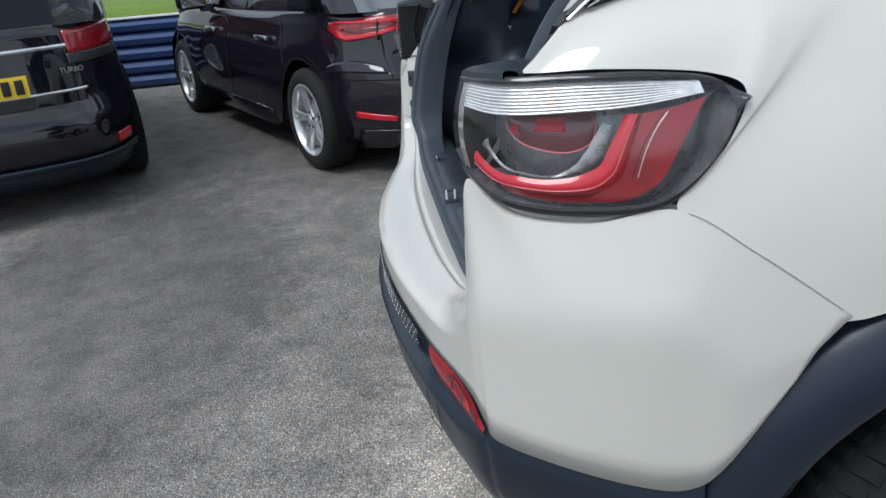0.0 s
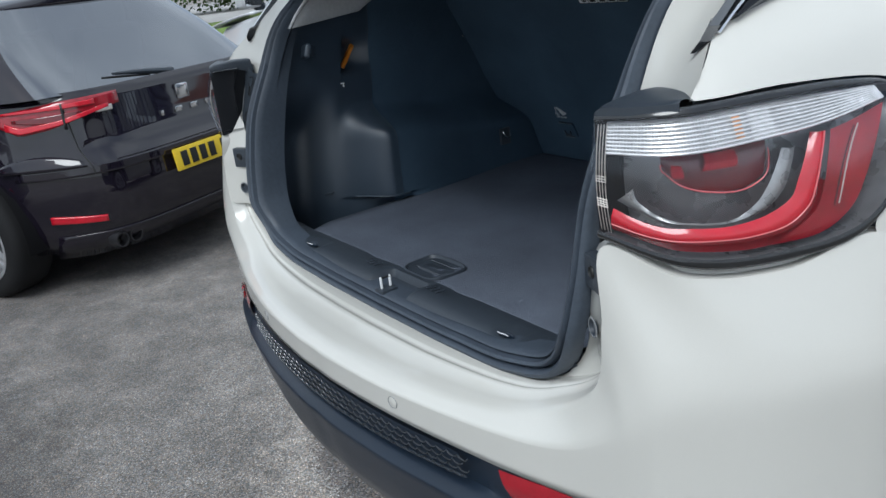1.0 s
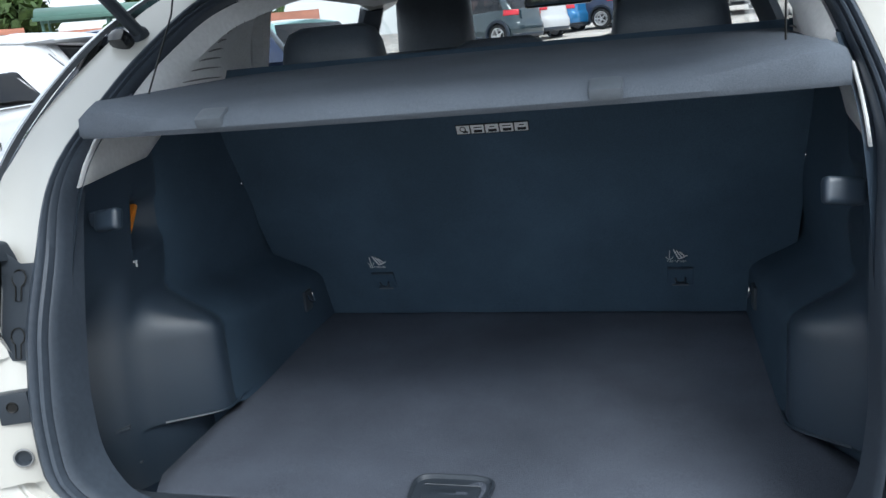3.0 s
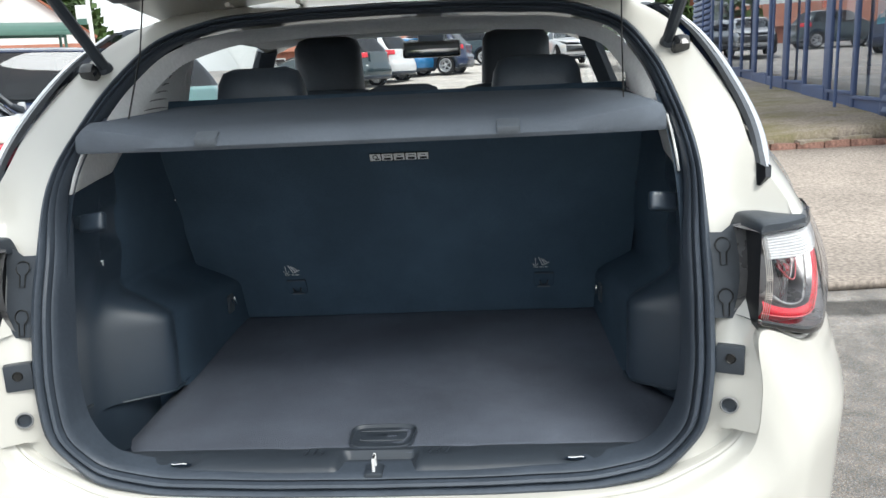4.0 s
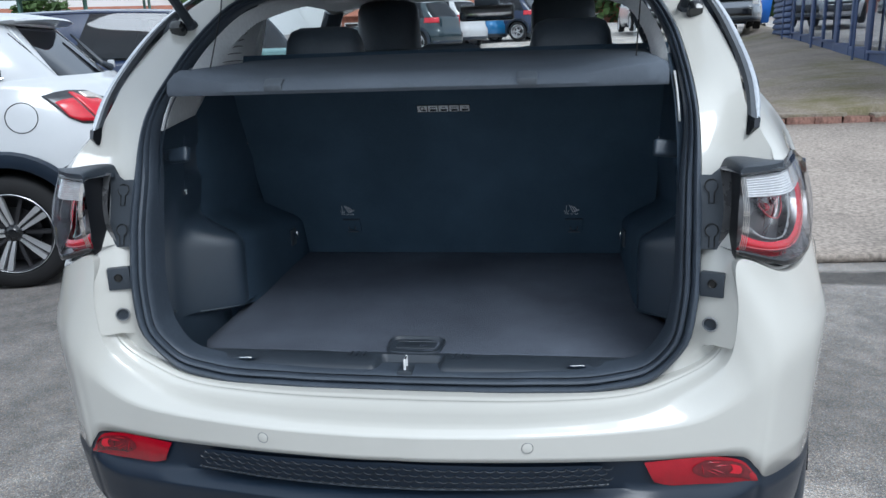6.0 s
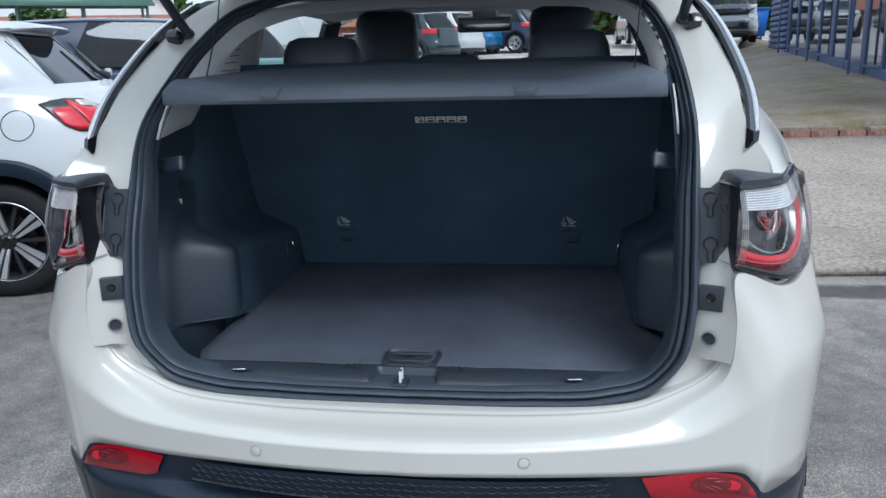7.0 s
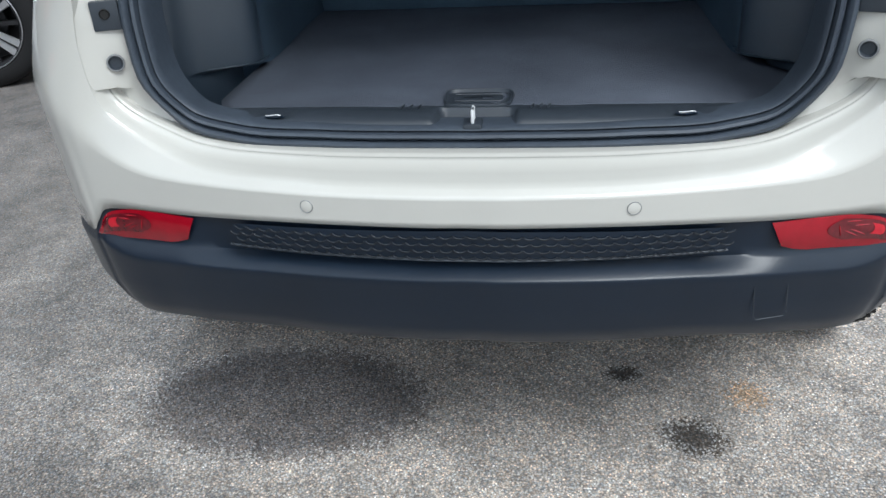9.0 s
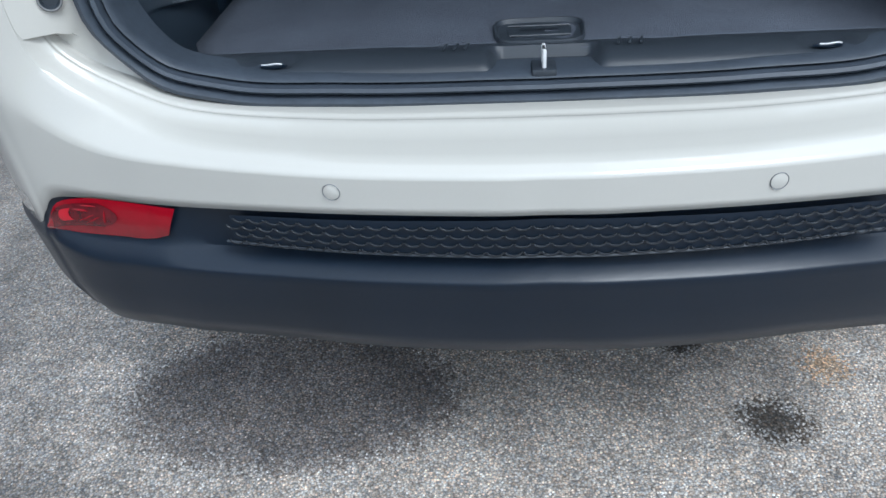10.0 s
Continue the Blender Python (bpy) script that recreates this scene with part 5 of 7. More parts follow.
REFRED = surface("red_reflector", (.31, .003, .013), .14, 0, .12, 40, coat=.5, fine=.12, fine_scale=900)
REDMID = surface("deep_red_lens", (.13, .006, .012), .14, 0, .3, 60, coat=.8)


def reflector(sd):
    bm = B()
    top = curve_pts([(.458, .664), (.54, .664), (.60, .660), (.640, .648), (.672, .610)], 20)
    bot = curve_pts([(.478, .622), (.50, .614), (.56, .608), (.63, .603), (.676, .598)], 20)
    rows = []
    for a, b in zip(top, bot):
        r = []
        for k in range(6):
            f = k / 5
            x, z = a[0] + (b[0] - a[0]) * f, a[1] + (b[1] - a[1]) * f
            p = on_bumper(x, z, .0015 + .004 * math.sin(math.pi * f))
            r.append((sd * p.x, p.y, p.z))
        rows.append(r)
    rf = part("reflector", grid(bm, rows), REFRED, suv, "red rear fog lamp and reflector")
    # darker bowl with a rounded inner end, its bright bulb cap and moulded ribs
    def on_lens(i, f, out):
        r = rows[min(int(i), 18)], rows[min(int(i), 18) + 1]
        q = [Vector(c[min(int(f * 5), 4)]).lerp(Vector(c[min(int(f * 5), 4) + 1]), f * 5 - min(int(f * 5), 4)) for c in r]
        return q[0].lerp(q[1], i - min(int(i), 18)) + Vector((0, -out, 0))
    part("lamp_bowl", grid(B(), [[on_lens(7 + 2.2 * (2 * k / 6 - 1) ** 2 + (10 - 1.6 * (2 * k / 6 - 1) ** 2) * j / 14, .10 + .62 * k / 6, .0014) for k in range(7)] for j in range(15)]), REDMID, rf)
    part("bulb_cap", grid(B(), [[on_lens(13.6 + 1.7 * j / 5 - .5 * (2 * k / 5 - 1) ** 2, .20 + .34 * k / 5, .0022) for k in range(6)] for j in range(6)]), REDBRIGHT, rf)
    for i0, f0, i1, f1 in ((9.6, .18, 11.6, .16), (10.8, .30, 12.8, .24), (9.4, .44, 11.4, .62), (10.2, .40, 12.4, .56), (8.6, .26, 8.9, .60)):
        part("bowl_rib", tube(B(), [on_lens(i0 + (i1 - i0) * q / 4, f0 + (f1 - f0) * q / 4, .0020) for q in range(5)], [.0004, .0011, .0014, .0011, .0004], 5), REFRED, rf)


reflector(1)
reflector(-1)
for sd in (-1, 1):
    c = on_bumper(sd * .248, .707, .0011)
    sn = part("parking_sensor", lathe(B(), [(0, .0012), (.0085, .0012), (.0096, .0007), (.0098, -.002)], 24, pose(*c, 90, 0, sd * 9)), WHITE, suv)
    part("sensor_ring", lathe(B(), [(.0097, .0008), (.0103, .0016), (.0109, .0004)], 24, pose(*c, 90, 0, sd * 9)), SENSRING, sn)
bm = B()
cover = [on_bumper(x, z, .0105 - .11 * max(0, .53 - z)) for x, z in ((.444, .558), (.450, .500), (.456, .493), (.500, .495), (.504, .500), (.497, .558), (.490, .563), (.450, .563), (.444, .558))]
tube(bm, cover, .0009, 5)
part("tow_eye_cover", bm, BLACKP, suv)

# flange round the opening: white in the boot's frame
flo = opening(-.004, .002)
outer = curve_pts([(0, .014, .744), (.25, .014, .747), (.41, .015, .757), (.50, .016, .785), (.588, .022, .838), (.610, .024, .93), (.613, .045, 1.03), (.612, .07, 1.12), (.632, .085, 1.175), (.684, .062, 1.192), (.674, .098, 1.23), (.658, .137, 1.263), (.650, .26, 1.36), (.622, .40, 1.455), (.585, .51, 1.525), (.50, .63, 1.585), (.40, .69, 1.612), (.2, .735, 1.628), (0, .745, 1.632)], 90)
rows = []
for a, b in zip(flo, outer):
    b = Vector(b)
    top = sstep(a.z, 1.18, 1.42)
    mid = a.lerp(b, .45) + Vector((-.001 * top, .005 * top, 0))
    low = sstep(a.z, .765, .91) * (1 - sstep(a.z, .985, 1.022))
    sec = [a + Vector((0, .05, 0)), a, a.lerp(b, .12), mid, a.lerp(b, .66) + Vector((.002 * top, -.001 * top, 0)), b]
    # beside the lamps the frame is a flat plate that leans outwards
    lean = lambda x, dy=0: Vector((x, .031 - .55 * (x - .551) + .4 * (flange_y(a.z) - .04) + dy, a.z))
    end = Vector((float(np.interp(a.z, CREST[38:64, 2], CREST[38:64, 0])) - .0005, float(np.interp(a.z, CREST[38:64, 2], CREST[38:64, 1])) + .0012, a.z))
    flat = [lean(a.x - .004, .05), lean(a.x - .004, .002), lean(a.x - .001), lean(a.x + .022), lean(min(a.x + .042, end.x - .012), -.001), end]
    # its outer edge joins the bumper a little further down
    edge_low = sstep(a.z, .775, .87) * (1 - sstep(a.z, .985, 1.022))
    rows.append([p.lerp(q, edge_low if k > 3 else low) for k, (p, q) in enumerate(zip(sec, flat))])
part("boot_frame", grid(B(), rows, mirror=True), WHITE, suv, "white body flange round the boot opening", smooth=40)

# rubber seal
seal_rows = [opening(d, dy) for d, dy in ((-.002, .006), (-.001, -.010), (.003, -.018), (.009, -.020), (.013, -.015), (.0145, .002), (.0165, .002), (.018, -.013), (.022, -.017), (.026, -.014), (.0275, .002), (.0295, .002), (.031, -.006), (.034, -.003), (.036, .012), (.034, .05))]
seal_line = opening(0)
for r in seal_rows:
    # the seal is slimmer round the window
    for p, q in zip(r, seal_line):
        k = .40 * sstep(q.z, 1.12, 1.28)
        p.x, p.z = p.x + (q.x - p.x) * k, p.z + (q.z - p.z) * k
for r in seal_rows[:-1]:
    for p in r:
        p.y -= .020 * sstep(p.z, .80, .88) * (1 - sstep(p.z, 1.05, 1.2))
part("boot_seal", grid(B(), [list(r) for r in seal_rows], mirror=True), RUBBER, suv, "black double-lipped rubber seal", smooth=45)

# quarter panels
QLOW = [(.684, .056, 1.190), (.707, .083, 1.192), (.737, .165, 1.194), (.774, .288, 1.183), (.801, .326, 1.156), (.812, .288, 1.078), (.810, .235, 1.012), (.850, .327, .945), (.884, .445, .852), (.905, .76, .925), (.905, 1.08, .80), (.905, 1.27, .42)]
QTOP = [(.658, .137, 1.263), (.669, .185, 1.274), (.688, .25, 1.285), (.713, .36, 1.30), (.72, .40, 1.305), (.727, .47, 1.31), (.733, .55, 1.312), (.74, .65, 1.315), (.745, .75, 1.315), (.75, .9, 1.315), (.752, 1.1, 1.31), (.755, 1.3, 1.30)]
ql, qt = curve_pts(QLOW, 100, True), curve_pts(QTOP, 100, True)
rows = []
for a, b in zip(ql, qt):
    r = []
    h = b[2] - a[2]
    for k in range(11):
        f = k / 10
        p = a + (b - a) * f
        p = p + np.array([.10 * h * math.sin(math.pi * f) * min(1, h / .12), 0, 0])
        r.append(p)
    rows.append(r)
for sd in (-1, 1):
    part("quarter_panel", grid(B(), [[(sd * p[0], p[1], p[2]) for p in r] for r in rows]), WHITE, suv, "white rear quarter panel", smooth=50)
for sd in (-1, 1):
    part("panel_seam", tube(B(), [(sd * (p[0] + .002), p[1], p[2]) for p in CREST[92:109]], .0006, 5), SENSRING, suv)

# wheel arches, tyres and liners
HUB_Y, TYRE_R = .765, .35
for sd in (-1, 1):
    rws = []
    for q in range(41):
        a = math.radians(-18 + 216 * q / 40)
        dy, dz = -math.cos(a), math.sin(a)
        row = []
        for rr, ox in ((.40, -.06), (.415, .02), (.44, .028), (.475, .022), (.525, .004), (.535, -.02)):
            y, z = HUB_Y + dy * rr, .385 + dz * rr
            base = float(np.interp(y, [.2, .29, .36, .5, .76, 1.1, 1.4], [.82, .842, .858, .882, .905, .91, .91]))
            row.append((sd * (base + ox - .003), y, max(z, .36)))
        rws.append(row)
    part("arch_cladding", grid(B(), rws), CLAD, suv, "dark grey wheel arch cladding", smooth=50)
    part("wheel_arch_liner", lathe(B(), [(.42, 0), (.42, .34), (.05, .34)], 30, pose(sd * .885, HUB_Y, .385, 0, -90 * sd, 0), (0 if sd > 0 else math.pi) - 1.5, (0 if sd > 0 else math.pi) + 1.5), LINER, suv)
    for yy in (HUB_Y, HUB_Y + 2.636):
        wheel(suv, sd * .79, yy, TYRE_R, .225, .235, 5, "double", ALLOY, sd, True)

# tail lamps
LLOW = [(.613, -.020, 1.038), (.702, .018, 1.010), (.768, .122, 1.002), (.808, .228, 1.022), (.813, .286, 1.080), (.803, .322, 1.152)]
LTOP = [(.610, -.014, 1.184), (.682, .024, 1.188), (.731, .126, 1.191), (.763, .229, 1.188), (.782, .290, 1.178), (.800, .320, 1.160)]
LN = 48
_ll, _lt = curve_pts(LLOW, LN), curve_pts(LTOP, LN)


def lamp_pt(sd, a, b, inset=0.0):
    """a runs from the inner edge to the tip, b from the bottom to the top."""
    u = min(max(a, 0), 1) * (LN - 1)
    i = min(int(u), LN - 2)
    f = u - i
    lo, hi = _ll[i] * (1 - f) + _ll[i + 1] * f, _lt[i] * (1 - f) + _lt[i + 1] * f
    t = _ll[i + 1] - _ll[i]
    nrm = Vector((t[1], -t[0], 0)).normalized()
    p = Vector(lo + (hi - lo) * b) + nrm * (.016 * math.sin(math.pi * b) - inset)
    return Vector((sd * p.x, p.y, p.z))


def lamp_patch(sd, edge0, edge1, inset, n=30, m=6, dome=0.0):
    rows = []
    for i in range(n + 1):
        f = i / n
        (a0, b0), (a1, b1) = edge0(f), edge1(f)
        rows.append([lamp_pt(sd, a0 + (a1 - a0) * k / m, b0 + (b1 - b0) * k / m, inset - dome * math.sin(math.pi * k / m)) for k in range(m + 1)])
    return grid(B(), rows)


CLEARBAND = surface("clear_ribbed_plastic", (.74, .74, .74), .25, .25, .1, 60, coat=.4)
BOWL = surface("grey_lamp_bowl", (.34, .34, .34), .28, .5, .3, 40)
LAMPBACK = surface("grey_lamp_back", (.23, .23, .24), .28, .5, .2, 25, coat=.2, fine=.02)
PINKRED = surface("pale_red_edge", (.75, .16, .18), .3, 0, .1, 40)


def tail_lamp(sd):
    hz = part("tail_lamp", lamp_patch(sd, lambda f: (f, 0), lambda f: (f, 1), .062, 46, 10), LAMPBACK, suv, "wrap-round tail lamp with a red C-shaped light guide")
    # side walls of the housing, then the black rim
    for b in (.02, .98):
        part("housing_wall", grid(B(), [[lamp_pt(sd, a / 40, b, q) for q in (.002, .03, .062)] for a in range(41)]), LAMPBACK, hz)
    for b0, b1 in ((.0, .07), (.945, 1.0)):
        part("lamp_rim", lamp_patch(sd, lambda f: (f, b0), lambda f: (f, b1), .001, 46, 3, .003), GLOSSB, hz)
    part("lamp_rim", lamp_patch(sd, lambda f: (.925, f), lambda f: (1.0, f), .001, 10, 4), GLOSSB, hz)
    # clear upper band with fine ribs
    lo_b = lambda a: .70 + .07 * a
    hi_b = lambda a: .935 - .03 * max(0, a - .6) * 2
    part("clear_band", lamp_patch(sd, lambda f: (.03 + .80 * f, lo_b(f)), lambda f: (.03 + .83 * f, hi_b(f)), .012, 40, 4), CLEARBAND, hz, "clear reversing lamp band")
    bm = B()
    for k in range(9):
        q = .06 + .88 * k / 8
        pts = [lamp_pt(sd, .03 + .82 * j / 30, lo_b(j / 30) + (hi_b(j / 30) - lo_b(j / 30)) * q, .008) for j in range(31)]
        tube(bm, pts, .0016, 5)
    for j in range(34):
        a = .03 + .30 * j / 33
        tube(bm, [lamp_pt(sd, a, lo_b(a) + .01, .009), lamp_pt(sd, a, hi_b(a) - .01, .009)], .0010, 4)
    for j in range(12):
        a = .42 + .06 * j / 11
        tube(bm, [lamp_pt(sd, a, lo_b(a) + .01, .009), lamp_pt(sd, a, hi_b(a) - .01, .009)], .0010, 4)
    part("lens_ribs", bm, CLEARBAND, hz)["kind"] = "stuff"
    part("amber_bulb", lamp_patch(sd, lambda f: (.372, .76 + .14 * f), lambda f: (.395, .76 + .14 * f), .009, 6, 3), AMBER, hz)
    # ribs on the inner edge
    bm = B()
    for k in range(4):
        tube(bm, [lamp_pt(sd, .008 + .008 * k, .08 + .84 * j / 20, .006) for j in range(21)], .0007, 4)
    for b in (.30, .32, .34, .36, .50, .52, .54):
        tube(bm, [lamp_pt(sd, .006 + .029 * j / 4, b, .006) for j in range(5)], .0008, 4)
    part("edge_ribs", bm, SILVERIN, hz)["kind"] = "stuff"
    # C-shaped red guide, set deep: along the bottom, then up the outer end
    inn = curve_pts([(.03, .25), (.08, .215), (.14, .21), (.23, .235), (.34, .24), (.42, .265), (.49, .33), (.53, .46), (.57, .60), (.60, .70)], 50)
    out = curve_pts([(.02, .05), (.08, .065), (.20, .11), (.31, .125), (.41, .125), (.49, .145), (.545, .24), (.58, .38), (.61, .53), (.65, .69)], 50)
    low = curve_pts([(.02, .035), (.12, .045), (.27, .07), (.40, .06), (.52, .075), (.59, .16), (.64, .30)], 50)
    end = curve_pts([(.43, .085), (.55, .085), (.65, .16), (.72, .31), (.79, .50), (.86, .70)], 40)
    at = lambda c, f, k0=0, k1=49: tuple(c[int(round(k0 + f * (k1 - k0)))])
    lg = part("light_guide", lamp_patch(sd, lambda f: at(inn, f), lambda f: at(out, f), .024, 49, 8, .007), REDBRIGHT, hz)
    part("guide_edge", tube(B(), [lamp_pt(sd, *(inn[k] * .35 + out[k] * .65), .0165) for k in range(50)], .0009, 4), PINKRED, lg)
    # darker strip under the guide and red outer end
    part("lower_lens", lamp_patch(sd, lambda f: at(low, f), lambda f: at(out, f, 0, 36), .026, 40, 3), REDLENS, hz)
    part("outer_lens", lamp_patch(sd, lambda f: at(out, f, 26, 49), lambda f: at(end, f, 0, 39), .016, 39, 5), REDLENS, hz, "deep red outer lens")
    for q in (.0, .014):
        part("lens_division", tube(B(), [lamp_pt(sd, .585 + .075 * k / 12 + q + .05 * (k / 12) ** 3, .26 + .42 * k / 12, .008) for k in range(13)], .0008, 4), SILVERIN if q else GLOSSB, hz)
    # dark bowl with a grey crescent rim, and the red bulb shade above it
    rim_o = curve_pts([(.03, .29), (.075, .25), (.14, .215), (.26, .235), (.355, .235), (.43, .27), (.49, .36), (.53, .50), (.56, .62)], 40)
    rim_i = curve_pts([(.075, .42), (.085, .33), (.135, .265), (.26, .25), (.355, .255), (.41, .315), (.455, .42), (.49, .53), (.52, .63)], 40)
    part("bowl_rim", lamp_patch(sd, lambda f: at(rim_o, f, 0, 39), lambda f: at(rim_i, f, 0, 39), .036, 39, 4, .003), BOWL, hz, "grey moulded bowl rim")
    ring = curve_pts([(.165, .68), (.155, .56), (.21, .49), (.31, .43), (.405, .41), (.465, .46), (.492, .56), (.50, .68)], 30)
    part("red_shade", lamp_patch(sd, lambda f: (ring[int(round(f * 29))][0], .70), lambda f: at(ring, f, 0, 29), .054, 29, 6, .004), REDDARK, hz, "dark red bulb shade")
    part("shade_lip", tube(B(), [lamp_pt(sd, ring[k][0], ring[k][1], .048) for k in range(3, 28)], .0011, 4), PINKRED, hz)
    part("bulb_cap", lamp_patch(sd, lambda f: (.19 + .05 * f, .52), lambda f: (.185 + .05 * f, .60), .050, 8, 4, .006), REDBRIGHT, hz)
    part("bulb_cap", lamp_patch(sd, lambda f: (.30 + .10 * f, .56), lambda f: (.31 + .09 * f, .66), .049, 8, 4, .006), REDBRIGHT, hz)
    part("lens", lamp_patch(sd, lambda f: (f, 0.0), lambda f: (f, 1.0), -.001, 46, 12), LENS, hz, "clear outer lens").visible_shadow = False
    # dark side of the lamp towards the boot, its cap, and the bolt cover plate
    side = grid(B(), [[(sd * x, y, z - .004 * (y < 0)) for x, y in ((.611, -.016), (.6105, -.012), (.6095, .010), (.6085, .5 * flange_y(z) + .005), (.6075, flange_y(z) + .004))] for z in (1.034, 1.08, 1.13, 1.182)])
    part("lamp_side", side, LAMPBLACK, hz, "black side of the lamp housing")
    back = curve_pts([(.593, .086, 1.168), (.599, .086, 1.184), (.608, .086, 1.196), (.64, .084, 1.197), (.672, .08, 1.191), (.692, .052, 1.192)], 21, True)
    front = curve_pts([(.610, -.012, 1.180), (.611, -.015, 1.186), (.620, -.011, 1.1915), (.65, .001, 1.192), (.674, .016, 1.193), (.692, .030, 1.194)], 21, True)
    cap = grid(B(), [[tuple(np.array((sd, 1, 1)) * (a + (b - a) * q + np.array((0, 0, .004 * math.sin(math.pi * max(q, 0)) + dz)))) for q, dz in ((0, -.010), (0, 0), (.12, .0015), (.4, 0), (.7, 0), (1, 0), (1, -.012))] for a, b in zip(front, back)])
    part("lamp_cap", cap, BLACKP, hz, "black cap over the lamp")
    zs = (1.034, 1.05, 1.09, 1.13, 1.165)
    pl = part("bolt_cover", grid(B(), [[(sd * x, flange_y(z) + dy, z + (.018 if (x > .58 and z > 1.16) else 0)) for x, dy in ((.550, .012), (.556, -.001), (.580, -.004), (.600, -.006), (.6055, -.0085), (.6075, -.004))] for z in zs]), BLACKP, suv, "dark grey plate with two keyhole covers")
    part("cover_edge", tube(B(), [(sd * .6055, flange_y(z) - .008, z) for z in np.linspace(1.035, 1.18, 12)], .0011, 5), SENSRING, pl, "pale grey edge line")
    for zc in (1.068, 1.146):
        y = lambda z: flange_y(z) - .0065
        pts = [(sd * (.579 + .0115 * math.sin(a)), y(zc + .0115 * math.cos(a)), zc + .0115 * math.cos(a)) for a in [math.radians(155 - 310 * k / 24) for k in range(25)]]
        pts = pts + [(sd * .5745, y(zc - .03), zc - .03), (sd * .5835, y(zc - .03), zc - .03), pts[0]]
        part("keyhole_cover", tube(B(), pts, .0011, 5, cap=False), INK, pl)


tail_lamp(1)
tail_lamp(-1)

# buffer brackets and plug holes in the frame
for sd in (-1, 1):
    bk = part("buffer_bracket", box(B(), (sd * .580, .010, .975), (.043, .018, .046), .003, pose(0, 0, 0, 0, 0, sd * -22)), BLACKP, suv, "black rubber buffer bracket")
    part("bracket_hole", lathe(B(), [(0, .0), (.006, .0), (.0075, .002), (.0085, .0)], 16, pose(sd * .5775, .0012, .978, 90, 0, sd * -22)), INK, bk)
    pg = part("drain_plug", lathe(B(), [(0, -.004), (.009, -.004), (.0115, .001)], 24, pose(sd * .577, -.001, .901, 90, 0, sd * -24)), BLACKP, suv, "black plug in a round frame hole")
    part("plug_rim", lathe(B(), [(.0115, .001), (.0130, .0014), (.0145, .0)], 24, pose(sd * .577, -.001, .901, 90, 0, sd * -24)), SENSRING, pg)

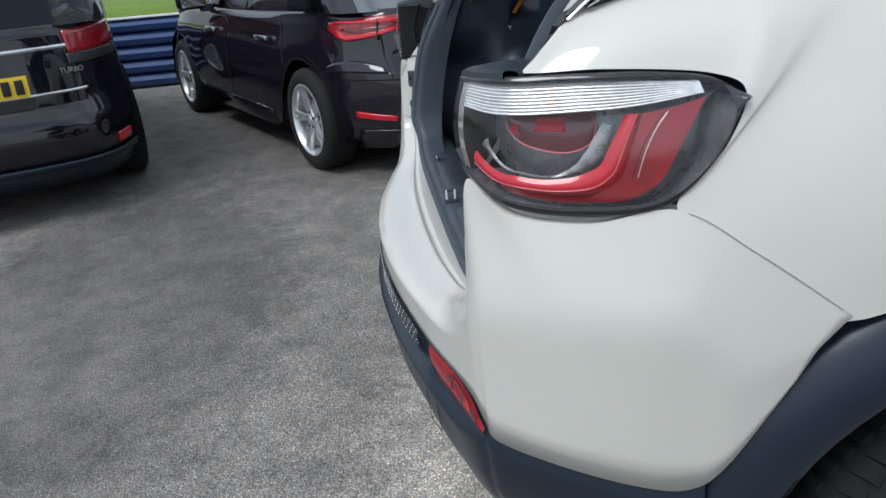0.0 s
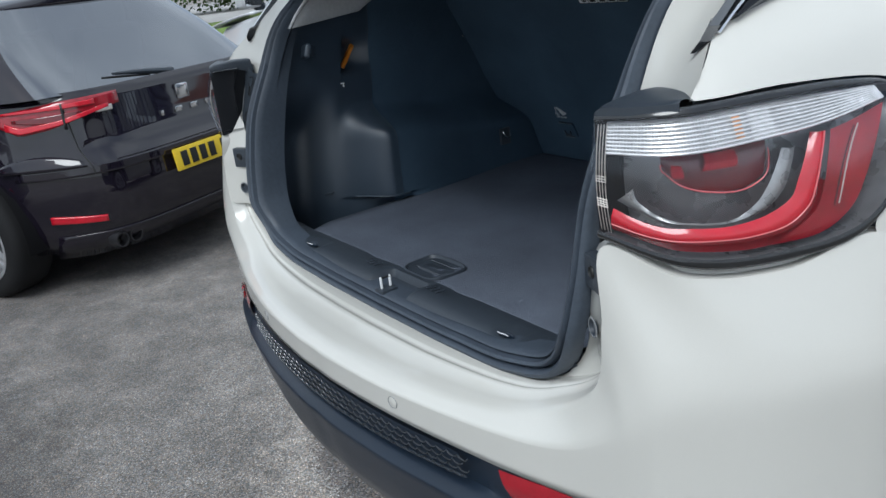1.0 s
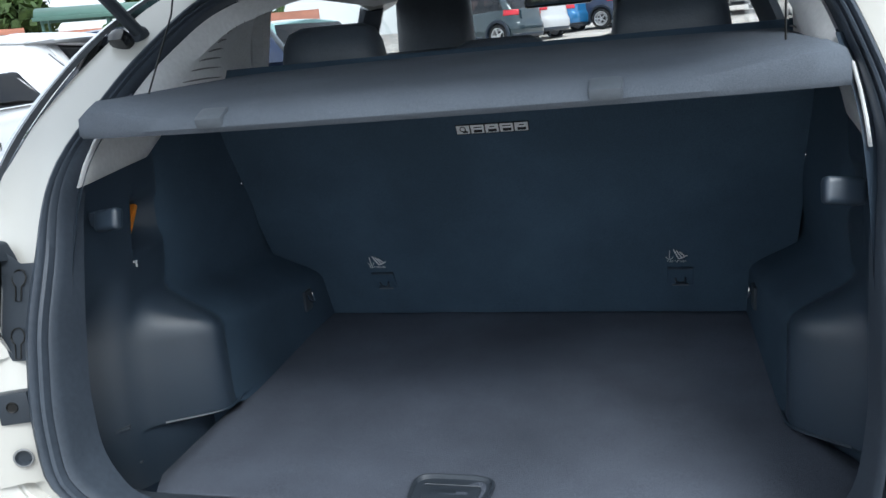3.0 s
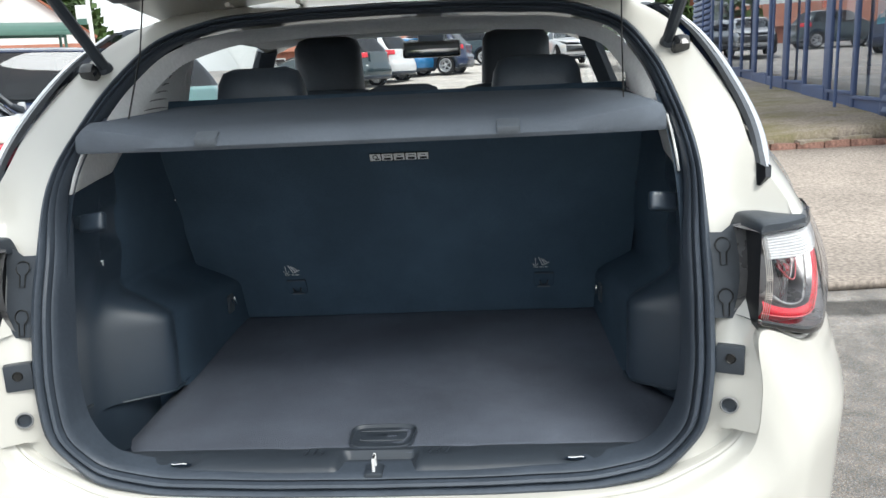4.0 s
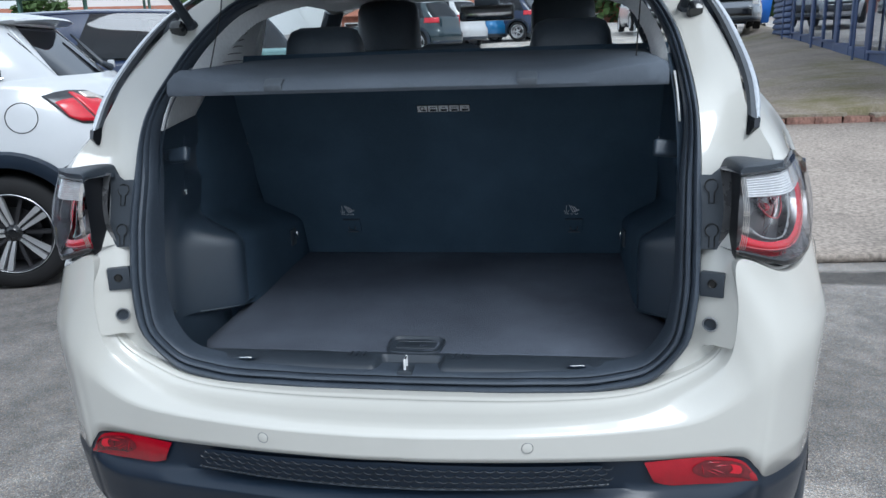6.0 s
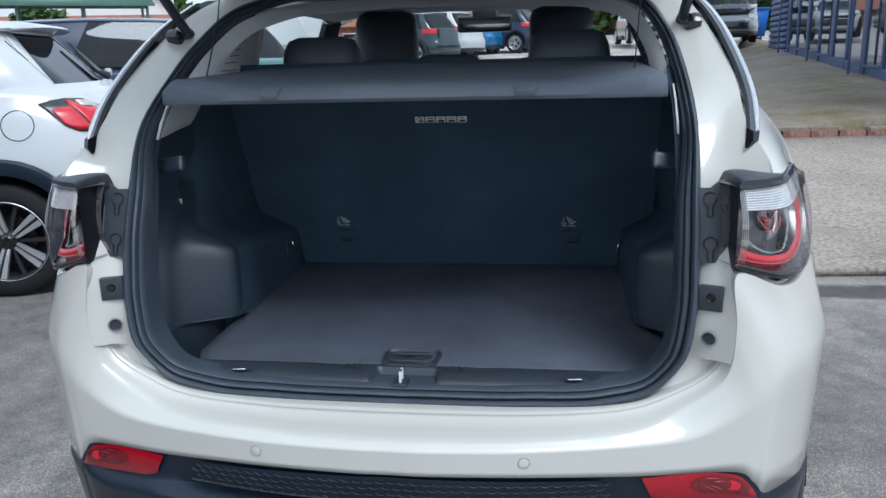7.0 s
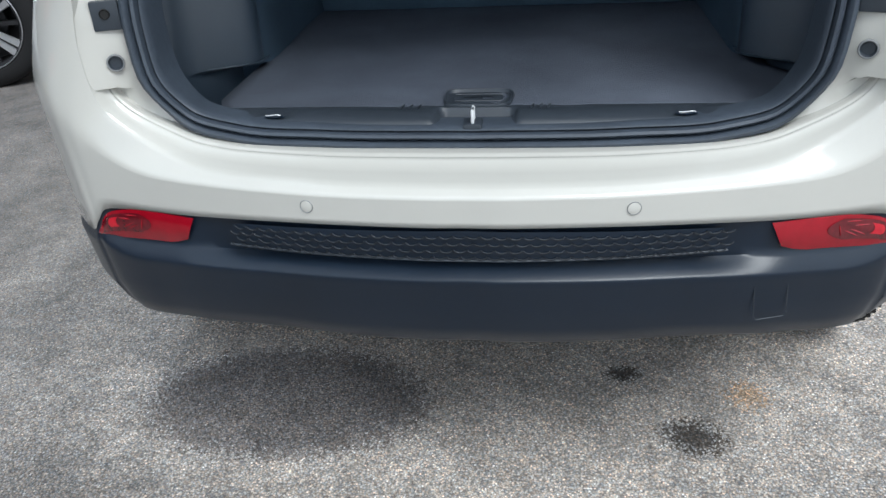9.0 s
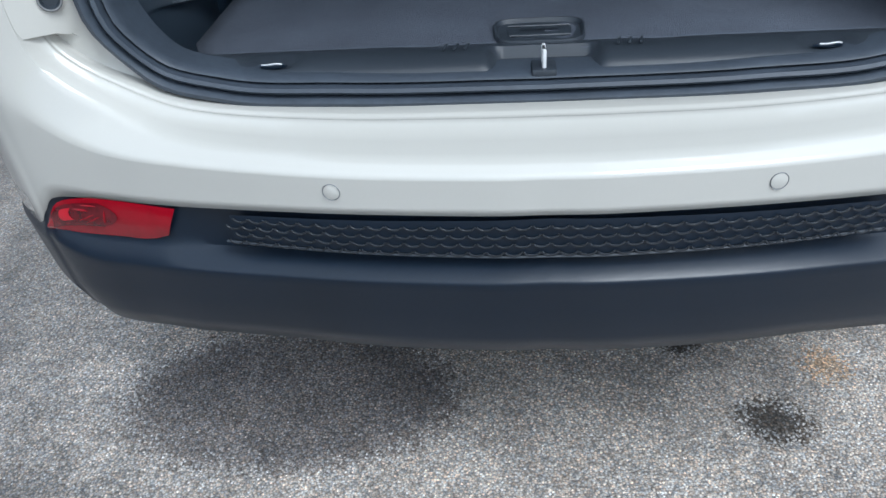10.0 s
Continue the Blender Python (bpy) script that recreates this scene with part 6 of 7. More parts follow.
# chrome-edged window garnish and rear side glass
# grey base colour paints the sky's sheen onto the gloss black garnish
SHEENGREY = surface("grey_sheen_tone", (.11, .118, .13), .22, .3, .1, 8)
for sd in (-1, 1):
    path = curve_pts([(.660, .130, 1.258), (.668, .20, 1.318), (.652, .32, 1.415), (.625, .44, 1.495), (.59, .54, 1.55)], 24)
    bm = B()
    rws = []
    for i, p in enumerate(path):
        w = .0095 + .0045 * sstep(i / 23, 0, .3)
        rws.append([(sd * (p[0] + dx * w), p[1] + dy * w, p[2] + dz * w) for dx, dy, dz in ((.5, -.3, -.3), (-.5, -.35, .2), (-1.0, .5, .25), (-.3, 1.0, .2), (.55, .3, -.2))])
    g = part("window_garnish", grid(bm, rws, wrap=True), SHEENGREY, suv, "gloss black garnish beside the rear window")
    part("garnish_tip", grid(B(), [[(sd * x, y, z) for x, y, z in r] for r in (((.651, .140, 1.268), (.660, .122, 1.262), (.672, .128, 1.262), (.664, .150, 1.270)), ((.648, .128, 1.248), (.657, .110, 1.246), (.668, .116, 1.246), (.661, .138, 1.252)), ((.644, .112, 1.234), (.647, .107, 1.233), (.650, .110, 1.233), (.648, .116, 1.235)))], wrap=True), GLOSSB, g, "pointed black end of the garnish")
    part("chrome_strip", tube(B(), [(sd * (p[0] + .008), p[1] - .002, p[2] - .004) for p in path], [.0045] * 2 + [.006] * 22, 8, .6), CHROME, g)
    belt = curve_pts([(.662, .15, 1.262), (.69, .24, 1.288), (.715, .36, 1.302), (.733, .55, 1.314), (.75, .9, 1.317), (.75, 1.3, 1.302), (.75, 2.0, 1.22), (.74, 2.75, 1.12)], 40)
    rail = curve_pts([(.662, .16, 1.275), (.66, .28, 1.37), (.63, .43, 1.48), (.61, .56, 1.545), (.60, .9, 1.575), (.595, 1.3, 1.58), (.59, 1.75, 1.56), (.66, 2.5, 1.25)], 40)
    bm = grid(B(), [[(sd * (a[0] + (b[0] - a[0]) * k / 5 + .015 * math.sin(math.pi * k / 5)), a[1] + (b[1] - a[1]) * k / 5, a[2] + (b[2] - a[2]) * k / 5) for k in range(6)] for a, b in zip(belt[:14], rail[:14])])
    part("quarter_glass", bm, TINTED, suv, "dark tinted quarter glass")
    bm = grid(B(), [[(sd * (a[0] + (b[0] - a[0]) * k / 5 + .015 * math.sin(math.pi * k / 5)), a[1] + (b[1] - a[1]) * k / 5, a[2] + (b[2] - a[2]) * k / 5) for k in range(6)] for a, b in zip(belt[14:], rail[14:])])
    part("door_glass", bm, PANE, suv, "clear door windows").visible_shadow = False
    for yy in (1.02, 1.98):
        i = int(np.argmin(abs(belt[:, 1] - yy)))
        part("pillar", tube(B(), [belt[i] * (sd, 1, 1), (belt[i] + rail[i]) / 2 * (sd, 1, 1), rail[i] * (sd, 1, 1)], .045, 8, .5), BLACKP, suv)
    # doors and front wing
    rws = []
    for y in np.linspace(1.27, 4.2, 30):
        w = float(np.interp(y, [1.2, 3.4, 3.9, 4.1, 4.2], [.905, .90, .84, .72, .50]))
        top = float(np.interp(y, [1.2, 2.0, 2.75, 3.2, 4.2], [1.30, 1.22, 1.12, 1.05, .85]))
        d = abs(y - HUB_Y - 2.636)
        zl = max(.33, .385 + math.sqrt(max(0, .41**2 - d * d))) if d < .41 else .33
        rws.append([(sd * w * float(np.interp(f, [0, .3, .6, .9, 1], [.96, 1.0, .98, .87, .83])), y, zl + (top - zl) * f) for f in (0, .15, .3, .45, .6, .75, .9, 1)])
    part("door_side", grid(B(), rws), WHITE, suv, "white doors and front wing", thick=.01)

# roof, bonnet, windscreen and nose
rws = []
for y, z in curve_pts([(.70, 1.628), (.9, 1.652), (1.3, 1.662), (1.7, 1.645), (1.85, 1.62)], 14):
    rws.append([(.60 * j / 8, y, z - .075 * (j / 8) ** 4) for j in range(-8, 9)])
part("roof", grid(B(), rws), WHITE, suv, "white roof panel", thick=.02)
part("bonnet", grid(B(), [[(w * j / 6, y, z + .04 * (1 - (j / 6) ** 2)) for j in range(-6, 7)] for y, z, w in ((2.75, 1.11, .73), (3.2, 1.05, .74), (3.7, .97, .71), (4.0, .90, .62), (4.2, .80, .46))]), WHITE, suv, thick=.01)
part("nose", grid(B(), [[(.46 * j / 6 * (1 + (0 if z > .6 else .1)), 4.2 + .06 * (1 - (j / 6) ** 2), z) for j in range(-6, 7)] for z in (.33, .5, .65, .80)]), CLAD, suv, thick=.01)
part("windscreen", grid(B(), [[(w * j / 6, y - .12 * (j / 6) ** 2, z) for j in range(-6, 7)] for y, z, w in ((2.80, 1.12, .70), (2.3, 1.37, .64), (1.86, 1.61, .58))]), PANE, suv, "clear windscreen").visible_shadow = False
part("floor_pan", box(B(), (0, 2.2, .42), (1.5, 3.6, .06), .01), BLACKP, suv)
part("floor_pan", box(B(), (0, .42, .52), (1.18, .9, .04), .01), BLACKP, suv)
part("dashboard", box(B(), (0, 2.55, 1.03), (1.36, .42, .22), .06), BLACKP, suv, "black dashboard")
part("steering_wheel", lathe(B(), [(.17 + .014 * math.cos(a), .014 * math.sin(a)) for a in [2 * math.pi * k / 10 for k in range(11)]], 32, pose(.36, 2.22, 1.08, 65)), BLACKP, suv)

# boot interior
ZINC = surface("bright_zinc", (.78, .79, .80), .35, .25, .05, 40)
FLOOR_Z = .787


def wall_x(y, z, wide=0.0):
    """Half width of the boot's side trim: a recess behind the pillar, a swell over the wheel, and a box inside it."""
    upper = .562
    swell = .648 - .066 * sstep(y, .165, .265)
    x = upper + (swell - upper) * (1 - sstep(z, .97, 1.13))
    s2 = sstep(y, .248, .362)
    x -= (.116 - wide) * s2 * (1 - sstep(z + .12 * max(0, y - .36), .962, 1.042))
    # undercut below the box
    x += .055 * s2 * (1 - sstep(z, .799, .806)) * (1 - sstep(y, .37, .43))
    # pocket of the slim side light
    x += .036 * sstep(y, .266, .274) * (1 - sstep(y, .30, .42)) * sstep(z, 1.115, 1.145) * (1 - sstep(z, 1.185, 1.215))
    rim = 1 - sstep(y, .035, .075)
    return x * (1 - rim) + .524 * rim


for sd in (-1, 1):
    zs = np.r_[np.linspace(.685, .79, 5), np.linspace(.798, .808, 5), np.linspace(.82, 1.38, 42)]
    wide = .018 if sd > 0 else 0
    ys = np.r_[np.linspace(.04, .19, 10), np.linspace(.197, .30, 22), np.linspace(.305, .36, 12), np.linspace(.38, .92, 14)]
    rws = [[(sd * wall_x(y, z, wide), y + max(0, flange_y(z) - .0) * (1 - sstep(y, .04, .5)), z) for z in zs] for y in ys]
    wl = part("side_trim", grid(B(), rws[:45]), TRIM, suv, "black moulded boot side trim with a wheel arch bulge", smooth=60)
    # the deep part takes the lighter copy, brightness put into its colour
    part("deep_side_trim", grid(B(), rws[44:]), TRIM_LIFTED, suv, "matt inner boot side trim, coloured lighter against the shade", smooth=60)
    edge = [(wall_x(y, .815, wide) - .001, y) for y in np.linspace(.285, .40, 24)]
    part("trim_ledge", tube(B(), [(sd * x, y, .8075 - .004 * k / 23) for k, (x, y) in enumerate(edge)], .0035, 6, .6), TRIM, wl)
    for xx, yy, zz in ((.602, .232, .820), (.600, .245, .748)):
        part("trim_clip", box(B(), (sd * xx, yy, zz), (.030, .012, .006), .002, pose(0, 0, 0, 0, sd * 12, sd * -25)), LEATHER, wl)
    # bag hook and lashing eye
    hk = part("release_handle", box(B(), (sd * .512, .192, 1.199), (.052, .018, .034), .0085, pose(0, 0, 0, -20, sd * 8, sd * 14), 5), TRIM, suv, "black seat release handle")
    part("handle_rim", box(B(), (sd * .528, .205, 1.198), (.050, .016, .024), .006), TRIM, hk)
    xe = wall_x(.735, .881, wide)
    le = part("lashing_eye", box(B(), (sd * (xe - .002), .735, .881), (.008, .036, .046), .003, None, 3), LEATHER, suv, "steel lashing ring in a black socket")
    part("lashing_ring", tube(B(), [(sd * (xe - .010 - .006 * math.sin(math.pi * k / 14)), .735 + .011 * math.cos(math.pi * k / 14), .884 - .017 * math.sin(math.pi * k / 14) ** .6 + .012) for k in range(15)], .0021, 6), CHROME, le)
    part("trim_stud", lathe(B(), [(0, .003), (.005, .002), (.006, 0)], 12, pose(sd * (wall_x(.70, 1.161, wide) - .001), .70, 1.161, 0, -90 * sd, 0)), CHROME, suv)
    # floor loop in a cup
    cup = part("loop_cup", lathe(B(), [(0, -.002), (.012, -.0015), (.016, .0004), (.018, .0)], 24, pose(sd * .340, .043, .7925) @ Matrix.Diagonal((1.0, .40, 1, 1))), CLAD, suv, "recessed cup with a chrome load loop")
    part("load_loop", tube(B(), curve_pts([(sd * .340 - .013, .036, .7975), (sd * .340 - .010, .035, .7975), (sd * .340 + .010, .035, .7985), (sd * .340 + .013, .036, .7975)], 10), .0010, 6), ZINC, cup)
part("warning_lens", box(B(), (-.586, .338, 1.163), (.012, .010, .066), .003, pose(0, 0, 0, -36, 0, 0)), ORANGE, suv, "slim orange side light lens")
part("trim_plug", box(B(), (-.562, .301, 1.102), (.003, .011, .003), .001), PRINT, suv)
part("trim_plug", box(B(), (-.562, .303, 1.097), (.003, .003, .010), .001), PRINT, suv)

# carpet floor with a slight sag, then the sill trim
rws = []
for y in np.linspace(.085, .895, 24):
    rws.append([((.445 + .034 * sstep(y, .085, .15) + .010 * sstep(y, .15, .8) + (.052 + .045 * (1 - sstep(y, .26, .34))) * (j > 0) * sstep(y, .085, .13)) * j / 16, y + .006 * noise.noise(Vector((j * .7, 3, 0))) * (y < .09), FLOOR_Z + .012 * sstep(y, .3, .85) + .002 * noise.noise(Vector((j * .3, y * 6, 0)))) for j in range(-16, 17)])
part("boot_floor", grid(B(), rws), CARPET, suv, "black carpeted boot floor", thick=.02)
part("boot_well", box(B(), (0, .40, .690), (1.30, .72, .02), .004), CLAD, suv, "black tray under the boot floor")
rws = []
for x in np.linspace(-.518, .518, 131):
    e = sstep(abs(x), .44, .53)
    well = (1 - sstep(abs(x - .002), .056, .072)) * .017
    cups = (1 - sstep(abs(abs(x) - .340), .018, .034)) * .006
    wav = .004 * sstep(abs(abs(x) - .15), .0, .05)
    rws.append([(x, y, z + e * .05 * ez) for y, z, ez in ((.03, .752, 1), (.020, .772, 1), (.024, .784 - well * .5, 1), (.033, .7905 - well, .9), (.046, .7945 - well - cups, .8), (.060, .7955 - well - cups, .6), (.074 + wav, .7945 - well, .4), (.082 + wav, .793 - well * .1, .2), (.096 + wav, .7905, .1), (.104 + wav, .775, 0))])
part("sill_trim", grid(B(), rws), BLACKP, suv, "black moulded load sill trim", smooth=50)
for k in (-1, 1):
    for q in range(3):
        part("sill_rib", box(B(), (k * (.095 + .014 * q), .068, .800), (.0035, .018, .003), .001, pose(0, 0, 0, 0, 0, -12)), BLACKP, suv)
st = part("striker", box(B(), (0, .027, .783), (.030, .036, .010), .003), BLACKP, suv, "lock striker with two bright steel posts")
for yy in (.017, .037):
    part("striker_post", tube(B(), [(0, yy, .780), (0, yy, .8085), (0, yy, .811)], [.0028, .0028, .0016], 10), ZINC, st)
part("striker_bridge", tube(B(), [(0, .017, .808), (0, .037, .808)], .0018, 8), DARKALLOY, st)


def oval(w, h, y0, k, z, taper=.12):
    """Rounded trapezium outline of the floor handle, wider towards the seat."""
    res = []
    for i in range(40):
        a = 2 * math.pi * i / 40
        c, s_ = math.cos(a), math.sin(a)
        x, y = math.copysign(abs(c) ** .42, c) * w / 2 * k, math.copysign(abs(s_) ** .5, s_) * h / 2 * (1 - (1 - k) * w / h)
        res.append((x * (1 + taper * y / h), y0 + y, z))
    return res


hd = part("floor_handle", grid(B(), [oval(.122, .094, .142, k, z) for k, z in ((1.0, .784), (1.0, .7915), (.985, .7935), (.95, .7935), (.93, .7915), (.90, .788), (.5, .787), (.3, .787))], wrap=True), BLACKP, suv, "recessed black floor handle with a rounded rim")
part("handle_bar", grid(B(), [oval(.086, .044, .146, k, z) for k, z in ((1.0, .786), (1.0, .7885), (.96, .7895), (.7, .7895), (.62, .7895))], wrap=True), BLACKP, hd)
# pale tubes draw the thin highlights along the handle's edges
for yy, ww in ((.126, .040), (.164, .042)):
    part("handle_highlight", tube(B(), [(-ww, yy, .7900), (ww, yy, .7900)], .0009, 5), SHEENGREY, hd)

# rear seat back, its straps and marks
def seat_back_y(z):
    return float(np.interp(z, [.78, .94, 1.25, 1.36], [.885, .822, .655, .615]))


rws = []
for x in np.linspace(-.57, .57, 47):
    gap = .012 * math.exp(-((x - .155) / .006) ** 2)
    rws.append([(x, seat_back_y(z) + gap, z) for z in (.77, .79, .85, .94, 1.05, 1.15, 1.25, 1.32, 1.36)] + [(x, .66, 1.40), (x, .76, 1.38), (x, .90, .80)])
part("rear_seat_back", grid(B(), rws), SEATCLOTH, suv, "black felt-backed folding rear seat", smooth=60)


def mark_text(body, x, z, size):
    fc = bpy.data.curves.new("tether_mark", "FONT")
    fc.body, fc.size, fc.align_x = body, size, "CENTER"
    fc.materials.append(PRINT)
    fc.extrude = .0003
    ob = new("tether_mark", fc)
    ob.parent = suv
    ob.matrix_basis = pose(x, seat_back_y(z) - .004, z, 118, 0, 0)


for x in (-.32, .34):
    mark_text("TOP TETHER", x, .928, .0068)
    zc = .945
    P = lambda dx, dz: (x + dx, seat_back_y(zc + dz) - .003, zc + dz)
    bm = B()
    tube(bm, [P(-.014, .012), P(-.014, -.008)], .0009, 4)
    tube(bm, [P(-.021, -.004), P(-.018, -.009), P(-.014, -.0105), P(-.010, -.009), P(-.007, -.004)], .0009, 4)
    for q in range(3):
        tube(bm, [P(-.006 + .006 * q, .014 - .003 * q), P(.004 + .006 * q, -.009 + .003 * q), P(.012 + .005 * q, -.008 + .003 * q)], .0015, 4)
    part("tether_symbol", bm, PRINT, suv)
    th = part("tether_anchor", box(B(), (x + .008, seat_back_y(.893) - .002, .893), (.052, .006, .046), .0025, pose(0, 0, 0, 28)), SEATCLOTH, suv, "tether anchor under a felt flap")
    part("anchor_flap", box(B(), (x + .008, seat_back_y(.911) - .006, .911), (.050, .003, .010), .001, pose(0, 0, 0, 28)), TRIM, th)
    part("anchor_loop", tube(B(), [(x + dx, seat_back_y(zz) - .010, zz) for dx, zz in ((-.002, .890), (-.001, .880), (.008, .877), (.017, .880), (.018, .890))], .0022, 6), TRIM, th)
    part("anchor_bar", box(B(), (x + .008, seat_back_y(.873) - .006, .872), (.034, .003, .004), .001, pose(0, 0, 0, 28)), SHELF, th)
part("warning_label", box(B(), (.0035, seat_back_y(1.25) - .002, 1.250), (.140, .003, .021), .001, pose(0, 0, 0, 28)), INK, suv, "strip of five small pictogram panels")
lbl = bpy.data.objects["warning_label"]
for k in range(5):
    x = -.0525 + .028 * k
    pn = part("label_panel", box(B(), (x, seat_back_y(1.25) - .0045, 1.250), (.0255, .002, .0185), .001, pose(0, 0, 0, 28)), PRINT, lbl)
    if k:
        part("label_mark", box(B(), (x + .001, seat_back_y(1.246) - .0065, 1.246), (.016, .001, .0055), .0, pose(0, 0, 0, 28)), INK, lbl)
        part("label_mark", box(B(), (x + .001, seat_back_y(1.253) - .0065, 1.2535), (.016 if k % 2 else .009, .001, .0018), .0, pose(0, 0, 0, 28)), INK, lbl)
    else:
        part("label_mark", lathe(B(), [(.0042, 0), (.0052, .0006), (.0062, 0)], 16, pose(x, seat_back_y(1.251) - .0065, 1.251, 118)), INK, lbl)
        part("label_mark", box(B(), (x + .004, seat_back_y(1.245) - .0065, 1.2455), (.010, .001, .004), .0, pose(0, 0, 0, 28)), INK, lbl)

# parcel shelf
def shelf_rear(x):
    return .165 - .105 * (1 - (abs(x) / .51) ** 2.2), 1.335 + .006 * (1 - (x / .51) ** 2)


rws = []
for x in np.linspace(-.51, .51, 45):
    y0, z0 = shelf_rear(x)
    e = sstep(abs(x), .28, .49) * (1 - .6 * sstep(abs(x), .495, .515))
    rws.append([(x, y0 + dy, z0 + dz + .022 * e * (dz > 0)) for dy, dz in ((.03, -.010), (.006, -.010), (.0, -.003), (.004, .008), (.03, .020))] + [(x, y0 + (.66 - y0) * f, z0 + .02 + .032 * f + .020 * e * (1 - f)) for f in (.15, .3, .5, .7, .9, 1.0)] + [(x, .66, z0 + .03)])
part("parcel_shelf", grid(B(), rws), SHELF, suv, "dark grey fabric parcel shelf", thick=.004, smooth=50)
CLIPGREY = surface("grey_shelf_clip", (.13, .15, .175), .6)
for x in (-.247, .243):
    y0, z0 = shelf_rear(x)
    part("shelf_clip", box(B(), (x, y0 + .008, z0 + .008), (.038, .030, .016), .005, pose(0, 0, 0, 25)), CLIPGREY, suv)
for sd in (-1, 1):
    part("shelf_cord", tube(B(), [(sd * .455, .26, 1.368), (sd * .475, .40, 1.50), (sd * .49, .50, 1.66)], .0016, 5), INK, suv)

# pale pillar trim and headliner behind the seal
VENTGREY = surface("grey_vent", (.20, .205, .21), .8)
up = [i for i, (x, z) in enumerate(OPEN) if z > 1.345]
i0 = up[0]
a, b = opening(.029, .024, i0), opening(.056, .085, i0)
rows = []
for p, q in zip(a, b):
    f = sstep(p.z, 1.3, 1.5)
    k = Vector((p.x * (1.0 - .02 * (1 - f)), p.y + .36 * (1 - f) + .12 * f, p.z - .002))
    k2 = Vector((p.x * (1.0 + .22 * (1 - f)), .99 - .25 * f, p.z + .006))
    rows.append([p, p.lerp(q, .5) + Vector((0, 0, .004)), q, k, k2])
ht = part("headliner", grid(B(), rows, mirror=True), GREYTRIM, suv, "light grey pillar trim and headliner", smooth=50)
rws = [[(x * w, y, z - .025 * abs(x) ** 3) for x in np.linspace(-1, 1, 15)] for y, z, w in ((.60, 1.552, .50), (.9, 1.570, .56), (1.3, 1.585, .58), (1.75, 1.575, .57))]
part("ceiling_lining", grid(B(), rws), GREYTRIM, suv, "light grey roof lining")
for sd in (-1, 1):
    # foot of the pillar trim below the shelf
    rws = [[(sd * x, y + max(0, flange_y(z + dz) - flange_y(z)) * .9, z + dz) for x, y, z in ((.534, .165, 1.255), (.540, .205, 1.257), (.548, .28, 1.263), (.556, .372, 1.270), (.559, .43, 1.300))] for dz in (0, .03, .06, .09)]
    part("pillar_trim_foot", grid(B(), rws), GREYTRIM, suv, thick=.004)
    side_rows = [r for r in rows if 1.365 < r[0].z < 1.505]
    for r in side_rows[::max(1, len(side_rows) // 11)]:
        pts = [r[2].lerp(r[3], f) + Vector((-.006, 0, .002 * math.sin(math.pi * f))) for f in np.linspace(.08, .95, 8)]
        part("vent_slot", tube(B(), [(sd * p.x, p.y, p.z) for p in pts], [.0004, .0012, .0015, .0016, .0016, .0015, .0012, .0004], 6), VENTGREY, ht)
    part("side_trim_upper", grid(B(), [[(sd * .635, y, z) for z in (1.15, 1.32, 1.36)] for y in (.6, 1.05)]), GREYTRIM, suv, thick=.01)
    part("pillar_lining", tube(B(), [(sd * .680, 1.02, 1.30), (sd * .645, 1.02, 1.45), (sd * .60, .98, 1.56)], .035, 8), GREYTRIM, suv)

# seats and mirror
def headrest(x, y, z0, z1, w, name="headrest", lab=""):
    bm = B()
    rws = []
    for z, s_, d in ((z0, .96, .045), (z0 + .02, 1.0, .055), ((z0 + z1) / 2, 1.0, .06), (z1 - .035, .95, .055), (z1 - .01, .84, .04), (z1, .6, .02)):
        rws.append([(x + w / 2 * s_ * math.copysign(abs(math.cos(a)) ** .45, math.cos(a)), y + d * math.copysign(abs(math.sin(a)) ** .7, math.sin(a)), z) for a in [2 * math.pi * k / 28 for k in range(28)]])
    grid(bm, rws, wrap=True)
    bm.verts.ensure_lookup_table()
    bm.faces.new([v for v in bm.verts][-28:])
    return part(name, bm, LEATHER, suv, lab, smooth=60)


for sd in (-1, 1):
    headrest(sd * .333, .75, 1.33, 1.468, .215, lab="black leather rear headrest")
    headrest(sd * .318, 1.55, 1.20, 1.572, .235, "front_seat_back", "tall black leather front seat back")
    headrest(sd * .34, 1.50, .75, 1.40, .46, "front_seat_back", "black leather front seat")
headrest(.012, .75, 1.33, 1.414, .195, lab="low black centre headrest")
mr = part("rear_view_mirror", box(B(), (0.012, 1.93, 1.532), (.225, .03, .066), .014, None, 3), GLOSSB, suv, "interior mirror")
part("mirror_glass", box(B(), (0.012, 1.912, 1.532), (.206, .004, .052), .001), CHROME, mr)
part("mirror_stalk", box(B(), (0.012, 1.95, 1.580), (.10, .08, .045), .012), BLACKP, mr)

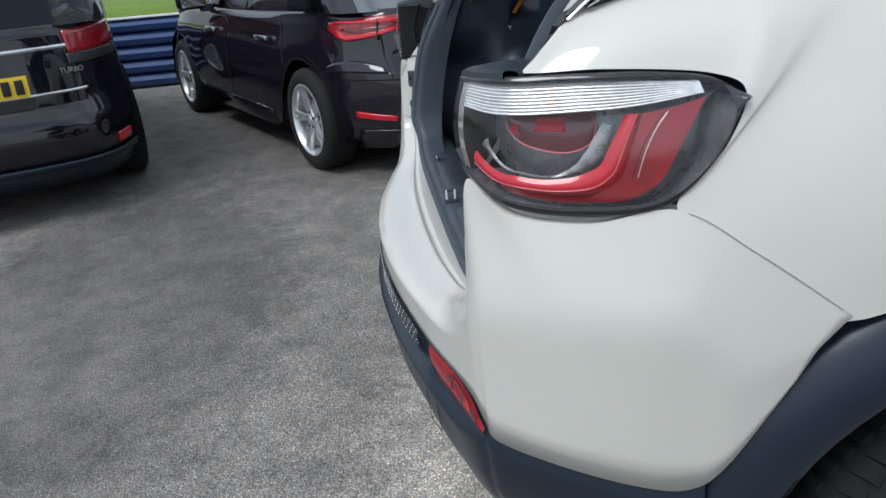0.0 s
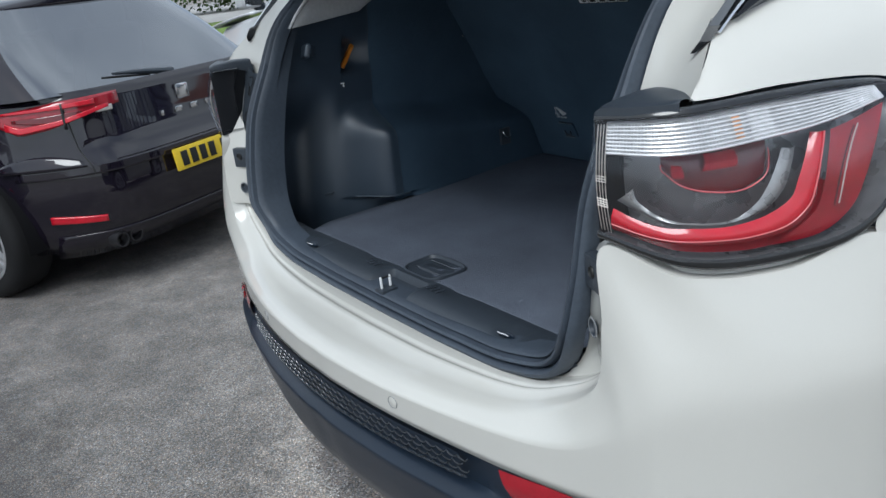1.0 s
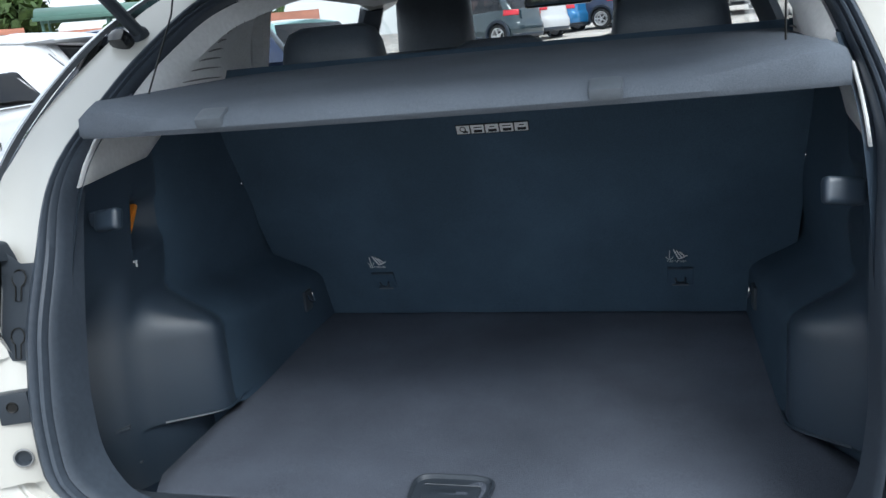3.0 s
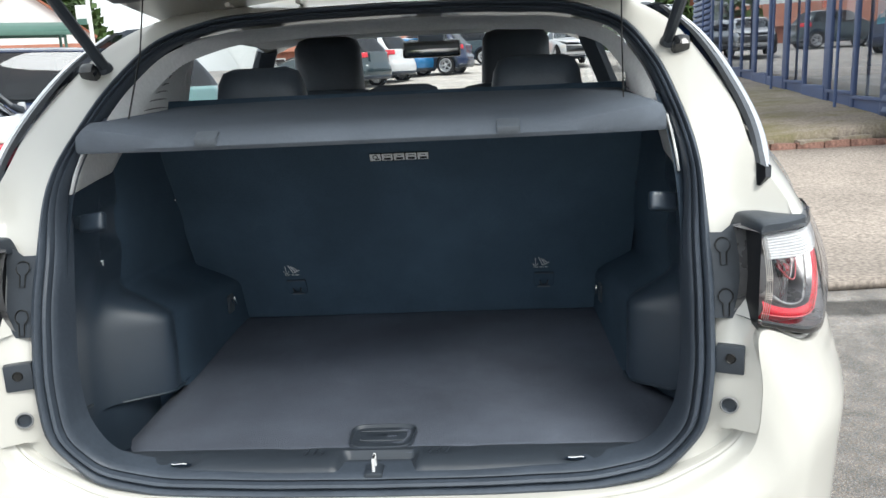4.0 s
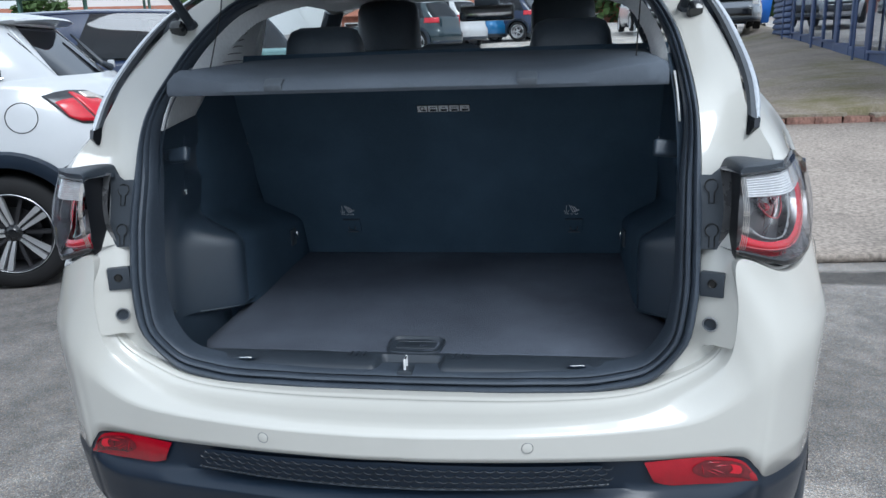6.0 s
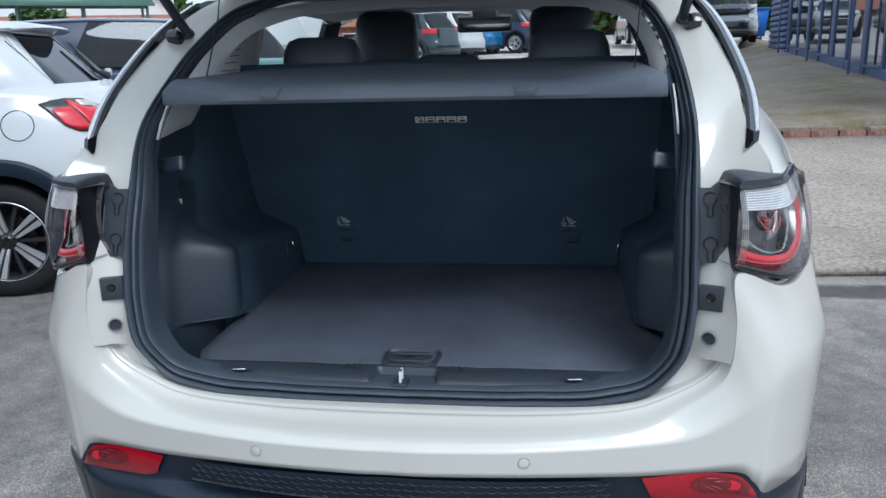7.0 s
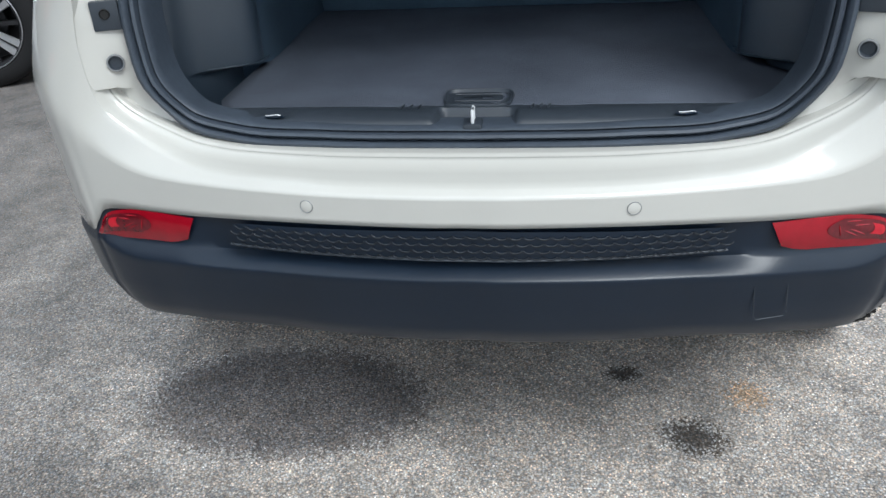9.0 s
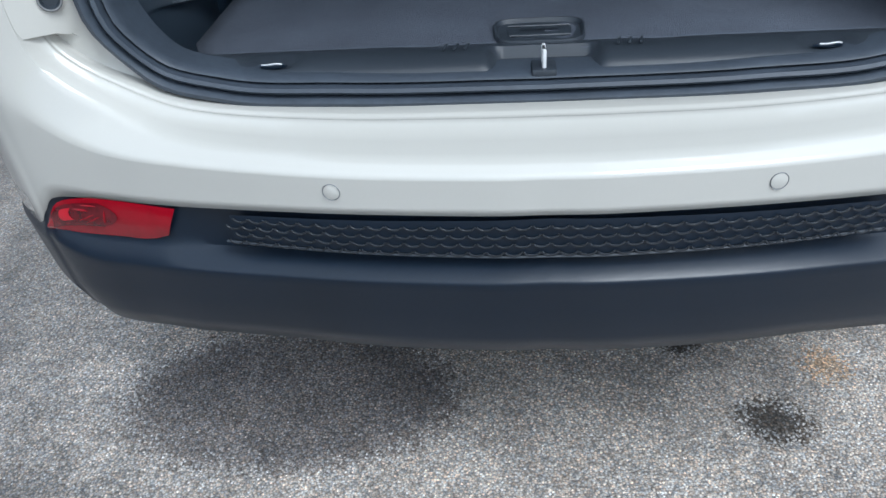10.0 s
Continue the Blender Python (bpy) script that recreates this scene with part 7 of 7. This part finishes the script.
# gas struts and the raised tailgate
for sd in (-1, 1):
    s0, s1 = Vector((sd * .572, .445, 1.478)), Vector((sd * .60, -.02, 1.86))
    sg = part("gas_strut", tube(B(), [s0, s0.lerp(s1, .5)], .0115, 10), BLACKP, suv, "black gas strut")
    part("strut_rod", tube(B(), [s0.lerp(s1, .5), s1], .006, 8), CHROME, sg)
    part("strut_joint", lathe(B(), [(0, .012), (.012, .012), (.016, 0), (.016, -.01)], 14, pose(sd * .575, .446, 1.475, 90)), BLACKP, sg)
    part("strut_mount", box(B(), (sd * .592, .435, 1.452), (.034, .03, .085), .013, pose(0, 0, 0, 48, 0, 0)), GLOSSB, suv)
tg = part("tailgate", grid(B(), [[(w * j / 8, y, z - .05 * (j / 8) ** 2) for j in range(-8, 9)] for y, z, w in ((.68, 1.655, .52), (.45, 1.70, .57), (.1, 1.80, .62), (-.2, 1.91, .68), (-.30, 1.98, .70), (-.36, 2.08, .70))]), WHITE, suv, "raised white tailgate", thick=.03)
part("tailgate_trim", grid(B(), [[(w * j / 8, y, z - .05 * (j / 8) ** 2) for j in range(-8, 9)] for y, z, w in ((.34, 1.680, .46), (.25, 1.700, .48), (.1, 1.745, .52), (-.2, 1.85, .58), (-.27, 1.92, .60))]), BLACKP, suv, "black tailgate inner trim", thick=.02)
for x in (-.36, -.20, .20, .36):
    part("tailgate_hinge", box(B(), (x, .66, 1.625), (.012, .07, .045), .003), WHITE, suv)

for sd in (-1, 1):
    part("corner_cover", grid(B(), [[(sd * (x0 + (x1 - x0) * k / 4), y, z - .05 * ((x0 + (x1 - x0) * k / 4) / .62) ** 2 - .006 * math.sin(math.pi * k / 4)) for k in range(5)] for y, z, x0, x1 in ((.50, 1.655, .44, .56), (.40, 1.676, .42, .57), (.25, 1.722, .46, .60), (.05, 1.785, .50, .62))]), BLACKP, suv, "black plastic corner cover", thick=.006)
    part("panel_hole", lathe(B(), [(0, 0), (.014, 0), (.017, .002)], 18, pose(sd * .36, .50, 1.640, 165, 0, 0)), INK, suv)
    part("panel_slot", box(B(), (sd * .24, .50, 1.648), (.05, .09, .012), .005, pose(0, 0, 0, -14)), BLACKP, suv)
part("wiring_loop", tube(B(), curve_pts([(-.46, .38, 1.655), (-.40, .46, 1.618), (-.32, .53, 1.612), (-.25, .58, 1.618), (-.21, .62, 1.63)], 20), .005, 6), INK, suv, "black wiring loop to the tailgate")
